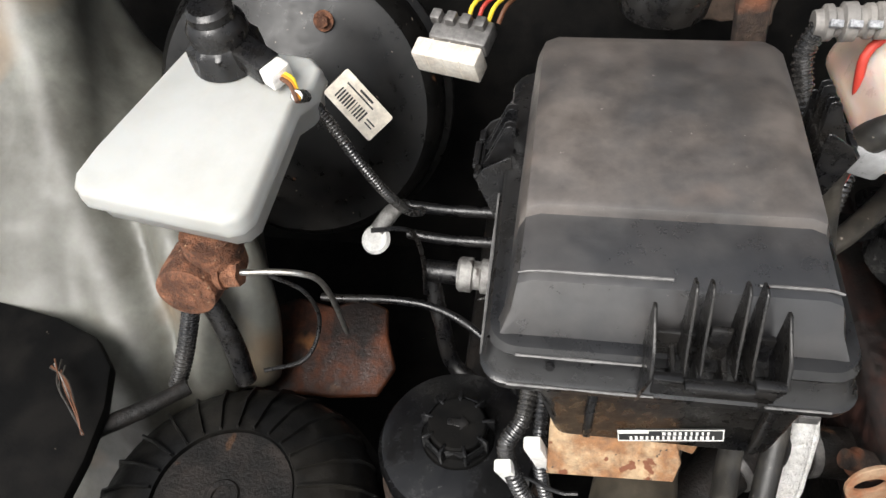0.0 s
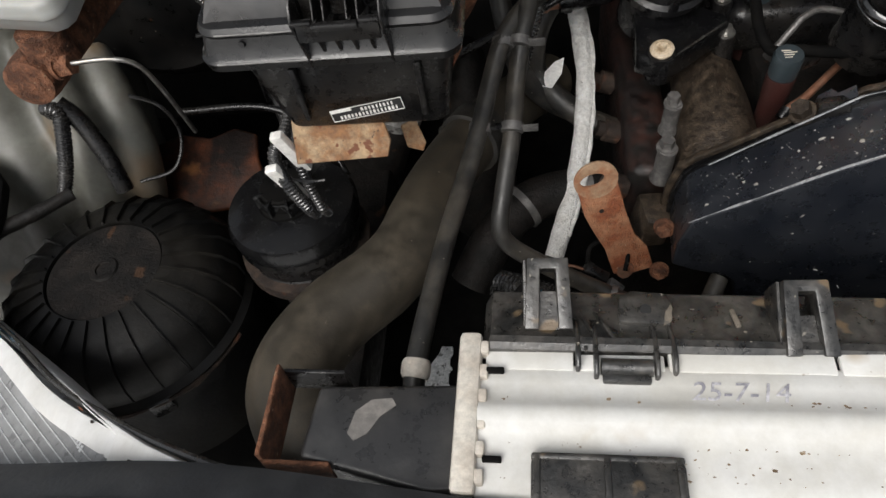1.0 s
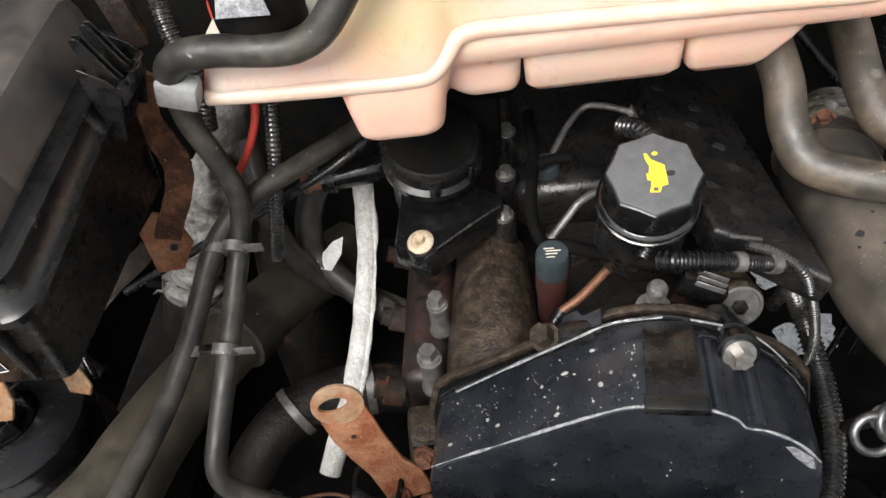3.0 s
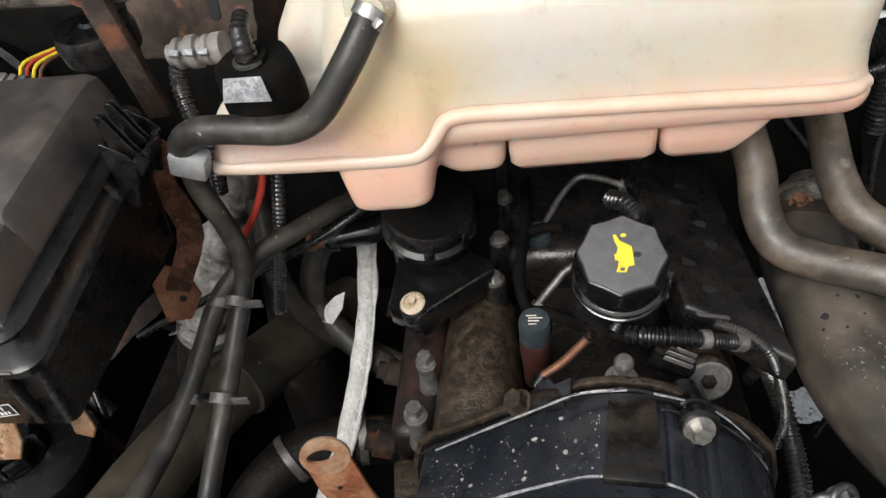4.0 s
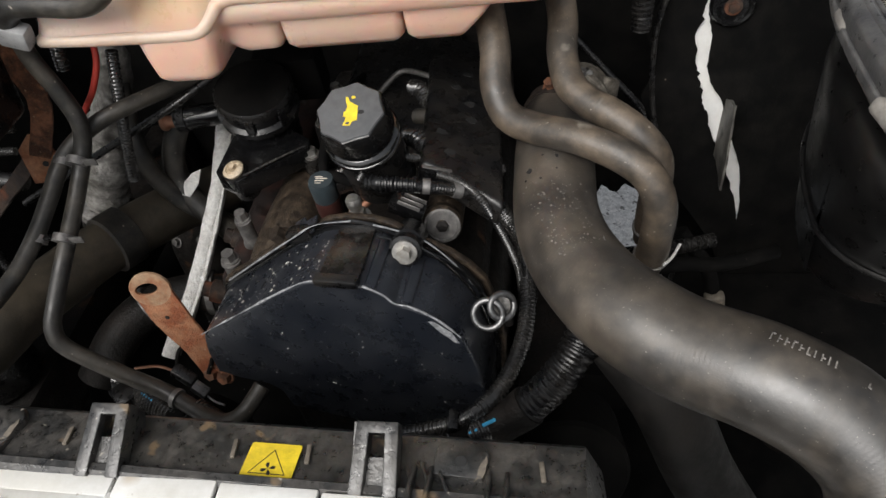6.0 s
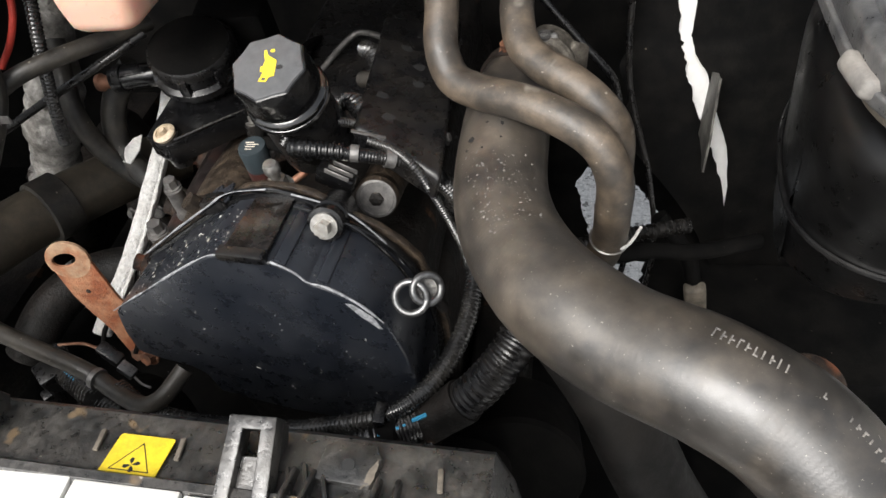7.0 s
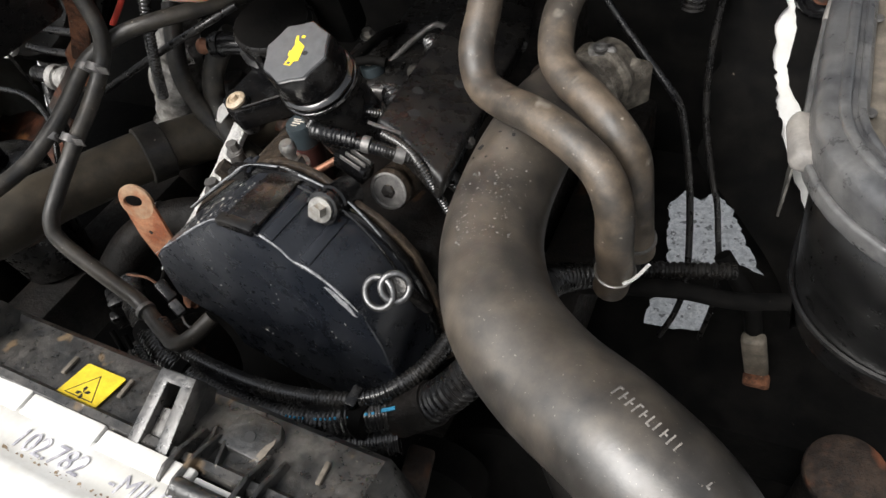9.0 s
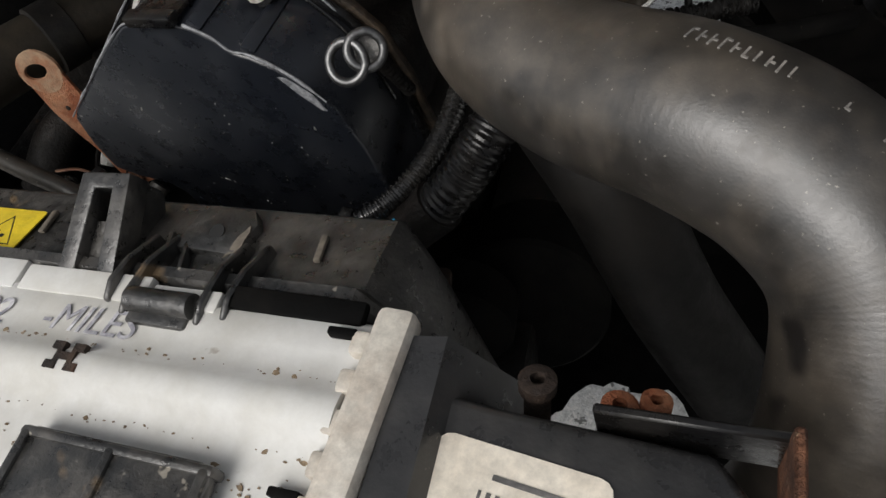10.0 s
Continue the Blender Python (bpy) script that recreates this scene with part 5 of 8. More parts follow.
    hose_clip((0.3463, 0.4565, 1.354), (-0.05, -0.1, 1), 0.0110, cap, width=0.003)
    # clear strap that holds the overflow hose
    part("strap", rbox((0.034, 0.020, 0.026), pose(0.272, 0.436, 1.272, 10, 18, 0), 0.004), M_lens, w, "clear plastic strap")
    return w


coolant_tank()


def overflow_hose():
    w = thing("overflow_hose", (0.33, 0.44, 1.28), "dark grey rubber hose looping over the coolant tank", "hose", "hoses by the coolant tank")
    part("hose", tube([(0.4535, 0.4635, 1.3835), (0.445, 0.452, 1.372), (0.431, 0.438, 1.353), (0.405, 0.428, 1.321), (0.385, 0.427, 1.308), (0.363, 0.428, 1.304), (0.315, 0.430, 1.307), (0.289, 0.432, 1.304), (0.272, 0.437, 1.291), (0.264, 0.444, 1.268)], 0.0125, 18), M_rubber, w)
    cl = hose_clip((0.4520, 0.4615, 1.3815), (0.50, 0.50, 0.70), 0.0127, w, M_steel, 0.0095, "spring_clip", "crimped steel clip")
    part("crimp", rbox((0.009, 0.007, 0.007), pose(0.4600, 0.4480, 1.3790, 30, -35, 20), 0.0015), M_steel, cl)
    return w


overflow_hose()


def coolant_lines():
    w = thing("coolant_hose", (0.26, 0.40, 0.86), "dark dusty rubber hose running down past the fuse box", "hose", "hoses by the coolant tank")
    part("hose", tube([(0.264, 0.447, 1.268), (0.262, 0.448, 1.235), (0.272, 0.447, 1.19), (0.280, 0.440, 1.150), (0.272, 0.425, 1.115), (0.263, 0.385, 1.078), (0.258, 0.341, 1.050), (0.246, 0.285, 1.005), (0.241, 0.258, 0.978), (0.252, 0.248, 0.955), (0.300, 0.242, 0.915), (0.355, 0.235, 0.880), (0.410, 0.212, 0.870), (0.448, 0.198, 0.876), (0.474, 0.206, 0.888), (0.492, 0.235, 0.900)], 0.0105, 16), M_rubber, w)
    hose_clip((0.372, 0.228, 0.876), (0.9, -0.3, -0.1), 0.0108, w, M_dullsteel, 0.007)
    w = thing("return_hose", (0.25, 0.30, 1.0), "dark dusty rubber hose clipped beside another hose", "hose", "hoses by the coolant tank")
    part("hose", tube([(0.395, 0.585, 1.130), (0.368, 0.545, 1.135), (0.320, 0.490, 1.140), (0.283, 0.458, 1.135), (0.252, 0.420, 1.118), (0.234, 0.378, 1.085), (0.222, 0.337, 1.060), (0.207, 0.285, 1.040), (0.188, 0.195, 1.034), (0.170, 0.085, 1.026), (0.165, 0.04, 1.015), (0.165, 0.01, 0.99)], 0.0105, 16), M_rubber, w)
    part("end_ring", lathe([(0.012, -0.008), (0.014, -0.004), (0.014, 0.006), (0.012, 0.01)], (0.167, 0.055, 1.022), (0.1, 1, 0.3), 18), M_end, w, "pale end ring")
    for y, z, xa, xb in ((0.338, 1.056, 0.222, 0.258), (0.415, 1.112, 0.250, 0.268)):
        c = thing("pipe_clip", (xa, y, z - 0.012), "dull steel and black double pipe clip", "clip", "double pipe clips")
        for x in (xa, xb):
            part("band", lathe([(0.0108, -0.005), (0.0128, -0.005), (0.0128, 0.005), (0.0108, 0.005)], (x, y, z), (0.1, 0.85, 0.5), 20), M_dullsteel, c)
        part("bridge", rbox((abs(xb - xa), 0.008, 0.006), ((xa + xb) / 2, y, z + 0.002), 0.002), M_black, c)
        part("tail", rbox((0.022, 0.002, 0.010), (xb + 0.018, y - 0.004, z + 0.002), 0.0005), M_dullsteel, c)
    solo("heater_hose", tube([(0.235, 0.600, 1.10), (0.243, 0.570, 1.06), (0.252, 0.545, 1.02), (0.268, 0.535, 0.97), (0.300, 0.532, 0.925), (0.345, 0.525, 0.90), (0.40, 0.50, 0.89)], 0.014, 16), M_rubber, "dark rubber heater hose", "hose")


coolant_lines()


def charge_pipe_left():
    w = thing("charge_pipe", (0.10, 0.2, 0.9), "fat dirty brown rubber charge air pipe", "pipe", "charge air pipes")
    part("pipe", tube([(0.085, -0.03, 0.93), (0.055, 0.01, 0.965), (0.030, 0.055, 0.968), (0.034, 0.105, 0.965), (0.062, 0.155, 0.962), (0.105, 0.200, 0.960), (0.130, 0.245, 0.955), (0.142, 0.300, 0.948), (0.155, 0.36, 0.935), (0.19, 0.45, 0.92), (0.25, 0.55, 0.90), (0.31, 0.63, 0.88)], [0.046, 0.046, 0.046, 0.045, 0.044, 0.042, 0.040, 0.040, 0.040, 0.040, 0.040, 0.040], 28), M_pipe, w)
    part("collar", lathe([(0.042, -0.02), (0.046, -0.018), (0.046, 0.018), (0.042, 0.02)], (0.20, 0.47, 0.916), (0.45, 0.88, -0.15), 28), M_rubber, w)
    w = thing("lower_hose", (0.33, 0.48, 0.8), "fat black hose low beside the engine block", "hose")
    part("hose", tube([(0.19, 0.30, 0.80), (0.225, 0.345, 0.845), (0.265, 0.385, 0.862), (0.32, 0.41, 0.862), (0.40, 0.42, 0.85)], 0.030, 20), M_grime, w)
    hose_clip((0.265, 0.385, 0.862), (0.75, 0.6, 0.2), 0.0305, w, M_dullsteel, 0.010)
    hose_clip((0.35, 0.4155, 0.859), (0.95, 0.2, -0.1), 0.0305, w, M_dullsteel, 0.010)
    return w


charge_pipe_left()
# ---- engine ----
def engine_block():
    w = thing("engine_block", (0.60, 0.62, 0.45), "oily dark engine block and head under grime", "engine")
    part("block", rbox((0.34, 0.60, 0.42), (0.605, 0.640, 0.69), 0.02, 3), M_grime, w)
    part("head", rbox((0.19, 0.60, 0.10), (0.665, 0.650, 0.925), 0.015, 3), M_grime, w)
    part("rear_cover", rbox((0.16, 0.34, 0.07), (0.615, 0.72, 1.00), 0.02, 3), M_black, w)
    part("side_step", rbox((0.06, 0.46, 0.14), (0.43, 0.60, 0.87), 0.015, 3), M_sidepanel, w, "oily maroon-brown side casting")
    for y in (0.40, 0.50, 0.60):
        part("stud_boss", lathe([(0.016, 0), (0.016, 0.02), (0.011, 0.022), (0.011, 0.032), (0.0, 0.032)], (0.398, y - 0.02, 0.90 + 0.02 * (y - 0.4)), (-1, 0, 0.4), 16), M_darkrust, w)
    # cast branch beside the cover
    part("branch", tube([(0.500, 0.325, 0.935), (0.503, 0.38, 0.955), (0.505, 0.44, 0.965), (0.505, 0.52, 0.965)], [0.050, 0.049, 0.045, 0.04], 28), M_iron, w, "brown cast branch", angle=60)
    part("branch_flange", rbox((0.035, 0.05, 0.05), pose(0.425, 0.325, 0.90, 0, 8, 8), 0.006), M_iron, w)
    for at, h, r in (((0.438, 0.367, 0.930), 0.055, 0.0125), ((0.448, 0.415, 0.965), 0.045, 0.011)):
        s = part("spacer", lathe([(r * 1.1, 0), (r * 1.1, 0.004), (r * 0.9, 0.008), (r * 0.9, h - 0.006), (r, h), (0, h)], at, (0.02, -0.05, 1), 20), M_dullsteel, w, "dull steel spacer sleeve")
        hexbolt((at[0], at[1], at[2] + h - 0.002), (0.02, -0.05, 1), r * 0.72, 0.014, s, M_dullsteel, washer=1.3)
    for at in ((0.523, 0.516, 1.030), (0.528, 0.575, 1.038), (0.533, 0.645, 1.045)):
        part("pillar", lathe([(0.015, -0.07), (0.013, 0.0)], at, segs=18), M_black, w)
        hexbolt(at, (0, 0, 1), 0.0075, 0.010, w, M_steel, washer=1.5, label="bright flanged bolt")
    return w


engine_block()


def timing_cover():
    w = thing("timing_cover", (0.60, 0.27, 0.84), "oily blue-black plastic timing cover flecked with white paint", "engine cover")
    m = frame_pose((0.60, 0.2295, 0.0), (0.995, -0.095, 0), (0, 0.0, 1))
    pts = [(0.447, 0.990), (0.4385, 0.955), (0.437, 0.915), (0.462, 0.905), (0.500, 0.897), (0.512, 0.885), (0.517, 0.85), (0.60, 0.832), (0.74, 0.83), (0.768, 0.865), (0.771, 0.925), (0.766, 0.985), (0.756, 1.027), (0.740, 1.050), (0.722, 1.066), (0.704, 1.076), (0.692, 1.079), (0.684, 1.090), (0.668, 1.1015), (0.650, 1.107), (0.622, 1.108), (0.600, 1.102), (0.570, 1.083), (0.530, 1.054), (0.490, 1.024), (0.460, 1.003)]
    out = [((x - 0.60) / 0.995, z) for x, z in pts]
    bm = prism(out, 0.082, m, 0.0035, 3)
    part("shell", bm, M_cover, w)
    # raised rear lip and the iron back plate beyond it
    big = [((x - 0.61) * 1.03 + 0.61, (z - 0.97) * 1.045 + 0.97) for x, z in pts]
    part("rear_edge", prism([((x - 0.60) / 0.995, z) for x, z in big], 0.009, m @ Matrix.Translation((0, 0, -0.072)), 0.002), M_gloss, w)
    big2 = [((x - 0.61) * 1.06 + 0.61, (z - 0.97) * 1.045 + 0.97) for x, z in pts]
    part("back_plate", prism([((x - 0.60) / 0.995, z) for x, z in big2], 0.008, m @ Matrix.Translation((0, 0, -0.0835)), 0.002), M_iron, w, "brown iron back plate")
    # pale line on the front edge: wear, with the edge highlight put into its colour
    edge = [(0.445, 0.992), (0.47, 1.011), (0.51, 1.040), (0.555, 1.073), (0.595, 1.100), (0.612, 1.1065)]
    edge2 = [(0.662, 1.1045), (0.680, 1.094), (0.690, 1.0815), (0.704, 1.0785), (0.722, 1.068), (0.738, 1.053), (0.752, 1.034)]

    def on_edge(x, z, dn=0.0):
        q = m @ Vector(((x - 0.60) / 0.995, z, dn))
        return q

    for run in (edge, edge2):
        part("worn_glint_edge", tube([on_edge(x, z - 0.0004, -0.0012) for x, z in run], 0.0011, 6, 0.003, lumps=1.0), M_scuffglint, w, "pale edge line, wear with the highlight put into it")
    part("scuff", prism([(-0.022, 0.004), (-0.016, 0.0075), (0.006, 0.003), (0.020, -0.008), (0.016, -0.010), (-0.004, -0.004)], 0.0008, m @ Matrix.Translation(((0.7375 - 0.6) / 0.995, 1.043, 0.0006)) @ Matrix.Rotation(radians(-32), 4, "Z"), 0.0002, 1), M_scuffglint, w, "pale scuff")
    # hold-down tab and the strap over the top
    part("strap", prism([(-0.021, 0), (0.021, 0), (0.019, 0.078), (-0.019, 0.078)], 0.004, frame_pose((0.6385, 0.229, 1.1115), (1, -0.095, 0), (0, 1, -0.035)), 0.001), M_strap, w, "oily brown strap")
    part("tab", rbox((0.045, 0.012, 0.009), pose(0.6375, 0.2265, 1.110, 0, 0, -5.5), 0.0015), M_black, w)
    # ribs across the top, right of the strap
    for x0, z0 in ((0.672, 1.1015), (0.705, 1.078)):
        part("rib", rbox((0.012, 0.070, 0.006), pose(x0, 0.260, z0 - 0.001, 0, 34, -5.5), 0.002), M_cover, w)
    # bolt in its collar
    ax = Vector((0.05, -0.9, 0.42))
    col = part("collar", lathe([(0.0185, -0.045), (0.0185, -0.012), (0.0165, -0.010), (0.0165, -0.004), (0.0185, -0.002), (0.017, 0.004), (0.010, 0.005)], (0.6955, 0.281, 1.094), ax, 28), M_gloss, w, "glossy black collar")
    hexbolt(Vector((0.6955, 0.281, 1.094)) + ax.normalized() * 0.004, ax, 0.0078, 0.012, col, M_steel, washer=1.65, label="zinc bolt")
    # stud and nut on the plate behind
    nut = hexbolt((0.640, 0.323, 1.098), (0, -0.1, 1), 0.0098, 0.013, w, M_steel, washer=1.45, name="nut", label="zinc nut on a stud")
    part("stud", lathe([(0.0048, 0.012), (0.0048, 0.022), (0.0074, 0.0225), (0.0082, 0.026), (0.0082, 0.031), (0.0062, 0.0345), (0, 0.035)], (0.640, 0.323, 1.098), (0, -0.1, 1), 16), M_steel, nut)
    # square lug on the left rear
    part("lug", rbox((0.030, 0.016, 0.014), pose(0.577, 0.308, 1.092, 0, -12, -5), 0.002), M_black, w)
    # paint flecks
    rnd = random.Random(8)
    bm = bmesh.new()
    runs = list(zip(edge, edge[1:]))
    for k in range(130):
        t = min(0.999, max(0.0, rnd.choice((0.12, 0.30, 0.34, 0.52, 0.56, 0.74, 0.93)) + rnd.gauss(0, 0.075)))
        u = t * (len(runs) - 1e-6)
        (x0, z0), (x1, z1) = runs[int(u)]
        f = u - int(u)
        x, z = x0 + (x1 - x0) * f, z0 + (z1 - z0) * f
        d = -0.006 - 0.055 * rnd.random()
        slope = math.atan2(z1 - z0, x1 - x0)
        s = 0.0003 + 0.0017 * rnd.random() ** 5
        turn, long = rnd.random() * 6.28, rnd.uniform(0.8, 2.6)
        blob = [(s * (0.4 + 0.8 * rnd.random()) * math.cos(a + turn) * (long if k % 3 else 1.0), s * (0.4 + 0.8 * rnd.random()) * math.sin(a + turn) * 1.3) for a in [6.283 * q / 7 for q in range(7)]]
        q = m @ Vector(((x - 0.60) / 0.995, z, d))
        mm = frame_pose(q + Vector((0, 0, 0.0006)), (math.cos(slope), -0.095, math.sin(slope)), (0.0, 1, 0))
        prism(blob, 0.0006, mm, 0, bm=bm)
    tagged(part("paint_fleck", bm, M_wire, w, "white paint flecks"), kind="stuff")
    return w


timing_cover()


def oil_cap():
    ax = Vector((-0.04, -0.34, 0.94)).normalized()
    c = Vector((0.641, 0.377, 1.198))
    w = thing("oil_filler_cap", (0.645, 0.40, 1.09), "black fluted oil filler cap with yellow oil can print", "oil cap")
    part("knob", lathe([(0.037, -0.034), (0.039, -0.030), (0.0385, -0.024), (0.0385, -0.014, 0.6), (0.039, -0.006, 1), (0.0375, -0.0015, 1), (0.035, 0.0, 1)], c, ax, 96, 8, 0.0033), M_gloss, w)
    part("cap_face", lathe([(0.0365, -0.0012, 1), (0.0355, 0.0008, 1), (0.0335, 0.0013, 1), (0.0, 0.0010)], c, ax, 96, 8, 0.0033), M_cap, w, "matt grey face")
    part("skirt", lathe([(0.0385, -0.052), (0.0415, -0.0505), (0.0425, -0.048), (0.0415, -0.0455), (0.0392, -0.0445), (0.0392, -0.0435), (0.0412, -0.0425), (0.0418, -0.0402), (0.0408, -0.038), (0.0375, -0.036), (0.0375, -0.034)], c, ax, 64), M_wet, w, "wet glossy rim")
    part("neck", lathe([(0.040, -0.13), (0.038, -0.075), (0.036, -0.070), (0.036, -0.05)], c, ax, 40), M_black, w)
    m = frame_pose(c + ax * 0.0016, (1.0, 0.02, 0.05), (0.10, 0.93, 0.34))
    icon = [
        [(-0.0065, -0.0165), (0.0015, -0.0175), (0.0035, -0.0125), (0.0085, -0.0115), (0.0085, 0.0055), (-0.0005, 0.0115), (-0.0030, 0.0175), (-0.0052, 0.0175), (-0.0048, 0.0120), (-0.0028, 0.0060), (-0.0042, 0.0000), (-0.0062, -0.0005), (-0.0062, -0.0060), (-0.0035, -0.0065), (-0.0045, -0.0115)],
        [(0.0030 + 0.0024 * math.cos(radians(a)), 0.0165 + 0.0018 * math.sin(radians(a))) for a in range(0, 360, 45)],
    ]
    for k, poly in enumerate(icon):
        part("oil_can" if k == 0 else "oil_drop", prism(poly, 0.0006, m, 0), M_yellow, w, "yellow print")
    part("handle_hole", prism([(-0.0035, -0.0155), (0.0, -0.0160), (0.001, -0.0135), (-0.0025, -0.0130)], 0.0009, m @ Matrix.Translation((0, 0, 0.0003)), 0), M_cap, w)
    part("greasy_mark", prism([(0.012 + 0.0035 * math.cos(radians(a)), -0.0022 + 0.0025 * math.sin(radians(a))) for a in range(0, 360, 40)], 0.0005, m, 0), M_ink, w, "dark greasy mark")
    return w


oil_cap()


def breather_valve():
    c = Vector((0.452, 0.558, 1.112))
    ax = Vector((0.10, -0.22, 0.95))
    w = thing("breather_valve", (0.452, 0.545, 1.0), "round black plastic breather housing with clipped rim", "breather")
    part("housing", lathe([(0.046, -0.10), (0.047, -0.045), (0.055, -0.040), (0.056, -0.030), (0.050, -0.026), (0.050, -0.012), (0.053, -0.010), (0.053, -0.002), (0.050, 0.002)], c, ax, 56), M_black, w)
    part("top", lathe([(0.0498, -0.002), (0.0492, 0.0022), (0.044, 0.003), (0.0, 0.004)], c, ax, 48), M_matt, w, "matt black top")
    for a in (-110, -60, 20, 150):
        m = axis_pose(c, ax) @ Matrix.Rotation(radians(a), 4, "Z") @ Matrix.Translation((0.053, 0, -0.018))
        part("clip", rbox((0.006, 0.012, 0.026), m, 0.0015), M_black, w)
    part("rear_box", rbox((0.095, 0.05, 0.075), pose(0.478, 0.638, 1.085, 8, 0, 4), 0.008), M_matt, w)
    # three-cornered bracket with the pale push-in plug
    part("bracket", prism([(-0.045, -0.040), (-0.010, -0.060), (0.072, 0.006), (0.070, 0.022), (0.030, 0.05), (-0.04, 0.045)], 0.032, frame_pose((0.452, 0.505, 1.050), (1, 0.02, -0.02), (0, 1, 0.05)), 0.003), M_gloss, w, "three-cornered black bracket")
    col = part("post", lathe([(0.017, -0.05), (0.016, -0.004), (0.0, -0.004)], (0.436, 0.461, 1.055), (-0.05, -0.25, 1), 24), M_black, w)
    part("push_plug", lathe([(0.013, -0.004), (0.0142, 0.0), (0.0120, 0.0025), (0.0095, 0.003), (0.0095, 0.001), (0.0052, 0.001), (0.0045, 0.007), (0.0, 0.007)], (0.436, 0.461, 1.055), (-0.12, -0.25, 1), 24), M_plug, col, "cream push-in plug")
    part("tie_rod", tube([(0.452, 0.452, 1.052), (0.49, 0.485, 1.052), (0.52, 0.512, 1.050)], 0.0014, 8), M_corr, w)
    return w


breather_valve()


def elbow_union():
    w = thing("hose_elbow", (0.36, 0.58, 1.02), "shiny black hose elbow with copper end", "hose fitting")
    part("elbow", tube([(0.318, 0.568, 1.058), (0.350, 0.574, 1.060), (0.378, 0.580, 1.060), (0.395, 0.595, 1.063), (0.40, 0.625, 1.066)], 0.0165, 18), M_gloss, w)
    part("ring", lathe([(0.018, -0.005), (0.0185, 0.005)], (0.328, 0.570, 1.059), (1, 0.15, 0), 20), M_black, w)
    part("stub", lathe([(0.011, 0), (0.012, 0.006), (0.009, 0.010), (0.009, 0.022)], (0.296, 0.565, 1.056), (1, 0.1, 0.05), 16), M_copper, w, "copper stub")
    return w


elbow_union()


def braided_line():
    w = thing("dipstick_sleeve", (0.30, 0.33, 0.83), "white braided heat sleeve over a thin pipe", "sleeve")
    part("sleeve", tube([(0.346, 0.640, 1.000), (0.350, 0.60, 0.985), (0.354, 0.545, 0.962), (0.350, 0.48, 0.930), (0.336, 0.405, 0.884), (0.314, 0.345, 0.845), (0.305, 0.322, 0.828)], [0.0135, 0.0130, 0.0125, 0.0125, 0.0125, 0.013, 0.012], 16, 0.004, lumps=0.12), M_braid, w, angle=70)
    part("seam", tube([(0.358, 0.636, 1.001), (0.362, 0.596, 0.988), (0.3655, 0.541, 0.966), (0.362, 0.476, 0.934), (0.3475, 0.400, 0.888), (0.3255, 0.341, 0.849)], 0.0030, 6, 0.004, lumps=0.9), M_braid, w, angle=70)
    solo("foil_scrap", prism([(-0.018, -0.014), (-0.006, -0.020), (0.012, -0.004), (0.020, 0.016), (0.006, 0.014), (-0.010, 0.004)], 0.002, frame_pose((0.310, 0.541, 0.963), (1, 0.1, 0.2), (0, 0.7, 0.7)), 0), M_white, "torn white scrap of heat sleeve", "scrap")
    return w


braided_line()


def lifting_bracket():
    w = thing("lifting_bracket", (0.39, 0.30, 0.82), "rusty steel lifting bracket with oval hole", "bracket")
    m = frame_pose((0.352, 0.312, 0.990), (0.22, -0.20, -0.95), (0.95, 0.20, 0.18))
    outer, inner = [], []
    n = 24
    for k in range(n):
        a = 2 * math.pi * k / n
        outer.append((0.025 * math.cos(a), 0.026 * math.sin(a)))
        inner.append((0.0085 * math.cos(a) - 0.002, 0.0145 * math.sin(a) - 0.004))
    part("eye", prism(outer, 0.0045, m, 0.0006, 1, hole=inner), M_eye, w, "worn tan eye")
    part("arm", prism([(0.008, -0.0235), (0.045, -0.023), (0.075, -0.017), (0.105, -0.009), (0.150, -0.006), (0.158, 0.010), (0.158, 0.045), (0.120, 0.042), (0.095, 0.030), (0.060, 0.026), (0.008, 0.0235)], 0.0046, m @ Matrix.Translation((0, 0, -0.0002)) @ Matrix.Rotation(radians(0), 4, "Z"), 0.0006, 1), M_bracket, w)
    part("dimple", lathe([(0.003, 0), (0.002, 0.0008), (0, 0.0008)], m @ Vector((0.045, -0.002, 0)), m.to_3x3() @ Vector((0, 0, 1)), 12), M_darkrust, w)
    hexbolt((0.393, 0.287, 0.850), (-0.2, -0.9, 0.4), 0.009, 0.012, w, M_copper, washer=1.3, label="brassy bolt")
    hexbolt((0.430, 0.262, 0.880), (-0.2, -0.9, 0.4), 0.009, 0.010, w, M_rust, washer=1.3, label="rusty bolt")
    hexbolt((0.432, 0.285, 0.935), (-0.3, -0.9, 0.3), 0.009, 0.010, w, M_rust, washer=1.4, label="rusty bolt")
    return w


lifting_bracket()


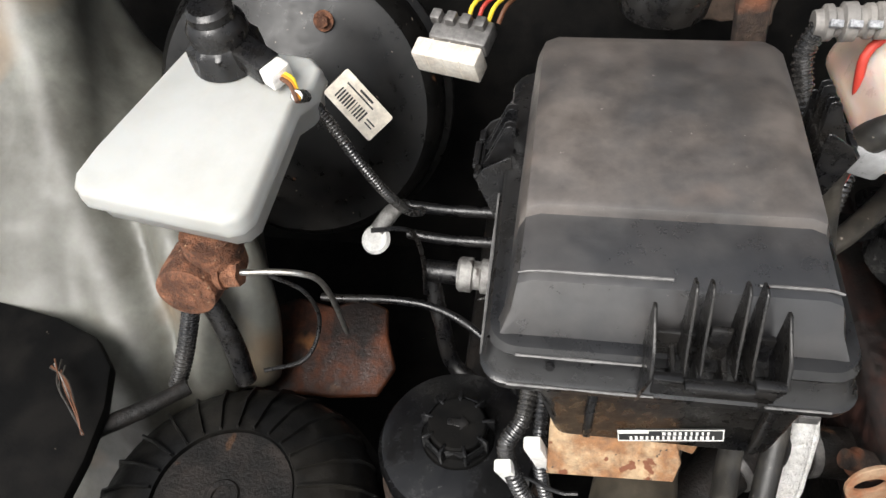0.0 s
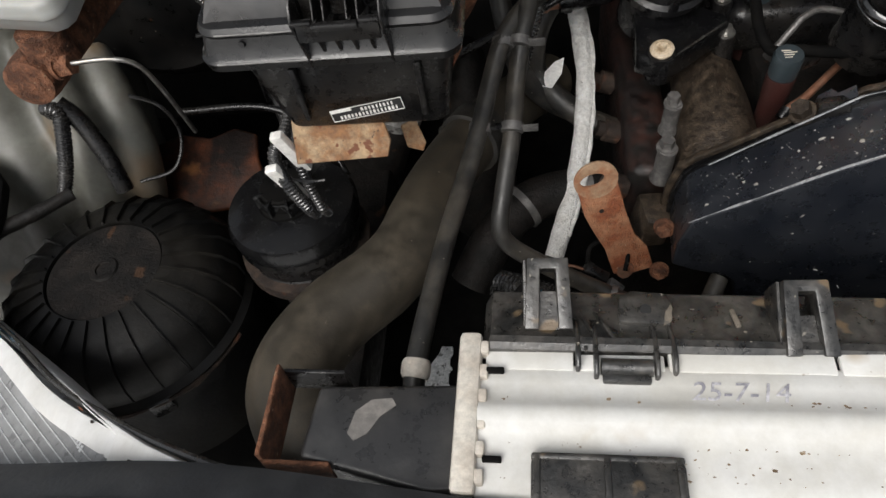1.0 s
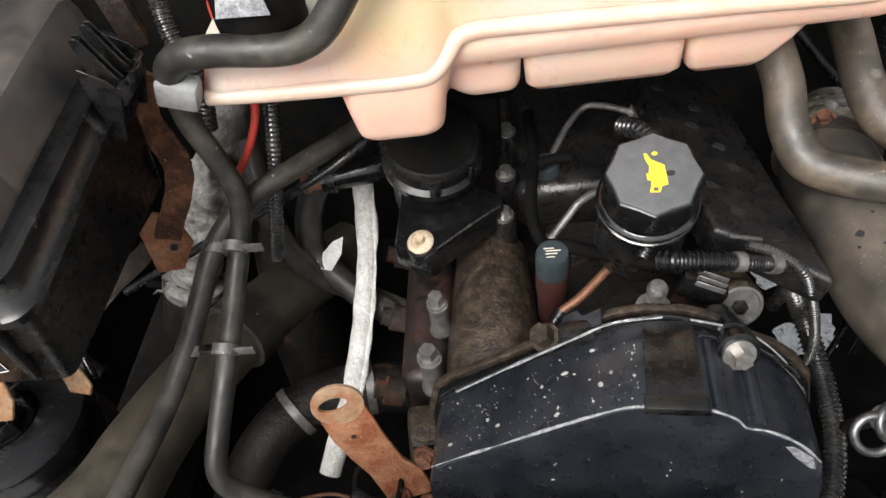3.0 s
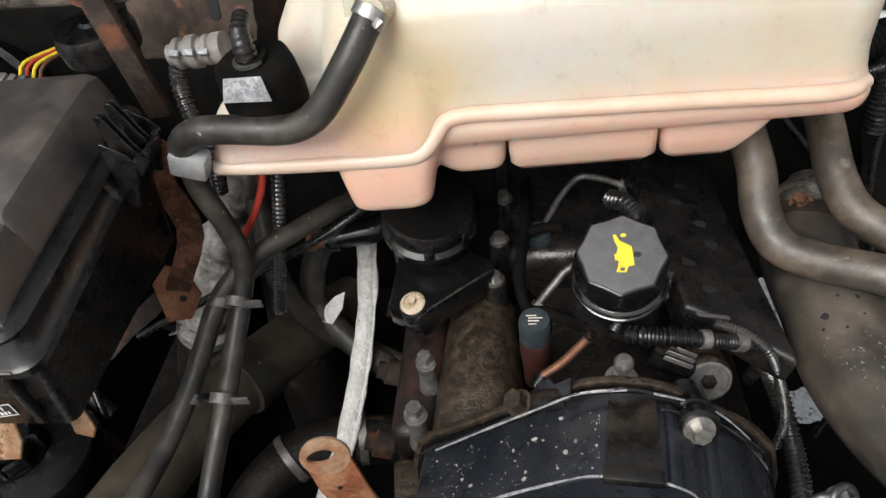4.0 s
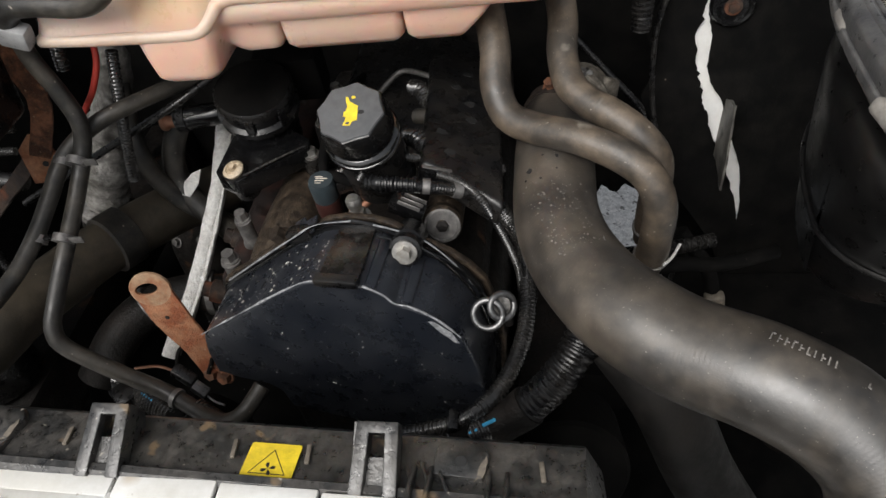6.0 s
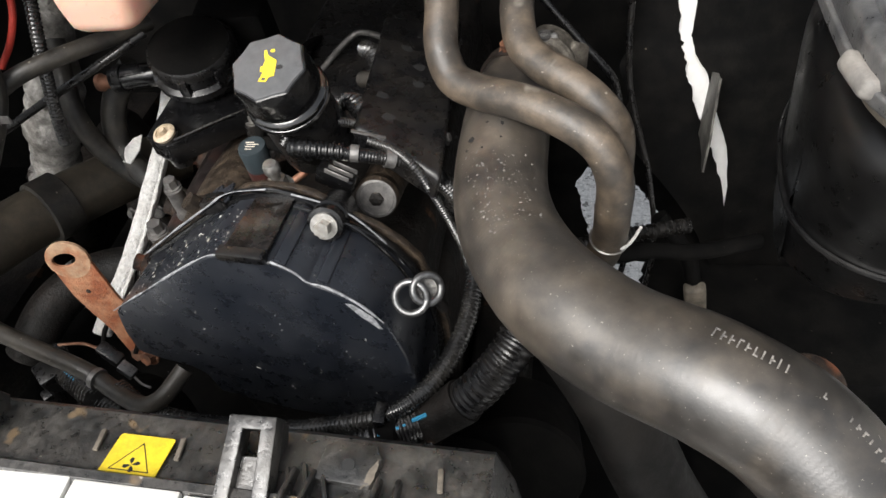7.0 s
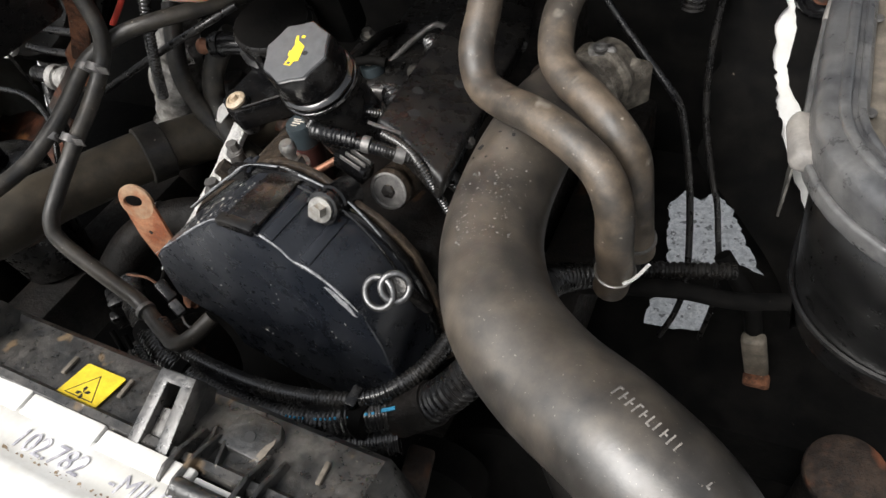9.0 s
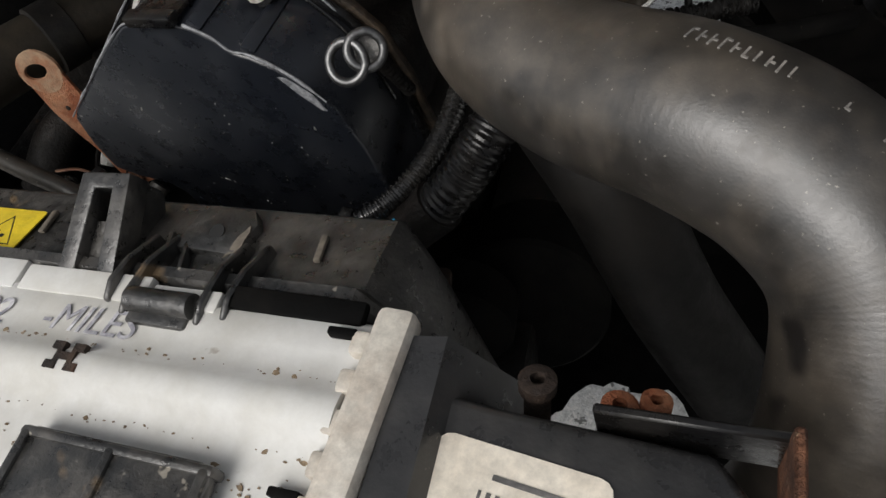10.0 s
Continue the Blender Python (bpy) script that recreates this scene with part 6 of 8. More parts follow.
def injectors():
    for at in ((0.567, 0.420, 1.070), (0.574, 0.580, 1.048)):
        w = thing("injector", (at[0], at[1], 0.98), "blue-grey injector with printed top over maroon body", "injector", "injectors")
        ax = Vector((0, -0.08, 1))
        part("upper", lathe([(0.016, -0.030), (0.0165, -0.004), (0.015, 0.0), (0.0, 0.0)], at, ax, 28), M_teal, w)
        part("lower", lathe([(0.014, -0.110), (0.015, -0.068), (0.0155, -0.066), (0.0155, -0.060), (0.0165, -0.055), (0.0165, -0.031)], at, ax, 24), M_maroon, w, "maroon lower body")
        bars(axis_pose(Vector(at) + ax.normalized() * 0.0004, ax, 0), [(-0.003, 0.0045, 0.010, 0.0013), (0.001, 0.0015, 0.014, 0.0011), (-0.001, -0.002, 0.011, 0.0013), (-0.002, -0.006, 0.008, 0.0010)], M_sticker, w, "print_bars")
        part("socket", rbox((0.026, 0.016, 0.018), pose(at[0] + 0.026, at[1] + 0.012, at[2] - 0.018, 0, 0, 25), 0.003), M_black, w)
    # copper return pipe, fuel lines and the loom between the injectors
    w = thing("return_pipe", (0.60, 0.41, 1.0), "copper fuel return pipe with black end", "pipe")
    part("pipe", tube([(0.573, 0.393, 1.012), (0.595, 0.405, 1.020), (0.625, 0.430, 1.032), (0.655, 0.45, 1.05)], 0.0048, 12), M_copper, w)
    part("boot", tube([(0.566, 0.386, 1.004), (0.574, 0.394, 1.012)], 0.007, 12), M_black, w)
    w = thing("fuel_line", (0.62, 0.62, 1.0), "dull steel fuel line with union nut", "pipe", "fuel lines")
    part("line", tube([(0.578, 0.60, 1.028), (0.605, 0.645, 1.046), (0.628, 0.665, 1.058), (0.650, 0.658, 1.062), (0.682, 0.640, 1.062)], 0.0042, 12), M_dullsteel, w)
    hexbolt((0.678, 0.642, 1.062), (1, -0.5, 0), 0.011, 0.018, w, M_dullsteel, washer=1.05, name="union")
    w = thing("fuel_line", (0.60, 0.46, 1.0), "dull steel fuel line with union nut", "pipe", "fuel lines")
    part("line", tube([(0.570, 0.475, 1.030), (0.590, 0.490, 1.048), (0.605, 0.500, 1.060), (0.63, 0.51, 1.06), (0.68, 0.50, 1.05)], 0.0042, 12), M_dullsteel, w)
    hexbolt((0.565, 0.468, 1.026), (0.6, 0.6, 0.5), 0.008, 0.012, w, M_dullsteel, washer=1.05, name="union")
    w = thing("injector_loom", (0.56, 0.5, 1.0), "black injector wiring loom", "cable")
    part("loom", tube([(0.562, 0.70, 1.03), (0.560, 0.64, 1.052), (0.560, 0.58, 1.060), (0.555, 0.53, 1.060), (0.552, 0.49, 1.055), (0.560, 0.455, 1.048), (0.580, 0.435, 1.062), (0.610, 0.405, 1.080), (0.640, 0.375, 1.100), (0.665, 0.352, 1.116)], 0.0068, 12, lumps=0.1), M_matt, w)
    part("branch", tube([(0.560, 0.56, 1.06), (0.58, 0.57, 1.06), (0.60, 0.575, 1.055)], 0.006, 10), M_matt, w)


injectors()


def cam_sensor():
    w = thing("sensor_plug", (0.685, 0.35, 1.06), "glossy black sensor plug with white lock and ribbed lead", "plug")
    part("sleeve", tube([(0.648, 0.358, 1.119), (0.662, 0.352, 1.123), (0.682, 0.350, 1.123), (0.702, 0.350, 1.121)], 0.0078, 14, ribs=0.0016, pitch=0.0055), M_gloss, w)
    part("body", rbox((0.040, 0.020, 0.020), pose(0.687, 0.352, 1.087, 0, 20, -12), 0.003), M_gloss, w)
    # pale metal on the fins stands for glints on glossy black plastic
    for k in range(3):
        part("fin", rbox((0.026, 0.0015, 0.010), pose(0.690 + 0.003 * k, 0.343 + 0.006 * k, 1.095, 0, 20, -12), 0.0005, 1), M_dullsteel, w, "fin with its glint put into a pale metal")
    part("lock", rbox((0.010, 0.006, 0.006), pose(0.700, 0.352, 1.113, 0, 0, -10), 0.001), M_white, w, "white lock")
    part("thin_sleeve", tube([(0.636, 0.362, 1.118), (0.645, 0.372, 1.127), (0.660, 0.385, 1.130), (0.675, 0.400, 1.118), (0.690, 0.42, 1.10)], 0.0045, 10, ribs=0.0009, pitch=0.0035), M_corr, w)
    part("flat_clip", rbox((0.034, 0.004, 0.002), pose(0.722, 0.372, 1.124, 0, 24, 12), 0.0005), M_dullsteel, w, "dull metal clip")
    return w


cam_sensor()


def fuel_rail_cover():
    w = thing("rail_cover", (0.74, 0.50, 0.98), "dusty black ribbed cover along the cylinder head", "engine cover")
    m = frame_pose((0.746, 0.390, 1.106), (0.95, 0.05, -0.30), (-0.05, 1, -0.06))
    part("top", prism([(-0.046, 0.002), (-0.020, -0.006), (0.047, -0.050), (0.050, 0.26), (0.040, 0.30), (-0.035, 0.30), (-0.046, 0.25)], 0.032, m, 0.006, 3), M_black, w)
    rnd = random.Random(3)
    for k in range(7):
        at = m @ Vector((rnd.uniform(-0.03, 0.035), 0.03 + 0.035 * k, 0.0))
        part("oil_spot", prism([(0.007 * (0.7 + 0.5 * rnd.random()) * math.cos(radians(a)), 0.006 * (0.7 + 0.5 * rnd.random()) * math.sin(radians(a))) for a in range(0, 360, 36)], 0.0012, Matrix.Translation(at) @ m.to_3x3().to_4x4() @ Matrix.Translation((0, 0, 0.0006)), 0), M_ink, w, "dark oil spot")
    c = Vector((0.7225, 0.350, 1.060))
    ax = (0.05, -0.92, 0.35)
    part("rail_end", lathe([(0.0225, -0.08), (0.0225, -0.020), (0.0210, -0.018), (0.0210, -0.012), (0.0225, -0.010), (0.0225, -0.003), (0.0205, 0.0), (0.0165, 0.0), (0.0160, -0.004), (0.0120, -0.004), (0.0115, -0.001), (0.0070, -0.001), (0.0066, 0.003), (0.0, 0.003)], c, ax, 36), M_iron, w, "turned oily rail end")
    part("end_ring", lathe([(0.0172, -0.001), (0.0200, 0.0), (0.0206, 0.0016), (0.0180, 0.0020), (0.0172, 0.0006)], c, ax, 36), M_dullsteel, w, "worn steel ring")
    part("end_plug", lathe([(0.0074, -0.001), (0.0074, 0.0036), (0.0060, 0.0044), (0.0, 0.0044)], c, ax, 6), M_grime, w, "oily hexagon plug")
    part("ribbed_hose", tube([(0.672, 0.47, 1.09), (0.69, 0.445, 1.105), (0.705, 0.43, 1.10), (0.72, 0.425, 1.085)], 0.010, 12, ribs=0.002, pitch=0.006), M_corr, w)
    part("upper_hose", tube([(0.66, 0.60, 1.075), (0.675, 0.575, 1.085), (0.69, 0.55, 1.08), (0.71, 0.53, 1.07)], 0.010, 12, ribs=0.002, pitch=0.006), M_corr, w)
    part("side_hose", tube([(0.675, 0.52, 1.085), (0.695, 0.51, 1.09), (0.715, 0.50, 1.08)], 0.010, 14), M_rubber, w)
    for y in (0.40, 0.50, 0.60):
        hexbolt(m @ Vector((0.047, y - 0.37, -0.012)), (0.9, 0, 0.3), 0.005, 0.005, w, M_dullsteel)
    return w


fuel_rail_cover()


def wire_ring():
    w = thing("wire_ring_clip", (0.79, 0.225, 1.03), "bright bent wire ring clip beside the timing cover", "clip")
    for c, ax, r in (((0.782, 0.222, 1.066), (-0.12, -0.75, 0.65), 0.0140), ((0.7945, 0.229, 1.070), (0.35, -0.70, 0.62), 0.0125)):
        m = axis_pose(c, ax)
        part("ring", tube([m @ Vector((r * math.cos(a), r * math.sin(a), 0.004 * math.sin(a / 2))) for a in [6.2832 * k / 20 for k in range(21)]], 0.0034, 12), M_ring, w)
    part("disc", lathe([(0.010, -0.004), (0.010, 0.0), (0.0, 0.0)], (0.794, 0.232, 1.067), (0.35, -0.70, 0.62), 20), M_alu, w, "pale metal disc")
    part("stem", tube([(0.792, 0.240, 1.055), (0.795, 0.25, 1.03), (0.797, 0.262, 1.0)], 0.005, 10, ribs=0.001, pitch=0.005), M_grime, w)
    return w


wire_ring()


def harness():
    w = thing("front_loom", (0.55, 0.2, 0.8), "black corrugated wiring conduit with blue tracer stripe", "conduit", "front wiring looms")
    pts = [(0.215, 0.31, 0.79), (0.250, 0.285, 0.815), (0.305, 0.252, 0.832), (0.36, 0.222, 0.842), (0.43, 0.188, 0.848), (0.52, 0.168, 0.852), (0.61, 0.158, 0.865), (0.69, 0.160, 0.888), (0.742, 0.172, 0.905), (0.785, 0.195, 0.905)]
    part("conduit", tube(pts, 0.0165, 16, ribs=0.0022, pitch=0.0062), M_corr, w)
    stripe = [(x + 0.003, y - 0.006, z + 0.0172) for x, y, z in pts]
    sp = smooth_path(stripe, 0.0062)
    bm = bmesh.new()
    for a, b, in zip(sp, sp[1:]):
        mid, d = (a + b) / 2, (b - a).normalized()
        if 0.52 < mid.x < 0.722 or 0.285 < mid.x < 0.325 or 0.735 < mid.x < 0.765:
            rbox((0.0030, 0.0026, 0.0018), frame_pose(mid, d, (0, 1, 0.3)), 0, bm=bm)
    tagged(part("tracer", bm, M_blue, w, "blue tracer dashes"), kind="stuff")
    part("second_conduit", tube([(x, y - 0.024, z - 0.018) for x, y, z in pts[3:]], 0.013, 14, ribs=0.002, pitch=0.0058), M_corr, w)
    cl = part("loom_clip", rbox((0.034, 0.030, 0.036), pose(0.268, 0.255, 0.828, 0, 10, -40), 0.004), M_black, w)
    part("clip_tail", rbox((0.016, 0.02, 0.03), pose(0.262, 0.24, 0.80, 0, 10, -40), 0.003), M_black, cl)
    for q in ((0.742, 0.172, 0.905), (0.47, 0.178, 0.850), (0.372, 0.216, 0.843)):
        part("tape", tube([(q[0] - 0.014, q[1] + 0.003, q[2] - 0.003), q, (q[0] + 0.014, q[1] - 0.001, q[2] + 0.003)], 0.0195, 14), M_matt, w)
    w = thing("upper_loom", (0.70, 0.25, 0.85), "thin black corrugated conduit curving round the timing cover", "conduit", "front wiring looms")
    pts = [(0.40, 0.222, 0.870), (0.46, 0.196, 0.866), (0.55, 0.183, 0.872), (0.63, 0.176, 0.890), (0.70, 0.176, 0.912), (0.742, 0.184, 0.922), (0.772, 0.205, 0.928), (0.796, 0.240, 0.935), (0.812, 0.290, 0.945), (0.815, 0.345, 0.960), (0.808, 0.390, 0.985), (0.793, 0.398, 1.02), (0.778, 0.388, 1.055), (0.760, 0.375, 1.085)]
    part("conduit", tube(pts, 0.0088, 14, ribs=0.0017, pitch=0.0050), M_corr, w)
    part("tie", rbox((0.012, 0.024, 0.028), pose(0.735, 0.181, 0.920, 0, 10, 0), 0.002), M_black, w)
    w = thing("taped_loom", (0.82, 0.2, 0.88), "fat taped black loom dropping behind the charge hose", "conduit", "front wiring looms")
    part("conduit", tube([(0.785, 0.195, 0.905), (0.812, 0.200, 0.925), (0.842, 0.212, 0.955), (0.868, 0.235, 0.985), (0.885, 0.28, 1.0), (0.89, 0.36, 0.96), (0.93, 0.42, 0.915), (0.96, 0.45, 0.90), (1.06, 0.49, 0.885)], [0.0185, 0.0185, 0.0185, 0.018, 0.016, 0.013, 0.010, 0.008, 0.008], 16, ribs=0.002, pitch=0.0075), M_black, w)
    part("tape", tube([(0.778, 0.191, 0.900), (0.800, 0.196, 0.915), (0.818, 0.202, 0.930)], 0.0225, 16, lumps=0.08), M_grime, w, "dusty tape")
    part("tracer", tube([(0.768, 0.180, 0.922), (0.775, 0.182, 0.925), (0.782, 0.185, 0.927)], 0.0022, 6), M_blue, w, "blue tracer")
    return w


harness()


def starter_bits():
    """Plugs, leads and the alternator in the dark between shroud and engine."""
    w = thing("alternator", (0.32, 0.22, 0.62), "grimy alternator in the shade below the hoses", "alternator")
    part("case", lathe([(0.05, -0.06), (0.072, -0.05), (0.075, -0.01), (0.075, 0.04), (0.068, 0.052), (0.03, 0.056), (0.0, 0.056)], (0.33, 0.24, 0.70), (-0.1, -0.9, 0.4), 36), M_grime, w)
    for k in range(14):
        a = 360 / 14 * k
        m = axis_pose((0.33, 0.24, 0.70), (-0.1, -0.9, 0.4)) @ Matrix.Rotation(radians(a), 4, "Z") @ Matrix.Translation((0.06, 0, 0.05))
        part("fin", rbox((0.024, 0.004, 0.012), m, 0.001, 1), M_alu, w)
    part("pulley", lathe([(0.03, 0.056), (0.032, 0.06), (0.028, 0.066), (0.032, 0.072), (0.028, 0.078), (0.032, 0.084), (0.01, 0.086)], (0.33, 0.24, 0.70), (-0.1, -0.9, 0.4), 32), M_dullsteel, w)
    w = thing("crank_sensor_plug", (0.36, 0.27, 0.82), "small grey and black plug with thin looped wires", "plug")
    part("body", rbox((0.034, 0.016, 0.018), pose(0.355, 0.275, 0.855, 0, 30, -20), 0.003), M_black, w)
    part("grey_plug", rbox((0.022, 0.014, 0.016), pose(0.378, 0.262, 0.842, 0, 35, -20), 0.002), M_seal, w, "grey plug")
    part("loop", tube([(0.345, 0.28, 0.862), (0.35, 0.30, 0.880), (0.372, 0.305, 0.885), (0.395, 0.295, 0.875), (0.392, 0.275, 0.86)], 0.003, 8), M_matt, w)
    part("wire", tube([(0.388, 0.256, 0.835), (0.405, 0.245, 0.84), (0.42, 0.24, 0.842)], 0.0016, 6), M_lens, w, "pale wire")
    part("stalk", tube([(0.29, 0.275, 0.87), (0.32, 0.28, 0.868), (0.34, 0.278, 0.862)], 0.002, 6), M_copper, w)
    # slender drop pipes beneath
    for x in (0.285, 0.31, 0.345):
        solo("drop_wire", tube([(x, 0.21, 0.82), (x + 0.01, 0.2, 0.78), (x - 0.005, 0.2, 0.70), (x + 0.02, 0.19, 0.62)], 0.004, 8), M_matt, "thin black lead hanging by the alternator", "cable", "leads by the alternator")
    # pale scraps
    w = thing("gearbox_casting", (0.175, 0.70, 0.50), "dirty aluminium casting behind the charge pipe", "casting")
    part("housing", loft([[(0.175 + 0.05 * r * math.cos(a), 0.70 + 0.06 * r * math.sin(a), z) for a in [6.2832 * k / 24 for k in range(24)]] for z, r in ((0.50, 1.5), (0.70, 1.3), (0.76, 1.0), (0.82, 0.8), (0.88, 0.6), (0.90, 0.4))]), M_grime, w, angle=60)
    part("column", tube([(0.205, 0.665, 1.135), (0.192, 0.66, 1.085), (0.168, 0.655, 1.035), (0.140, 0.65, 0.985), (0.105, 0.645, 0.925), (0.078, 0.645, 0.875), (0.060, 0.645, 0.835)], [0.020, 0.026, 0.030, 0.038, 0.042, 0.038, 0.040], 20, lumps=0.35), M_palecast, w, "pale dirty cast column", angle=60)
    part("column_ring", lathe([(0.040, -0.012), (0.047, -0.010), (0.047, 0.006), (0.040, 0.010)], (0.052, 0.645, 0.818), (0.35, 0, 0.9), 28), M_alu, w, "bright ring")
    part("column_foot", lathe([(0.046, -0.16), (0.044, -0.012), (0.038, 0.0)], (0.046, 0.645, 0.808), (0.35, 0, 0.9), 28), M_grime, w)
    for a in (200, 250, 300):
        hexbolt((0.175 + 0.056 * math.cos(radians(a)), 0.70 + 0.067 * math.sin(radians(a)), 0.735), (math.cos(radians(a)), math.sin(radians(a)), 0.6), 0.007, 0.008, w, M_dullsteel)


starter_bits()


# ---- right side hoses ----
def coolant_hoses_right():
    w = thing("heater_hose_pair", (0.80, 0.5, 1.0), "thick dusty grey-brown rubber coolant hose", "hose", "hoses from the tank")
    part("hose", tube([(0.766, 0.597, 1.2385), (0.7735, 0.551, 1.208), (0.781, 0.509, 1.1805), (0.782, 0.4755, 1.154), (0.796, 0.450, 1.132), (0.828, 0.428, 1.130), (0.871, 0.403, 1.1355), (0.913, 0.380, 1.130), (0.941, 0.364, 1.115), (0.955, 0.3525, 1.085), (0.9555, 0.351, 1.043), (0.955, 0.3595, 1.001), (0.949, 0.366, 0.965)], 0.0178, 22), M_brownhose, w)
    cm = axis_pose((0.9548, 0.360, 0.998), (-0.1, 0.2, -1))
    arc = [cm @ Vector((0.0190 * math.cos(a), 0.0190 * math.sin(a), 0)) for a in [2 * math.pi * k / 24 for k in range(25)]]
    part("wire_clamp", tube(arc, 0.0014, 8), M_steel, w, "steel wire clamp")
    part("clamp_tail", tube([(0.966, 0.344, 0.999), (0.976, 0.352, 1.002), (0.986, 0.366, 1.010)], 0.0018, 8), M_gleamwire, w, "clamp tail with its gleam put into the colour")
    w = thing("heater_hose_pair", (0.90, 0.5, 0.95), "thick dusty grey-brown rubber coolant hose", "hose", "hoses from the tank")
    part("hose", tube([(0.843, 0.669, 1.254), (0.849, 0.608, 1.221), (0.857, 0.561, 1.188), (0.856, 0.516, 1.1685), (0.8635, 0.481, 1.1515), (0.8815, 0.4585, 1.143), (0.908, 0.438, 1.138), (0.934, 0.420, 1.126), (0.955, 0.410, 1.1005), (0.9595, 0.411, 1.057), (0.960, 0.423, 0.999), (0.962, 0.433, 0.951)], 0.0176, 22), M_brownhose, w)
    hose_clip((0.961, 0.428, 0.975), (0.03, 0.2, -1), 0.0178, w, M_dullsteel, 0.0030, "wire_clamp", "dull steel wire clamp")


coolant_hoses_right()


def charge_hose_right():
    w = thing("charge_hose", (0.95, 0.2, 0.9), "fat weathered grey rubber charge air hose with worn print", "hose", "charge air pipes")
    pts = [(0.8580, 0.5380, 1.0640), (0.8480, 0.4860, 1.0700), (0.8465, 0.4170, 1.0750), (0.8480, 0.3540, 1.0710), (0.8605, 0.2960, 1.0760), (0.8840, 0.2430, 1.0830), (0.9131, 0.2012, 1.0907), (0.9575, 0.1672, 1.0903), (1.0141, 0.1349, 1.0970), (1.0628, 0.1057, 1.0868), (1.0937, 0.0712, 1.0631), (1.0965, 0.0290, 1.0190), (1.0860, -0.0020, 0.9600), (1.0680, -0.0080, 0.8800)]
    part("hose", tube(pts, 0.0458, 44, ribs=0.00003, pitch=0.0040), M_bighose, w, angle=80)
    # worn print: plain bars along the top
    sp = smooth_path(pts, 0.004)
    up = Vector((0.02, 0.10, 1)).normalized()
    bm = bmesh.new()
    rnd = random.Random(12)
    run = [q for q in sp if q.x > 1.006 and q.y > 0.085]
    for i in range(0, len(run) - 1):
        if 10 <= i < 14 or i >= 14 and i % 9 in (6, 7, 8):
            continue
        q, d = run[i], (run[i + 1] - run[i]).normalized()
        n = (up - d * up.dot(d)).normalized()
        n = (n - d.cross(n) * 0.06).normalized()
        big = i < 10
        hgt = 0.0095 if big else 0.0045
        side = n.cross(d)
        base = q + n * 0.0459
        rbox((0.0011, hgt * (0.75 + 0.25 * rnd.random()), 0.0008), frame_pose(base, d, side), 0, bm=bm)
        if rnd.random() < 0.7:
            rbox((0.0028 if big else 0.0018, 0.0012, 0.0008), frame_pose(base + d * 0.0012 + side * hgt * rnd.choice((-0.38, 0.0, 0.38)), d, side), 0, bm=bm)
    tagged(part("worn_print", bm, M_tabgrey, w, "worn pale print bars"), kind="stuff")
    # dried dirt flecks and oil drips on the upper stretch
    for name, label, material, count, lo, hi, small, large in (("dirt_flecks", "dried pale dirt flecks", M_tabgrey, 150, 0.25, 0.37, 0.0003, 0.0013), ("oil_drips", "dark oil drips", M_ink, 26, 0.37, 0.47, 0.0010, 0.0042)):
        bm = bmesh.new()
        upper = [i for i in range(len(sp) - 1) if lo < sp[i].y < hi]
        for k in range(count):
            i = rnd.choice(upper)
            d = (sp[i + 1] - sp[i]).normalized()
            n = (Vector((rnd.gauss(-0.15, 0.45), rnd.gauss(-0.25, 0.3), 1)))
            n = (n - d * n.dot(d)).normalized()
            size = small + (large - small) * rnd.random() ** 3
            blob = [(size * rnd.uniform(0.6, 1.3) * math.cos(a), size * rnd.uniform(0.6, 1.3) * math.sin(a)) for a in [6.283 * q / 8 for q in range(8)]]
            prism(blob, 0.0006, frame_pose(sp[i] + d * rnd.uniform(0, 0.004) + n * 0.0461, d, n.cross(d)), 0, bm=bm)
        tagged(part(name, bm, material, w, label), kind="stuff")
    w2 = thing("turbo_outlet", (0.90, 0.58, 1.02), "dirty cast aluminium turbo outlet with clamp band", "casting")
    ax = Vector((0.35, 0.75, 0.12))
    part("outlet", lathe([(0.036, -0.03), (0.037, 0.0), (0.0425, 0.004), (0.0425, 0.012), (0.037, 0.015), (0.036, 0.030), (0.0395, 0.034), (0.0395, 0.040), (0.034, 0.046), (0.030, 0.064), (0.0, 0.066)], (0.864, 0.556, 1.056), ax, 36), M_cast, w2)
    part("lug", rbox((0.030, 0.020, 0.026), pose(0.880, 0.582, 1.088, -12, 6, 20), 0.005, 3), M_alu, w2, "pale cast lug")
    part("lug_bore", lathe([(0.008, 0), (0.008, 0.003), (0.005, 0.003), (0.005, 0.001), (0.0, 0.001)], (0.880, 0.578, 1.100), (0, -0.2, 1), 18), M_dullsteel, w2)
    part("side_flange", prism([(-0.020, -0.035), (0.018, -0.032), (0.024, 0.020), (0.004, 0.036), (-0.022, 0.024)], 0.010, frame_pose((0.915, 0.592, 1.046), (0.72, 0.55, 0.1), (0.05, -0.1, 1)), 0.003), M_cast, w2)
    part("band", lathe([(0.0480, -0.008), (0.0505, -0.008), (0.0505, 0.008), (0.0480, 0.008)], (0.857, 0.532, 1.064), ax, 32), M_darkrust, w2, "rusty band clamp")
    hexbolt((0.845, 0.535, 1.108), (-0.3, -0.3, 0.9), 0.007, 0.014, w2, M_rust)
    # second pipe below, the shade under the hose put into its colour
    w3 = thing("lower_charge_pipe", (1.0, 0.1, 0.7), "pipe below the charge hose, shade put into its colour", "pipe", "charge air pipes")
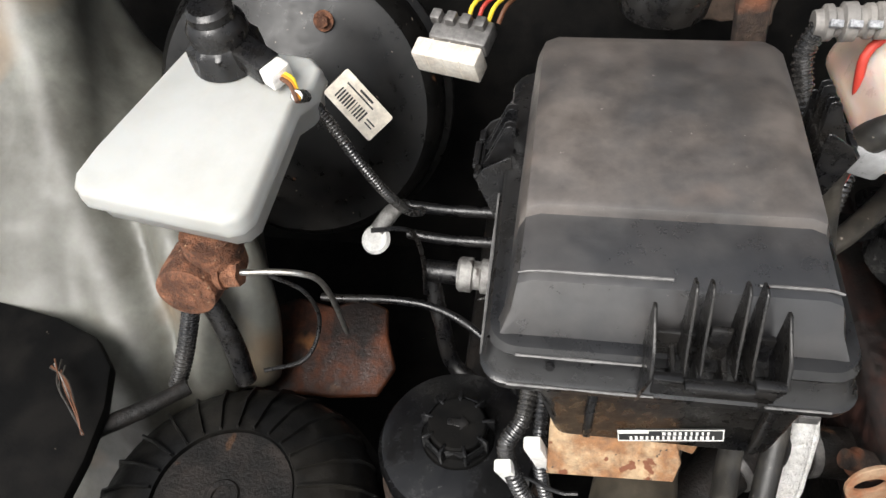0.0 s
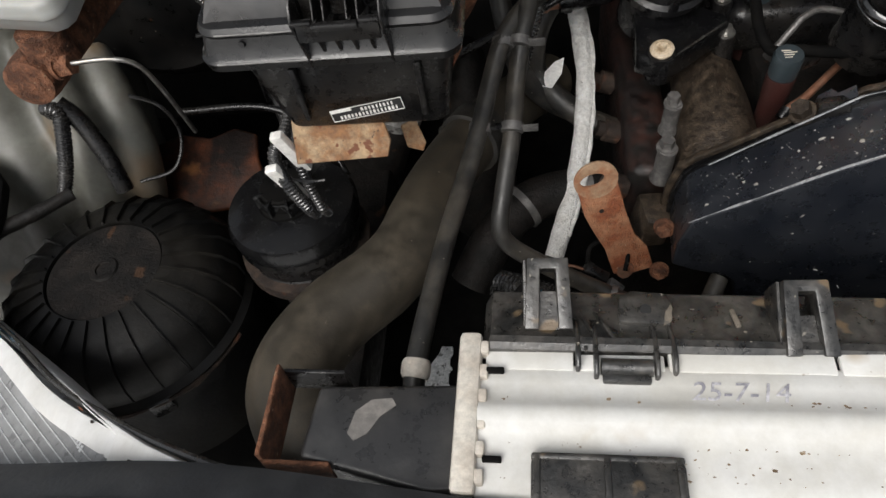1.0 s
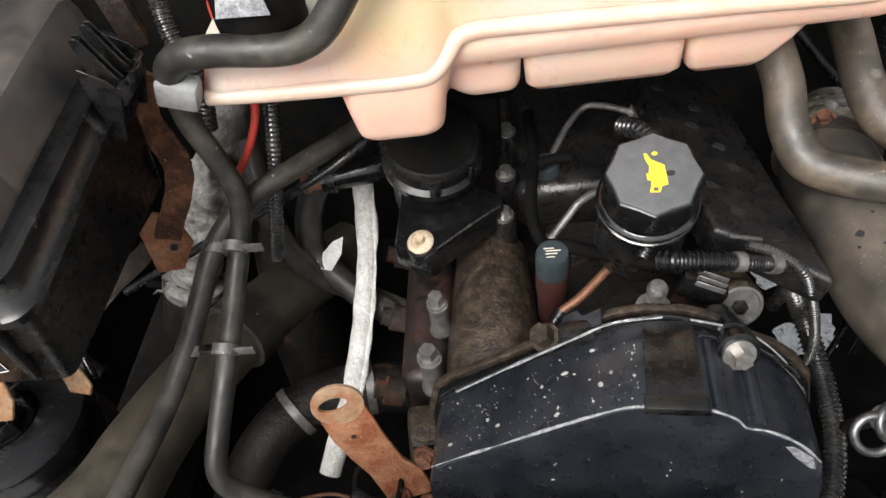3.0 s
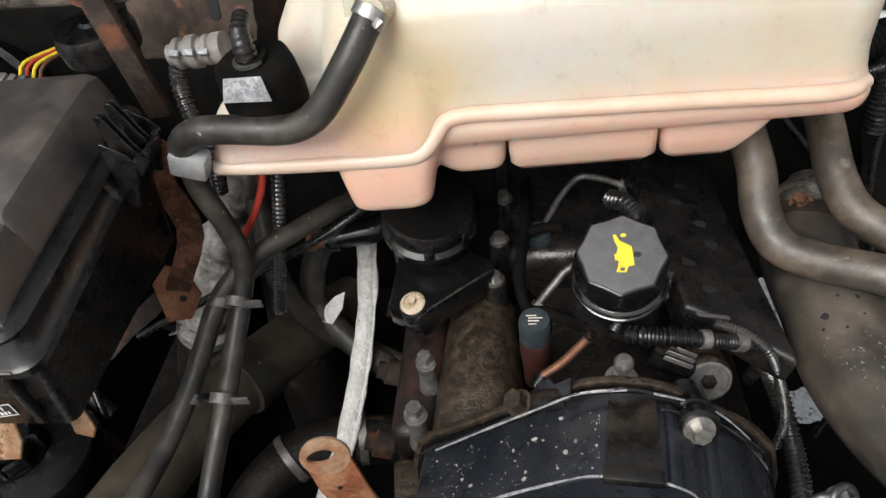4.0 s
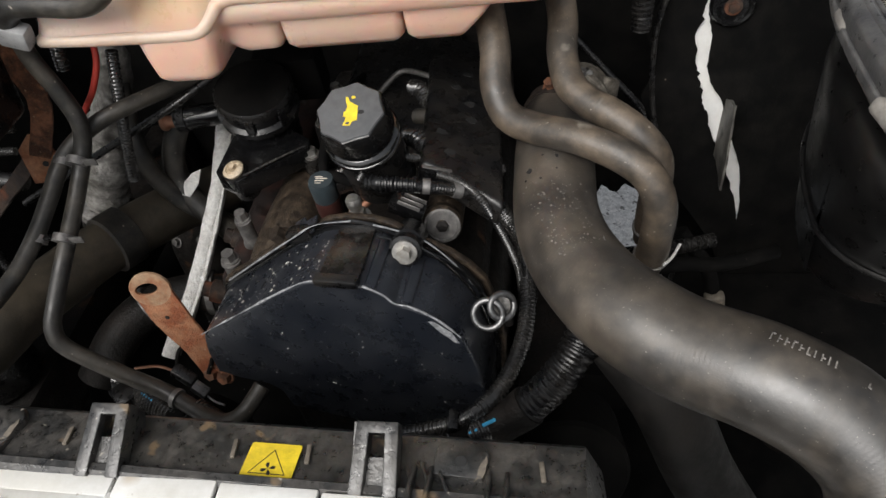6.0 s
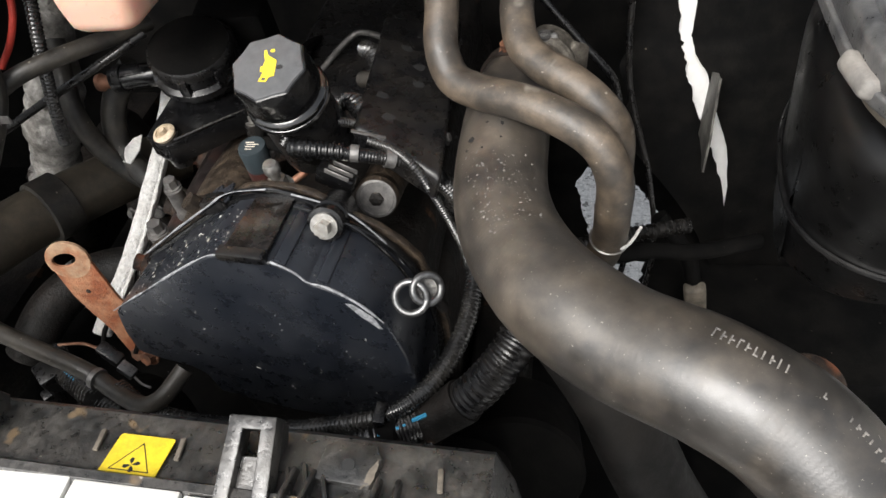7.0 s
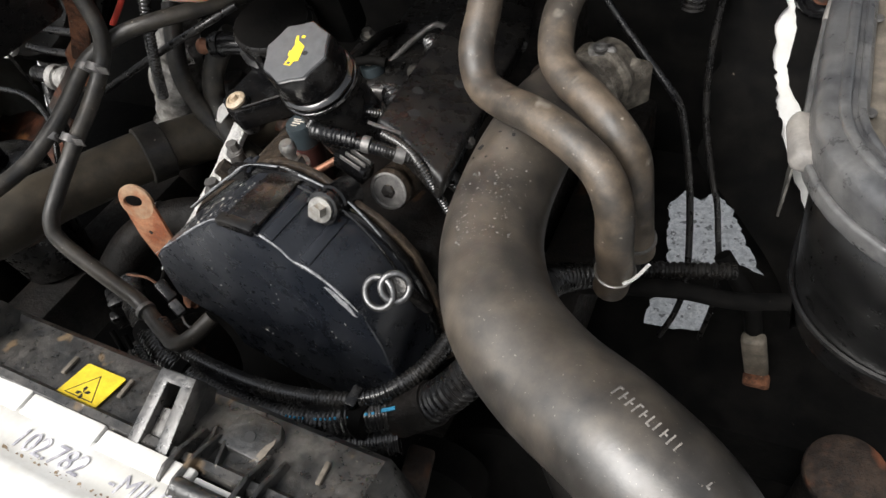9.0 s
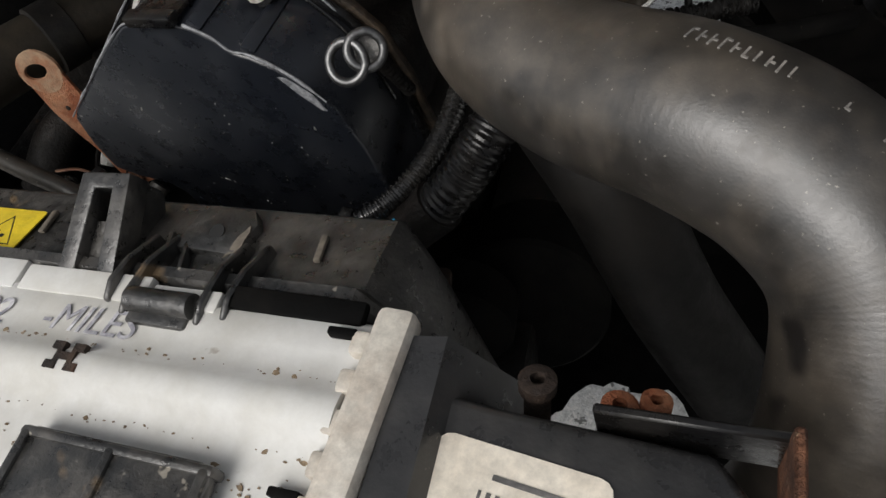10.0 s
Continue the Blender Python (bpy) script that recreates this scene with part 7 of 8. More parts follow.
    part("pipe", tube([(0.915, 0.25, 0.99), (0.958, 0.206, 0.95), (1.003, 0.172, 0.85), (1.060, 0.14, 0.75), (1.10, 0.12, 0.66)], 0.038, 28), M_shadepipe, w3)
    return w


charge_hose_right()


def air_intake_box():
    """Heater intake with mesh grille in a rubber ring, on a big black drum."""
    w = thing("air_intake_box", (1.22, 0.31, 0.80), "large glossy black air intake box with meshed top", "air intake")

    def out(x0, x1, y0, y1, r, z, n=10):
        """A rounded outline whose far corners are drawn out into long curves."""
        pts = []
        for sx, sy, a0 in ((1, 1, 0), (-1, 1, 90), (-1, -1, 180), (1, -1, 270)):
            rx, ry = (r * 1.35, r * 2.9) if sy > 0 else (r * 1.15, r * 1.15)
            far = y1 + 0.055
            for k in range(n + 1):
                q = radians(a0 + 90 * k / n)
                x = (x1 - rx if sx > 0 else x0 + rx) + rx * math.cos(q)
                y = (far - ry if sy > 0 else y0 + ry) + ry * math.sin(q)
                pts.append((x, y, z - 0.02 * (x - (x0 + x1) / 2)))
        return pts

    part("drum", loft([out(1.120, 1.350, 0.300, 0.470, 0.06, 0.985), out(1.112, 1.360, 0.285, 0.480, 0.07, 1.0), out(1.102, 1.370, 0.245, 0.486, 0.075, 1.08), out(1.096, 1.375, 0.215, 0.490, 0.077, 1.15), out(1.0945, 1.376, 0.204, 0.491, 0.077, 1.178), out(1.0955, 1.375, 0.203, 0.490, 0.076, 1.192), out(1.099, 1.372, 0.206, 0.487, 0.074, 1.203), out(1.105, 1.366, 0.212, 0.481, 0.070, 1.211), out(1.111, 1.36, 0.219, 0.475, 0.066, 1.214), out(1.111, 1.36, 0.215, 0.475, 0.066, 1.230), out(1.108, 1.363, 0.200, 0.478, 0.066, 1.268), out(1.114, 1.357, 0.206, 0.472, 0.062, 1.268), out(1.116, 1.355, 0.210, 0.470, 0.060, 1.195)]), M_drum, w, angle=50)

    def ring(name, a, b, z0, z1, material, label="", r=0.11, bev=0.004):
        thick = b[0] - a[0]
        o1, i1 = out(*a, r, z1), out(*b, r - thick, z1)
        o0, i0 = out(*a, r, z0), out(*b, r - thick, z0)
        bm = bmesh.new()
        rows = [[bm.verts.new(Vector(q)) for q in rr] for rr in (o0, o1, i1, i0)]
        n = len(o0)
        for k in range(4):
            ra, rb = rows[k], rows[(k + 1) % 4]
            for s in range(n):
                bm.faces.new((ra[s], ra[(s + 1) % n], rb[(s + 1) % n], rb[s]))
        bmesh.ops.recalc_face_normals(bm, faces=bm.faces)
        sharp = [e for e in bm.edges if e.calc_face_angle(0) > radians(50)]
        bmesh.ops.bevel(bm, geom=sharp, offset=bev, segments=3, affect="EDGES", profile=0.5)
        return part(name, bm, material, w, label)

    ring("seal", (1.080, 1.387, 0.156, 0.506), (1.1055, 1.3615, 0.1815, 0.4805), 1.268, 1.294, M_seal, "grey rubber sealing ring", 0.080, 0.008)
    ring("seal_lip", (1.090, 1.377, 0.166, 0.496), (1.096, 1.371, 0.172, 0.490), 1.290, 1.2965, M_seal, "grey rubber lip", 0.070, 0.0025)
    ring("flange", (1.0915, 1.376, 0.176, 0.492), (1.1065, 1.361, 0.191, 0.477), 1.240, 1.250, M_tan, "dusty tan bead", 0.074)
    ring("inner_frame", (1.1045, 1.3625, 0.1805, 0.4815), (1.116, 1.351, 0.192, 0.470), 1.266, 1.281, M_tan, "dusty tan grille frame", 0.056, 0.003)
    for y in (0.254, 0.345):
        part("bar", rbox((0.240, 0.009, 0.009), (1.231, y, 1.279), 0.003), M_tan, w)
        part("screw", lathe([(0.0035, 0), (0.003, 0.0015), (0, 0.0015)], (1.106, y - 0.002, 1.2865), (0, 0, 1), 12), M_dullsteel, w)
    part("bar", rbox((0.009, 0.32, 0.008), (1.234, 0.352, 1.277), 0.003), M_tan, w)
    # woven mesh inside the rounded frame
    bm = bmesh.new()
    edge = [(x, y) for x, y, z in out(1.113, 1.354, 0.189, 0.473, 0.052, 0)]

    def span(t, axis):
        """Where a wire at t along one axis meets the frame on the other."""
        hits = []
        for p, q in zip(edge, edge[1:] + edge[:1]):
            if (p[axis] - t) * (q[axis] - t) < 0:
                f = (t - p[axis]) / (q[axis] - p[axis])
                hits.append(p[1 - axis] + (q[1 - axis] - p[1 - axis]) * f)
        return (min(hits), max(hits)) if len(hits) > 1 else None

    pitch = 0.0036
    for axis, lo, hi in ((0, 1.113, 1.354), (1, 0.189, 0.528)):
        for k in range(1, int((hi - lo) / pitch)):
            t = lo + pitch * k
            ends = span(t, axis)
            if not ends:
                continue
            ln, mid = ends[1] - ends[0], (ends[0] + ends[1]) / 2
            z = 1.2730 + (0.0003 if axis else 0.0) - 0.02 * ((mid if axis else t) - 1.2335)
            if axis:
                rbox((ln, 0.0006, 0.0006), Matrix.Translation((mid, t, z)) @ Matrix.Rotation(0.02, 4, "Y"), 0, bm=bm)
            else:
                rbox((0.0006, ln, 0.0006), (t, mid, z), 0, bm=bm)
    ring("seal_ridge", (1.0985, 1.3685, 0.1745, 0.4875), (1.1025, 1.3645, 0.1785, 0.4835), 1.288, 1.2958, M_seal, "grey rubber ridge", 0.063, 0.0015)
    ring("seal_skirt", (1.0775, 1.3895, 0.1535, 0.5085), (1.0835, 1.3835, 0.1595, 0.5025), 1.262, 1.2725, M_seal, "grey rubber skirt", 0.083, 0.002)
    tagged(part("mesh", bm, M_mesh, w, "galvanised woven mesh"), kind="stuff")
    part("floor", prism([(x, y) for x, y, z in out(1.112, 1.358, 0.205, 0.474, 0.06, 0)], 0.004, Matrix.Translation((0, 0, 1.203)), 0), M_matt, w)
    part("side_tab", rbox((0.028, 0.038, 0.014), pose(1.086, 0.240, 1.272, 0, 20, 8), 0.005, 3), M_tabgrey, w, "dusty grey tab")
    part("side_tab", rbox((0.022, 0.030, 0.012), pose(1.090, 0.372, 1.272, 0, 20, -4), 0.005, 3), M_tabgrey, w, "dusty grey tab")
    part("groove", tube([(x - 0.002, y, z) for x, y, z in out(1.1025, 1.37, 0.246, 0.486, 0.075, 1.075)][10:36], 0.003, 8), M_drum, w)
    return w


air_intake_box()


def right_side_bits():
    # dark underwing duct
    w = thing("wiper_boot_loom", (0.93, 0.66, 1.1), "black ribbed loom with looped end behind the tank", "conduit")
    part("trunk", tube([(0.84, 0.66, 1.19), (0.90, 0.665, 1.20), (0.96, 0.69, 1.225), (1.04, 0.74, 1.27), (1.08, 0.80, 1.30)], 0.017, 14, ribs=0.0018, pitch=0.006), M_matt, w)
    part("loop", tube([(0.91, 0.650, 1.185), (0.94, 0.648, 1.196), (0.970, 0.648, 1.203), (0.985, 0.655, 1.206), (0.984, 0.668, 1.208), (0.96, 0.672, 1.206), (0.92, 0.67, 1.20)], 0.0062, 12, ribs=0.001, pitch=0.004), M_black, w)
    part("drop", tube([(0.94, 0.668, 1.195), (0.958, 0.668, 1.165), (0.961, 0.664, 1.130), (0.960, 0.662, 1.108)], [0.012, 0.012, 0.012, 0.011], 14, ribs=0.0022, pitch=0.0065), M_black, w)
    part("taped_joint", tube([(0.865, 0.648, 1.182), (0.89, 0.652, 1.188), (0.905, 0.656, 1.192)], 0.017, 14, lumps=0.15), M_sticker, w, "tan taped joint")
    # thin rods and leads in front of the felt
    solo("bonnet_cable", tube([(0.840, 0.665, 1.155), (0.872, 0.645, 1.116), (0.915, 0.625, 1.072), (0.958, 0.606, 1.03), (0.968, 0.608, 1.005), (0.977, 0.608, 0.96), (0.987, 0.602, 0.90), (0.995, 0.597, 0.82), (1.000, 0.583, 0.74), (0.992, 0.573, 0.68), (0.975, 0.56, 0.63)], 0.0046, 10), M_black, "thin black cable dropping past the felt", "cable", "thin leads at the wing")
    solo("brake_hose", tube([(1.00, 0.70, 1.15), (0.985, 0.69, 1.08), (0.988, 0.66, 0.98), (1.010, 0.625, 0.90), (1.021, 0.622, 0.86), (1.029, 0.609, 0.82), (1.037, 0.598, 0.77), (1.040, 0.590, 0.70), (1.03, 0.58, 0.62)], 0.0040, 10), M_black, "thin black brake hose at the inner wing", "cable", "thin leads at the wing")
    # chassis leg and suspension below
    solo("chassis_rail", rbox((0.08, 1.1, 0.12), (0.825, 0.60, 0.66), 0.012), M_grime, "grimy dark chassis leg along the wheel arch", "chassis rail", kind="structure")
    solo("chassis_rail", rbox((0.10, 1.1, 0.12), (-0.02, 0.62, 0.66), 0.012), M_grime, "grimy dark chassis leg under the fuse box", "chassis rail", kind="structure")
    solo("suspension_arm", tube([(0.90, 0.40, 0.91), (1.0, 0.44, 0.89), (1.07, 0.46, 0.87), (1.15, 0.50, 0.85)], 0.010, 14), M_matt, "dark round arm under the coolant hoses", "arm")
    w = thing("rusty_cup", (1.215, 0.36, 0.68), "round rusty cup beside a thin pipe", "cup")
    cup = part("cup", lathe([(0.034, -0.24), (0.036, -0.04), (0.043, -0.020), (0.044, -0.010), (0.041, -0.004)], (1.215, 0.365, 0.735), (0, -0.2, 1), 32), M_grime, w, "black cup body")
    part("lid", lathe([(0.0435, -0.010), (0.0430, -0.003), (0.038, 0.002), (0.024, 0.0065), (0.0, 0.0075)], (1.215, 0.365, 0.735), (0, -0.2, 1), 32), M_darkrust, cup, "rusty lid")
    part("pipe", tube([(1.19, 0.31, 0.70), (1.24, 0.31, 0.705), (1.30, 0.32, 0.70), (1.38, 0.34, 0.69)], 0.005, 10), M_dullsteel, w)
    w = thing("tan_connector", (1.11, 0.60, 0.54), "scuffed tan connector hanging below the wing", "connector")
    part("body", rbox((0.032, 0.020, 0.100), pose(1.108, 0.552, 0.650, 8, -10, 0), 0.006, 3), M_tan, w)
    part("end_cap", rbox((0.036, 0.024, 0.034), pose(1.119, 0.546, 0.592, 8, -10, 0), 0.006, 2), M_rust, w, "rusty end cap")
    part("tail", tube([(1.100, 0.556, 0.690), (1.085, 0.57, 0.74), (1.04, 0.59, 0.80)], 0.012, 10), M_matt, w)
    # shaded inner panels that close the bay low down
    solo("subframe_beam", rbox((1.0, 0.10, 0.10), (0.50, 0.50, 0.42), 0.015), M_grime, "grimy cross beam below the engine", "beam")
    solo("oil_sump", rbox((0.30, 0.55, 0.22), (0.60, 0.62, 0.44), 0.03, 3), M_grime, "black oil sump under the engine", "sump")
    # belt drive below the timing cover
    w = thing("belt_drive", (0.66, 0.22, 0.60), "dark belt pulleys below the timing cover", "pulley")
    part("crank_pulley", lathe([(0.09, -0.02), (0.092, 0.0), (0.088, 0.004), (0.088, 0.02), (0.06, 0.022), (0.03, 0.03), (0.0, 0.03)], (0.60, 0.20, 0.66), (0, -1, 0.05), 40), M_matt, w)
    part("pump_pulley", lathe([(0.06, -0.02), (0.06, 0.02), (0.05, 0.022), (0.02, 0.03), (0.0, 0.03)], (0.80, 0.18, 0.78), (0.1, -1, 0.15), 36), M_matt, w)
    part("housing", lathe([(0.085, -0.10), (0.085, -0.02), (0.08, -0.015), (0.0, -0.015)], (0.86, 0.20, 0.74), (0.1, -0.9, 0.4), 36), M_matt, w)
    part("bracket", rbox((0.03, 0.04, 0.06), pose(0.795, 0.165, 0.83, 0, 15, 10), 0.006), M_darkrust, w, "dark rusty bracket")


right_side_bits()


# ---- radiator pack ----
YAW = Matrix.Translation((0.26, 0.03, 0)) @ Matrix.Rotation(radians(-1.3), 4, "Z") @ Matrix.Translation((-0.26, -0.03, 0))


def turn_thing(ob, m):
    """Turns a finished thing, with its parts, by the pose m."""
    ob.matrix_basis = m @ ob.matrix_basis
    return ob


def radiator():
    w = thing("radiator", (0.555, -0.03, 0.55), "white-topped radiator pack with handwritten service note", "radiator")
    z = 1.110
    part("core", rbox((0.66, 0.09, 0.55), (0.555, -0.035, 0.815), 0.004), M_matt, w)
    # white top: cross-section with two beads, run along x
    sec = [(-0.088, -0.03), (-0.088, -0.004), (-0.084, 0.0), (-0.070, 0.001), (-0.064, 0.001), (-0.052, 0.001), (-0.040, 0.0025), (-0.034, 0.007), (-0.027, 0.008), (-0.020, 0.0065), (-0.015, 0.001), (0.000, 0.0), (0.014, 0.0), (0.017, -0.003), (0.017, -0.03)]
    xs = [0.236 + 0.650 * k / 60 for k in range(61)]
    top = part("top_plate", loft([[(x, y, z + h + 0.0006 * noise.noise(Vector((x * 30, y * 20, 0)))) for y, h in sec] for x in xs]), M_rad, w, "dirty white top plate", angle=50)
    # rear flange tongues with gaps between
    for x0, x1, y1 in ((0.240, 0.308, 0.030), (0.311, 0.376, 0.024), (0.379, 0.498, 0.030), (0.501, 0.585, 0.033), (0.588, 0.668, 0.028), (0.671, 0.758, 0.026), (0.761, 0.803, 0.022)):
        part("tongue", rbox((x1 - x0, y1 - 0.010, 0.006), ((x0 + x1) / 2, (y1 + 0.012) / 2, z - 0.002), 0.0015), M_rad, top)
    # black strip added where a shaded slot opens behind the plate
    part("rear_edge", rbox((0.076, 0.012, 0.006), pose(0.8435, 0.0205, z - 0.0005, 6, 0, -1), 0.002), M_matt, w, "black strip for the shaded slot behind the top plate")
    # crimped end strips
    for x, d, yc, ln in ((0.228, 1, -0.024, 0.128), (0.896, -1, -0.033, 0.110)):
        s = part("end_strip", rbox((0.018, ln, 0.016), pose(x, yc, z + 0.001, 0, 0, 0 if d > 0 else -3), 0.004), M_end, w, "yellowed crimped end strip")
        for k in range(6):
            part("crimp", rbox((0.009, 0.011, 0.013), (x + d * 0.010, yc - 0.051 + 0.0205 * k * ln / 0.128, z + 0.0005), 0.002), M_end, s)
        for k in range(3):
            part("slot", rbox((0.014, 0.004, 0.006), (x + d * 0.020, -0.062 + 0.035 * k, z + 0.004), 0.001), M_matt, s)
    part("h_mark", prism([(-0.010, -0.007), (-0.003, -0.007), (-0.003, -0.002), (0.003, -0.002), (0.003, -0.007), (0.010, -0.007), (0.010, -0.003), (0.006, -0.003), (0.006, 0.003), (0.010, 0.003), (0.010, 0.007), (0.003, 0.007), (0.003, 0.002), (-0.003, 0.002), (-0.003, 0.007), (-0.010, 0.007), (-0.010, 0.003), (-0.006, 0.003), (-0.006, -0.003), (-0.010, -0.003)], 0.003, Matrix.Translation((0.739, -0.024, z + 0.0088)), 0), M_darkrust, top, "dark moulded mark")
    # handwriting
    for text, x, y, size, sq in (("25-7-14", 0.426, -0.005, 0.021, 1.05), ("TB", 0.556, -0.004, 0.023, 1.1), ("102.782", 0.640, -0.004, 0.022, 1.05), ("-MILES", 0.733, -0.0025, 0.021, 1.05)):
        lettering(text, size, pose(x, y, z + 0.0012, 0, 0, 0), M_marker, top, "handwriting", "grey marker handwriting", 0.22, sq)
    # grime gathered along the bead and the front edge
    rnd = random.Random(17)
    bm = bmesh.new()
    for k in range(420):
        x = rnd.uniform(0.25, 0.88) if k % 2 else rnd.uniform(0.60, 0.885)
        y, h = rnd.choice(((-0.066, 0.0014), (-0.070, 0.0014), (-0.060, 0.0014), (-0.0135, 0.0012), (-0.048, 0.0018)))
        y += rnd.gauss(0, 0.0035 if y < -0.055 else 0.0012)
        if y < -0.055 and 0.45 < x < 0.62 and rnd.random() < 0.6:
            continue
        s = 0.0003 + 0.0013 * rnd.random() ** 3
        prism([(s * rnd.uniform(0.7, 1.9) * math.cos(q), s * rnd.uniform(0.5, 1.0) * math.sin(q)) for q in [6.283 * j / 8 for j in range(8)]], 0.0006, Matrix.Translation((x, y, z + h)) @ Matrix.Rotation(rnd.gauss(0, 0.4), 4, "Z"), 0, bm=bm)
    tagged(part("grime", bm, M_grit, top, "brown grime specks"), kind="stuff")
    # side tanks
    lt = part("left_tank", prism([(0.098, -0.060), (0.104, 0.0), (0.222, 0.004), (0.222, -0.082), (0.20, -0.084)], 0.12, Matrix.Translation((0, 0, z - 0.012)), 0.005, 3), M_sidetank, w, "dusty black side tank")
    part("scraped_patch", prism([(0.134, -0.040), (0.138, -0.022), (0.150, -0.012), (0.166, -0.010), (0.170, -0.016), (0.158, -0.026), (0.150, -0.040), (0.140, -0.046)], 0.001, Matrix.Translation((0, 0, z - 0.0112)), 0), M_tabgrey, lt, "pale scraped patch")
    part("right_tank", prism([(0.906, -0.095), (0.910, -0.004), (0.945, -0.008), (1.030, -0.013), (1.045, -0.03), (1.045, -0.10)], 0.14, Matrix.Translation((0, 0, z - 0.010)), 0.005, 3), M_sidetank, w, "dusty black side tank")
    part("shoulder", loft([[(0.905, 0.012, z + 0.002), (0.922, 0.014, z + 0.001), (0.950, 0.022, z - 0.07), (0.91, 0.03, z - 0.07)], [(0.905, -0.09, z + 0.002), (0.924, -0.09, z + 0.001), (0.955, -0.08, z - 0.07), (0.91, -0.08, z - 0.07)]]), M_sidetank, w)
    m = frame_pose((0.958, -0.056, z - 0.0095), (0.992, -0.12, 0), (0.12, 0.992, 0))
    st = part("sticker", prism(rounded(0.071, 0.060, 0.006, 3), 0.0008, m @ Matrix.Translation((0, 0, 0.0006)), 0), M_sticker, w, "cream paper sticker with grey print")
    rnd = random.Random(21)
    bars(m @ Matrix.Translation((0, 0, 0.0006)), [(-0.012 + 0.0036 * k, 0.004, 0.001 + 0.0012 * rnd.random(), 0.016) for k in range(9)] + [(0.006, 0.018, 0.03, 0.0022), (0.008, -0.012, 0.036, 0.002), (0.008, -0.018, 0.036, 0.002)], M_dullsteel, st)
    # rusty end frames
    def end_frame(x0, x1, y0, y1, zz, name):
        f = part("end_frame", rbox((0.004, y1 - y0, 0.045), (x0, (y0 + y1) / 2, zz), 0.001, 1), M_rust, w, "rusty strip bracket")
        part("front_strip", rbox((abs(x1 - x0), 0.004, 0.030), ((x0 + x1) / 2, y0, zz - 0.004), 0.001, 1), M_rust, f)
        part("rear_strip", rbox((abs(x1 - x0), 0.004, 0.030), ((x0 + x1) / 2, y1, zz - 0.004), 0.001, 1), M_black, f)
        return f

    end_frame(0.072, 0.125, -0.066, 0.010, z - 0.018, "left")
    end_frame(1.054, 0.985, -0.085, -0.006, z - 0.012, "right")
    for x, y, r in ((0.957, 0.008, 0.0068), (0.992, 0.002, 0.0062), (1.006, 0.006, 0.0052)):
        part("stub", lathe([(r * 0.9, -0.05), (r * 0.9, 0.0), (r * 1.25, 0.002), (r * 1.25, 0.008), (r, 0.009), (r * 0.5, 0.009), (r * 0.5, 0.002), (0.0, 0.002)], (x, y, z - 0.030), (0.1, 0.3, 1), 16), M_darkrust if r > 0.0065 else M_bracket, w, "rusty pipe stub")
    # front clips that stand on the white top
    for x, M_clip in ((0.328, M_shroud), (0.580, M_end), (0.795, M_shroud)):
        c = part("front_clip", prism(rounded(0.104, 0.050, 0.008, 3), 0.004, frame_pose((x, -0.083, z + 0.008), (1, 0, 0), (0, -0.9, 0.0)), 0.001), M_clip, w, "moulded plastic clip")
        for dx in (-0.048, 0.0, 0.048):
            part("web", rbox((0.005, 0.045, 0.010), (x + dx, -0.083, z + 0.009), 0.0015), M_clip, c)
        part("rear_wall", rbox((0.104, 0.005, 0.011), (x, -0.061, z + 0.008), 0.002), M_clip, c)
    return w


turn_thing(radiator(), YAW)


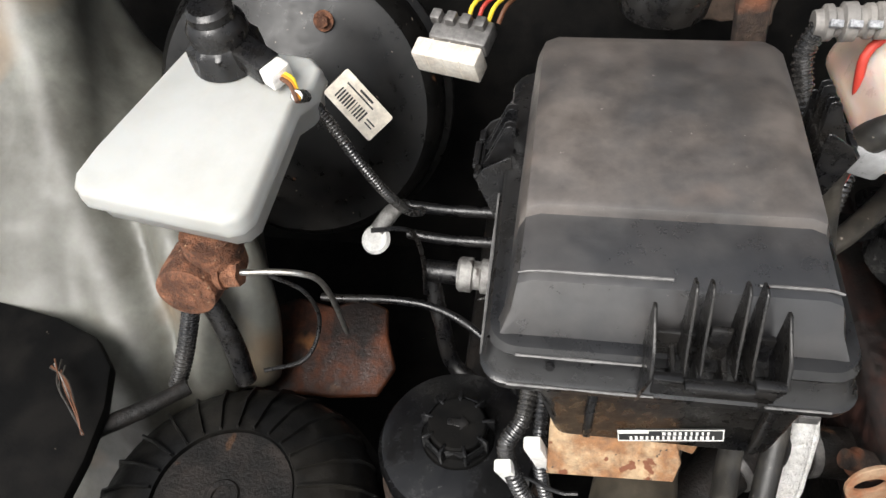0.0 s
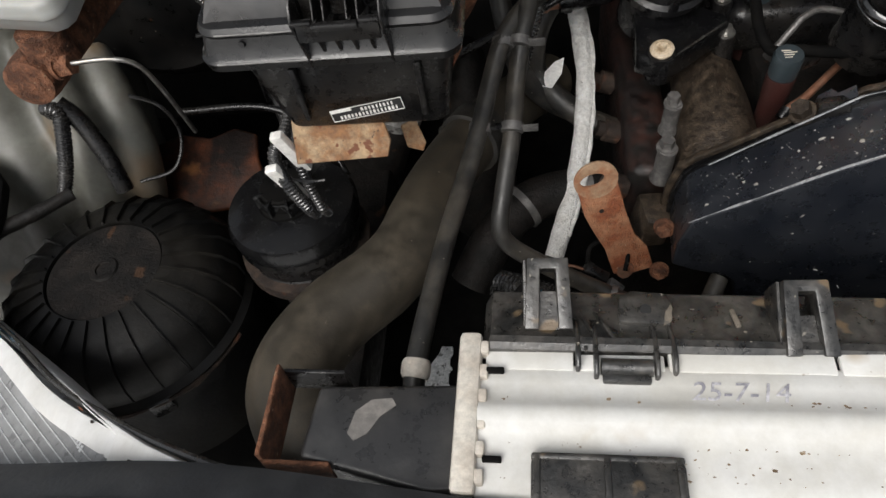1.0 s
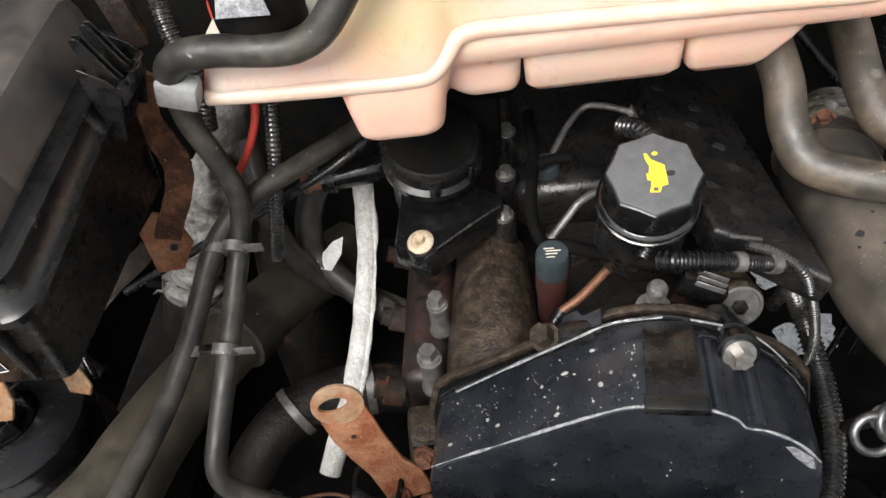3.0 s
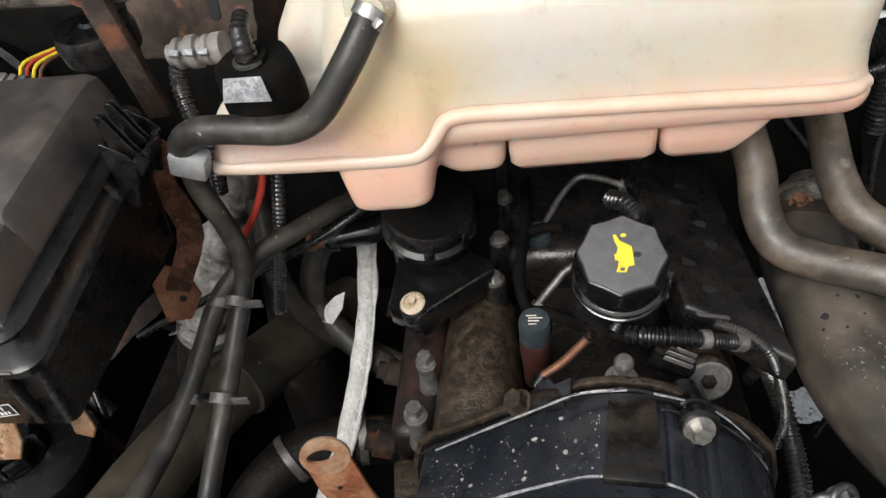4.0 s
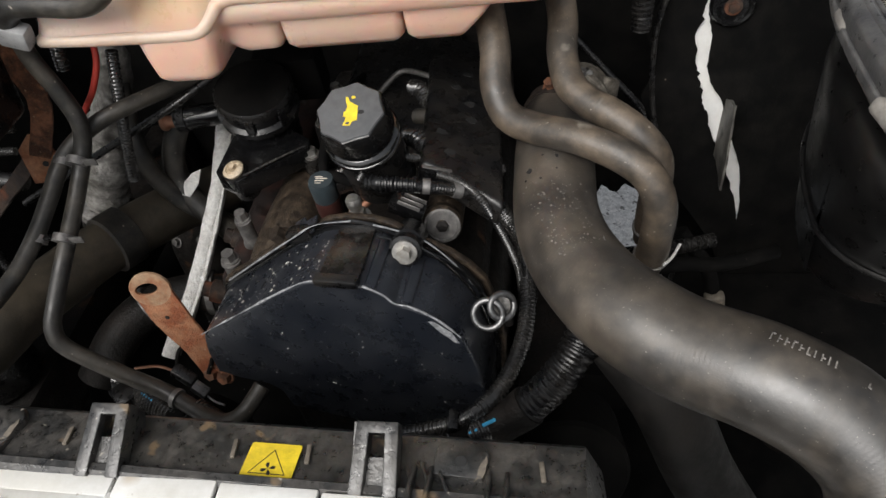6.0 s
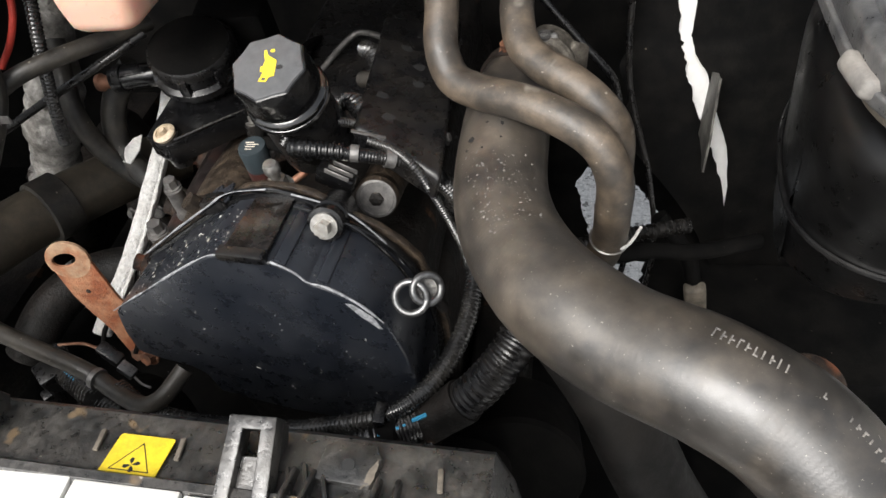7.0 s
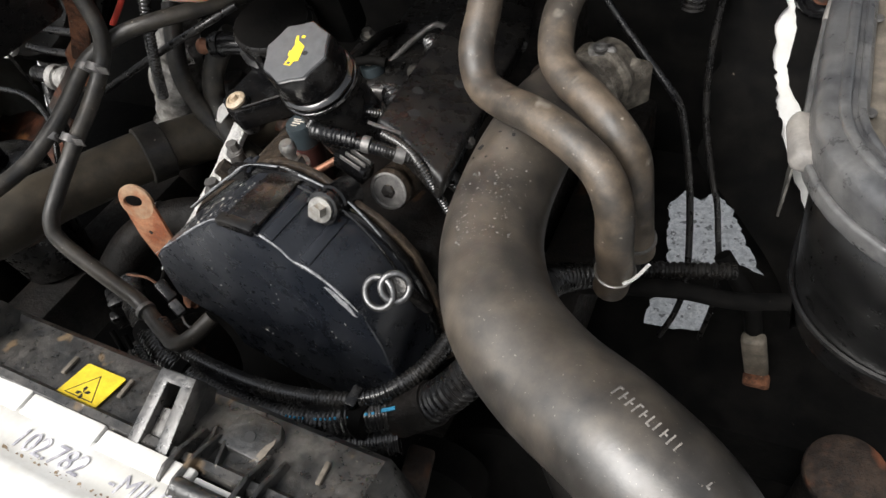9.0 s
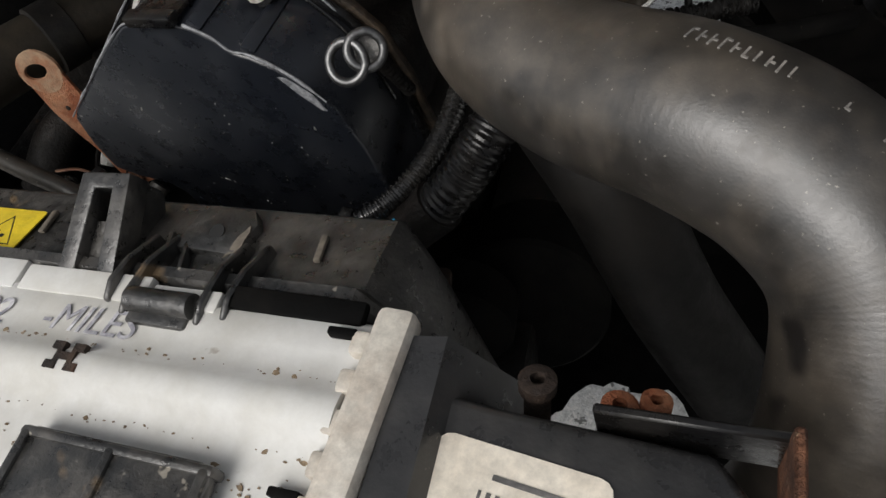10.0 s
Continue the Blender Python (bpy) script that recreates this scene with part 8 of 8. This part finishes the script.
def fan_shroud():
    w = thing("fan_shroud", (0.555, 0.07, 0.60), "dusty black plastic fan shroud behind the radiator", "fan shroud")
    z = 1.106
    sec = [(0.026, -0.03), (0.026, 0.004), (0.030, 0.008), (0.036, 0.008), (0.040, 0.000), (0.060, -0.004), (0.088, -0.010), (0.094, -0.018), (0.10, -0.06), (0.11, -0.14), (0.105, -0.14), (0.06, -0.03)]
    xs = [0.243 + 0.625 * k / 30 for k in range(31)]
    part("top_rail", loft([[(x, y, z + h) for y, h in sec] for x in xs]), M_shroud, w, angle=30)
    part("right_cheek", loft([[(0.868, y, z + h) for y, h in sec], [(0.882, y + (0.01 - y) * 0.12, z + h - 0.020) for y, h in sec], [(0.900, y + (0.0 - y) * 0.2, z + h - 0.13) for y, h in sec]]), M_shroud, w, angle=30)
    part("left_cheek", loft([[(0.243, y, z + h) for y, h in sec], [(0.236, y, z + h - 0.02) for y, h in sec], [(0.232, y, z + h - 0.16) for y, h in sec]]), M_shroud, w, angle=30)
    # ramped prongs: an arch with a channel and a slot
    for x, y0 in ((0.289, 0.046), (0.483, 0.028), (0.709, 0.028)):
        m = frame_pose((x, y0, z + 0.010), (1, 0.03, 0), (0.03, 0.92, 0.36))
        p = part("prong", prism([(-0.019, -0.004), (-0.0165, 0.054), (0.0165, 0.054), (0.019, -0.004), (0.0078, -0.004), (0.0062, 0.045), (-0.0062, 0.045), (-0.0078, -0.004)], 0.016, m, 0.0012, 2), M_shroud, w, "dusty ramped prong")
        part("channel", prism([(-0.0085, -0.004), (-0.0068, 0.028), (0.0068, 0.028), (0.0085, -0.004)], 0.003, m @ Matrix.Translation((0, 0, -0.008)), 0.0005, 1), M_shroud, p)
        for sx in (-1, 1):
            part("side_wall", prism([(0, -0.010), (0.054, -0.004), (0.052, -0.030), (0.03, -0.04), (0, -0.03)], 0.003, m @ Matrix.Translation((sx * 0.0155 - 0.0015, 0, -0.002)) @ frame_pose((0, 0, 0), (0, 1, 0), (0, 0, 1)), 0.0006, 1), M_shroud, p)
    # snap clips over the radiator edge, each with a bored ear
    for x, hx, hy, up in ((0.347, 0.366, 0.066, 0.0), (0.7725, 0.772, 0.0636, 0.009)):
        c = part("clip_bar", tube([(x - 0.019, 0.012, z + 0.006 + up), (x - 0.010, 0.012, z + 0.006 + up), (x + 0.010, 0.012, z + 0.006 + up), (x + 0.019, 0.012, z + 0.006 + up)], 0.0065, 16), M_shroud, w, "round clip bar")
        part("hook", rbox((0.036, 0.012, 0.006), (x, 0.006, z + 0.002 + up), 0.002), M_shroud, c)
        for dx, y0 in ((-0.036, 0.010), (-0.0225, 0.004), (0.0225, 0.004), (0.036, 0.008)):
            part("finger", prism([(y0, -0.008), (y0, 0.006), (y0 + 0.010, 0.010), (0.036, 0.007), (0.058, -0.004), (0.058, -0.012)], 0.0036, frame_pose((x + dx + 0.0018, 0, z + 0.002 + up * 0.6), (0, 1, 0), (0, 0, 1)), 0.001, 1), M_shroud, c)
        ear = part("ear", prism([(hx - x - 0.022, -0.012), (hx - x - 0.020, 0.014), (hx - x - 0.010, 0.020), (hx - x + 0.016, 0.018), (hx - x + 0.022, 0.008), (hx - x + 0.018, -0.014)], 0.010, frame_pose((x, hy, z + 0.0015), (1, 0, 0), (0, 1, -0.10)), 0.002), M_shroud, w, "bored ear")
        part("screw_hole", lathe([(0.0046, 0), (0.0046, 0.0006), (0, 0.0006)], (hx, hy, z + 0.0016), (0, -0.10, 1), 18), M_ink, ear, "dark screw hole")
        for k in range(3):
            part("gusset", rbox((0.003, 0.036, 0.009), pose(x - 0.014 - 0.011 * k, 0.050 - 0.004 * k, z - 0.001, -14, 0, 24), 0.001), M_shroud, c)
        part("mud", prism(ragged([(hx + 0.012, hy - 0.016), (hx + 0.021, hy - 0.008), (hx + 0.019, hy + 0.006), (hx + 0.015, hy - 0.002)], 0.0012, 3, 0.004), 0.0008, Matrix.Translation((0, 0, z + 0.0026)), 0), M_tan, ear, "dried mud")
    for x in (0.435, 0.585, 0.648, 0.835):
        part("stain_rib", rbox((0.004, 0.018, 0.003), pose(x, 0.062, z - 0.0025, -9, 0, 8), 0.001), M_tan, w, "muddy rib")
    # warning sticker
    m = frame_pose((0.620, 0.050, z - 0.0005), (1, 0.0, 0.0), (0, 1, -0.20))
    s = part("warning_sticker", prism(rounded(0.043, 0.039, 0.002, 2), 0.0008, m @ Matrix.Translation((0, 0, 0.0012)), 0), M_yellow, w, "yellow fan warning sticker")
    m2 = m @ Matrix.Translation((0, 0, 0.0014))
    tri, tin = [(-0.0155, -0.010), (0.0155, -0.010), (0, 0.0135)], [(-0.0143, -0.0093), (0.0143, -0.0093), (0, 0.0122)]
    part("triangle", prism(tri, 0.0005, m2, 0, hole=tin), M_ink, s)
    bm = bmesh.new()
    for a in (20, 110, 200, 290):
        mm = m2 @ Matrix.Translation((0, -0.005, 0.0)) @ Matrix.Rotation(radians(a), 4, "Z")
        prism([(0.0005, 0.0), (0.004, 0.0018), (0.0062, 0.0004), (0.0055, -0.0016), (0.003, -0.0012)], 0.0005, mm, 0, bm=bm)
    part("fan_symbol", bm, M_ink, s)
    return w


turn_thing(fan_shroud(), YAW @ Matrix.Translation((0.48, 0.0, 1.106)) @ Matrix.Rotation(radians(1.5), 4, "Y") @ Matrix.Translation((-0.48, 0.0, -1.106)))


# ---- parts behind the tank on the left ----
def rear_left_bits():
    w = thing("cross_brace", (0.2, 0.5, 1.25), "rust-flecked grey steel brace with bolts", "brace")
    part("bar", rbox((0.32, 0.030, 0.042), pose(0.052, 0.560, 1.398, 0, 2, 2), 0.006, 3), M_bracegrey, w)
    part("bead", tube([(-0.09, 0.543, 1.412), (0.05, 0.5435, 1.407), (0.19, 0.546, 1.402)], 0.006, 10, lumps=0.3), M_bracegrey, w)
    part("drop_arm", rbox((0.027, 0.014, 0.135), pose(0.192, 0.540, 1.326, 0, -7, 0), 0.005), M_darkrust, w, "rusty drop arm")
    hexbolt((0.175, 0.543, 1.392), (0, -1, 0.3), 0.010, 0.008, w, M_darkrust)
    hexbolt((0.06, 0.543, 1.394), (0, -1, 0.3), 0.009, 0.006, w, M_darkrust)
    w = thing("grey_connector", (0.26, 0.54, 1.30), "dirty grey and white barrel connector on ribbed lead", "connector")
    br = part("barrel", lathe([(0.010, 0), (0.011, 0.006), (0.0145, 0.008), (0.0145, 0.013), (0.0115, 0.015), (0.0115, 0.019), (0.0155, 0.021), (0.0155, 0.030), (0.0120, 0.032), (0.0120, 0.036), (0.0140, 0.038), (0.0140, 0.042), (0.0120, 0.044), (0.0145, 0.046), (0.0145, 0.056), (0.010, 0.057)], (0.238, 0.535, 1.326), (1, -0.02, 0.08), 20), M_tabgrey, w)
    for k in range(3):
        part("lug", rbox((0.010, 0.006, 0.005), pose(0.250 + 0.014 * k, 0.520, 1.334, 40, 5, 0), 0.001), M_scuffglint, br)
    part("lead", tube([(0.245, 0.535, 1.325), (0.238, 0.53, 1.30), (0.245, 0.515, 1.27), (0.258, 0.505, 1.24), (0.25, 0.50, 1.19)], 0.0075, 12, ribs=0.0014, pitch=0.005), M_corr, w)
    part("red_lead", tube([(0.30, 0.54, 1.315), (0.285, 0.53, 1.30), (0.29, 0.52, 1.26), (0.30, 0.505, 1.21), (0.285, 0.49, 1.17), (0.262, 0.475, 1.14)], 0.004, 10), M_red, w, "red lead")
    part("foil_lead", tube([(0.31, 0.52, 1.20), (0.300, 0.50, 1.14), (0.285, 0.49, 1.08), (0.27, 0.485, 1.02)], 0.007, 10, ribs=0.001, pitch=0.005), M_corr, w, "ribbed lead")
    solo("second_reservoir_cap", lathe([(0.040, -0.03), (0.042, -0.01), (0.038, 0.0), (0.012, 0.002), (0.010, 0.006), (0.0, 0.006)], (0.13, 0.60, 1.335), (0, -0.1, 1), 36), M_black, "black round cap behind the fuse box", "cap")
    w = thing("bulkhead_bracket", (0.185, 0.80, 1.25), "brown rusty bracket on the bulkhead", "bracket")
    m = frame_pose((0.185, 0.705, 1.295), (1, 0, 0), (0, 0.25, 0.9))
    part("plate", prism(ragged([(-0.075, -0.050), (0.072, -0.060), (0.085, 0.09), (-0.08, 0.10)], 0.002, 5), 0.345, m, 0.004), M_brownplate, w)
    part("slot", prism(rounded(0.012, 0.030, 0.005, 3), 0.004, m @ Matrix.Translation((0.030, 0.005, 0.0015)), 0), M_ink, w, "dark slot")
    for u, v in ((0.055, -0.030), (-0.02, 0.045)):
        hexbolt(m @ Vector((u, v, 0)), (0, -0.9, 0.25), 0.008, 0.007, w, M_rust, label="rusty bolt")
    solo("ribbed_duct", tube([(0.335, 0.60, 1.35), (0.35, 0.65, 1.40), (0.36, 0.70, 1.45)], 0.016, 14, ribs=0.003, pitch=0.008), M_corr, "black ribbed duct behind the coolant tank", "duct")


rear_left_bits()


# ---- small detail in the bay ----
def crumpled(a, b, width, side, amp, seed, nu=26, nv=9):
    """A crumpled sheet from a to b."""
    bm = bmesh.new()
    a, b, side = Vector(a), Vector(b), Vector(side).normalized()
    nrm = (b - a).cross(side).normalized()
    rows = []
    for lift in (0.0, 0.0012):
        grid = []
        for i in range(nu + 1):
            row = []
            for k in range(nv + 1):
                p = a + (b - a) * (i / nu) + side * width * (k / nv - 0.5) * (1 + 0.25 * math.sin(i * 0.9 + seed))
                p += nrm * (amp * noise.noise(p * 55 + Vector((seed, 0, 0))) + 0.4 * amp * noise.noise(p * 140) + lift)
                row.append(bm.verts.new(p))
            grid.append(row)
        rows.append(grid)
        for r0, r1 in zip(grid, grid[1:]):
            for k in range(nv):
                bm.faces.new((r0[k], r0[k + 1], r1[k + 1], r1[k]))
    return bm


def foil_shield():
    w = thing("foil_heat_shield", (0.05, 0.70, 0.75), "crumpled silver foil heat shield behind the hoses", "heat shield")
    part("foil", crumpled((0.118, 0.713, 0.995), (0.010, 0.700, 0.80), 0.060, (1, -0.1, 0.3), 0.022, 3), M_foil, w, angle=20)
    part("lower_foil", crumpled((0.015, 0.690, 0.80), (-0.030, 0.690, 0.745), 0.050, (1, -0.2, 0.1), 0.016, 8, 14), M_foil, w, angle=20)
    part("band", tube([(-0.045, 0.675, 0.785), (0.0, 0.665, 0.79), (0.045, 0.68, 0.80)], 0.008, 10), M_matt, w, "dark band")
    # narrow folded strip higher up
    part("upper_strip", crumpled((0.185, 0.66, 1.10), (0.172, 0.63, 0.97), 0.018, (1, 0.1, 0.1), 0.008, 5, 18, 4), M_foil, w, angle=20)
    return w


foil_shield()


def rear_hoses():
    solo("thin_hose", tube([(0.07, 0.490, 0.975), (0.16, 0.500, 1.020), (0.26, 0.507, 1.070), (0.348, 0.525, 1.110), (0.40, 0.56, 1.13)], 0.0052, 10), M_black, "thin black hose crossing behind the clipped hoses", "hose")
    solo("ribbed_hose", tube([(0.668, 0.425, 1.090), (0.69, 0.445, 1.092), (0.715, 0.470, 1.090), (0.74, 0.50, 1.08)], 0.0095, 14, ribs=0.0018, pitch=0.0052), M_rubber, "brown ribbed hose beside the oil filler", "hose")
    solo("black_hose", tube([(0.330, 0.600, 1.06), (0.300, 0.585, 1.03), (0.285, 0.565, 0.99), (0.290, 0.550, 0.95), (0.330, 0.520, 0.92), (0.380, 0.49, 0.90)], 0.0165, 16), M_rubber, "thick black hose bending down behind the pipes", "hose")
    w = thing("braided_lead", (0.78, 0.36, 1.0), "grey braided lead arching to the rail cover", "cable")
    part("lead", tube([(0.700, 0.350, 1.120), (0.730, 0.353, 1.112), (0.756, 0.362, 1.098), (0.776, 0.378, 1.074), (0.786, 0.395, 1.035), (0.786, 0.41, 0.98)], 0.0066, 12, ribs=0.0006, pitch=0.0028), M_black, w)
    part("thin_lead", tube([(0.722, 0.366, 1.122), (0.748, 0.362, 1.112), (0.768, 0.352, 1.098), (0.782, 0.350, 1.066), (0.795, 0.350, 1.026), (0.804, 0.352, 0.985), (0.806, 0.356, 0.94)], 0.0040, 10, ribs=0.0008, pitch=0.0032), M_corr, w, "thin ribbed lead")
    part("clamp", lathe([(0.007, -0.005), (0.0088, -0.005), (0.0088, 0.005), (0.007, 0.005)], (0.743, 0.357, 1.106), (0.85, 0.25, -0.45), 16), M_dullsteel, w, "metal band")
    part("clamp", lathe([(0.007, -0.004), (0.0086, -0.004), (0.0086, 0.004), (0.007, 0.004)], (0.712, 0.351, 1.118), (0.95, 0.1, -0.2), 16), M_dullsteel, w)


rear_hoses()


def cover_beads():
    """Glossy bead and bracket over the timing cover, added to it as parts."""
    w = bpy.data.objects["timing_cover"]
    bead = [(0.662, 0.300, 1.112), (0.690, 0.300, 1.101), (0.712, 0.298, 1.090), (0.732, 0.294, 1.072), (0.750, 0.290, 1.048), (0.762, 0.287, 1.020), (0.770, 0.285, 0.985)]
    part("bead", tube(bead, 0.0022, 8), M_wet, w, "glossy bead")
    part("bead", tube([(x + 0.004, y - 0.012, z - 0.004) for x, y, z in bead], 0.0016, 8), M_wet, w, "glossy bead")
    part("bead", tube([(0.470, 0.305, 1.018), (0.52, 0.303, 1.056), (0.57, 0.301, 1.092), (0.60, 0.300, 1.112), (0.640, 0.300, 1.118), (0.662, 0.300, 1.112)], 0.0020, 8), M_wet, w, "glossy bead")
    # pale tubes on the beads, the rear lip's highlight put into colour
    part("worn_glint_edge", tube([(0.470, 0.3025, 1.020), (0.52, 0.3005, 1.058), (0.57, 0.2985, 1.0945), (0.60, 0.2975, 1.1145), (0.640, 0.2975, 1.1205)], 0.0009, 6, 0.003, lumps=1.0), M_scuffglint, w, "pale edge line, wear with the highlight put into it")
    part("worn_glint_edge", tube([(x, y - 0.0015, z + 0.0018) for x, y, z in bead], 0.0008, 6, 0.003, lumps=1.0), M_scuffglint, w, "pale edge line, wear with the highlight put into it")
    m = frame_pose((0.575, 0.312, 1.094), (0.85, -0.05, 0.52), (0.0, 0.9, 0.2)) @ Matrix.Diagonal((0.75, 0.75, 0.75, 1))
    br = part("notched_bracket", prism([(-0.045, -0.012), (0.030, -0.014), (0.034, 0.012), (0.012, 0.010), (0.006, 0.020), (-0.012, 0.018), (-0.018, 0.006), (-0.045, 0.004)], 0.004, m, 0.001), M_cover, w, "notched black bracket")
    hexbolt(m @ Vector((-0.034, -0.002, 0.0)), m.to_3x3() @ Vector((0, 0, 1)), 0.010, 0.014, br, M_iron, washer=1.3, label="dull bolt")
    rnd = random.Random(31)
    face = frame_pose((0.60, 0.2288, 0.0), (0.995, -0.095, 0), (0, 0.0, 1))
    bm = bmesh.new()
    for k in range(40):
        u, v = rnd.uniform(-0.145, 0.145), rnd.uniform(0.86, 1.03)
        if v > 1.01 + 0.65 * (u + 0.14) and u < 0.0:
            continue
        s = 0.0003 + 0.0007 * rnd.random() ** 3
        ln = rnd.choice((1, 1, 1, 3.5))
        an = rnd.random() * 3
        prism([(s * ln * math.cos(q) * (0.7 + 0.5 * rnd.random()), s * math.sin(q)) for q in [6.283 * j / 7 for j in range(7)]], 0.0006, face @ Matrix.Translation((u, v, 0.0008)) @ Matrix.Rotation(an, 4, "Z"), 0, bm=bm)
    tagged(part("paint_fleck", bm, M_wire, w, "pale chips on the face"), kind="stuff")


cover_beads()
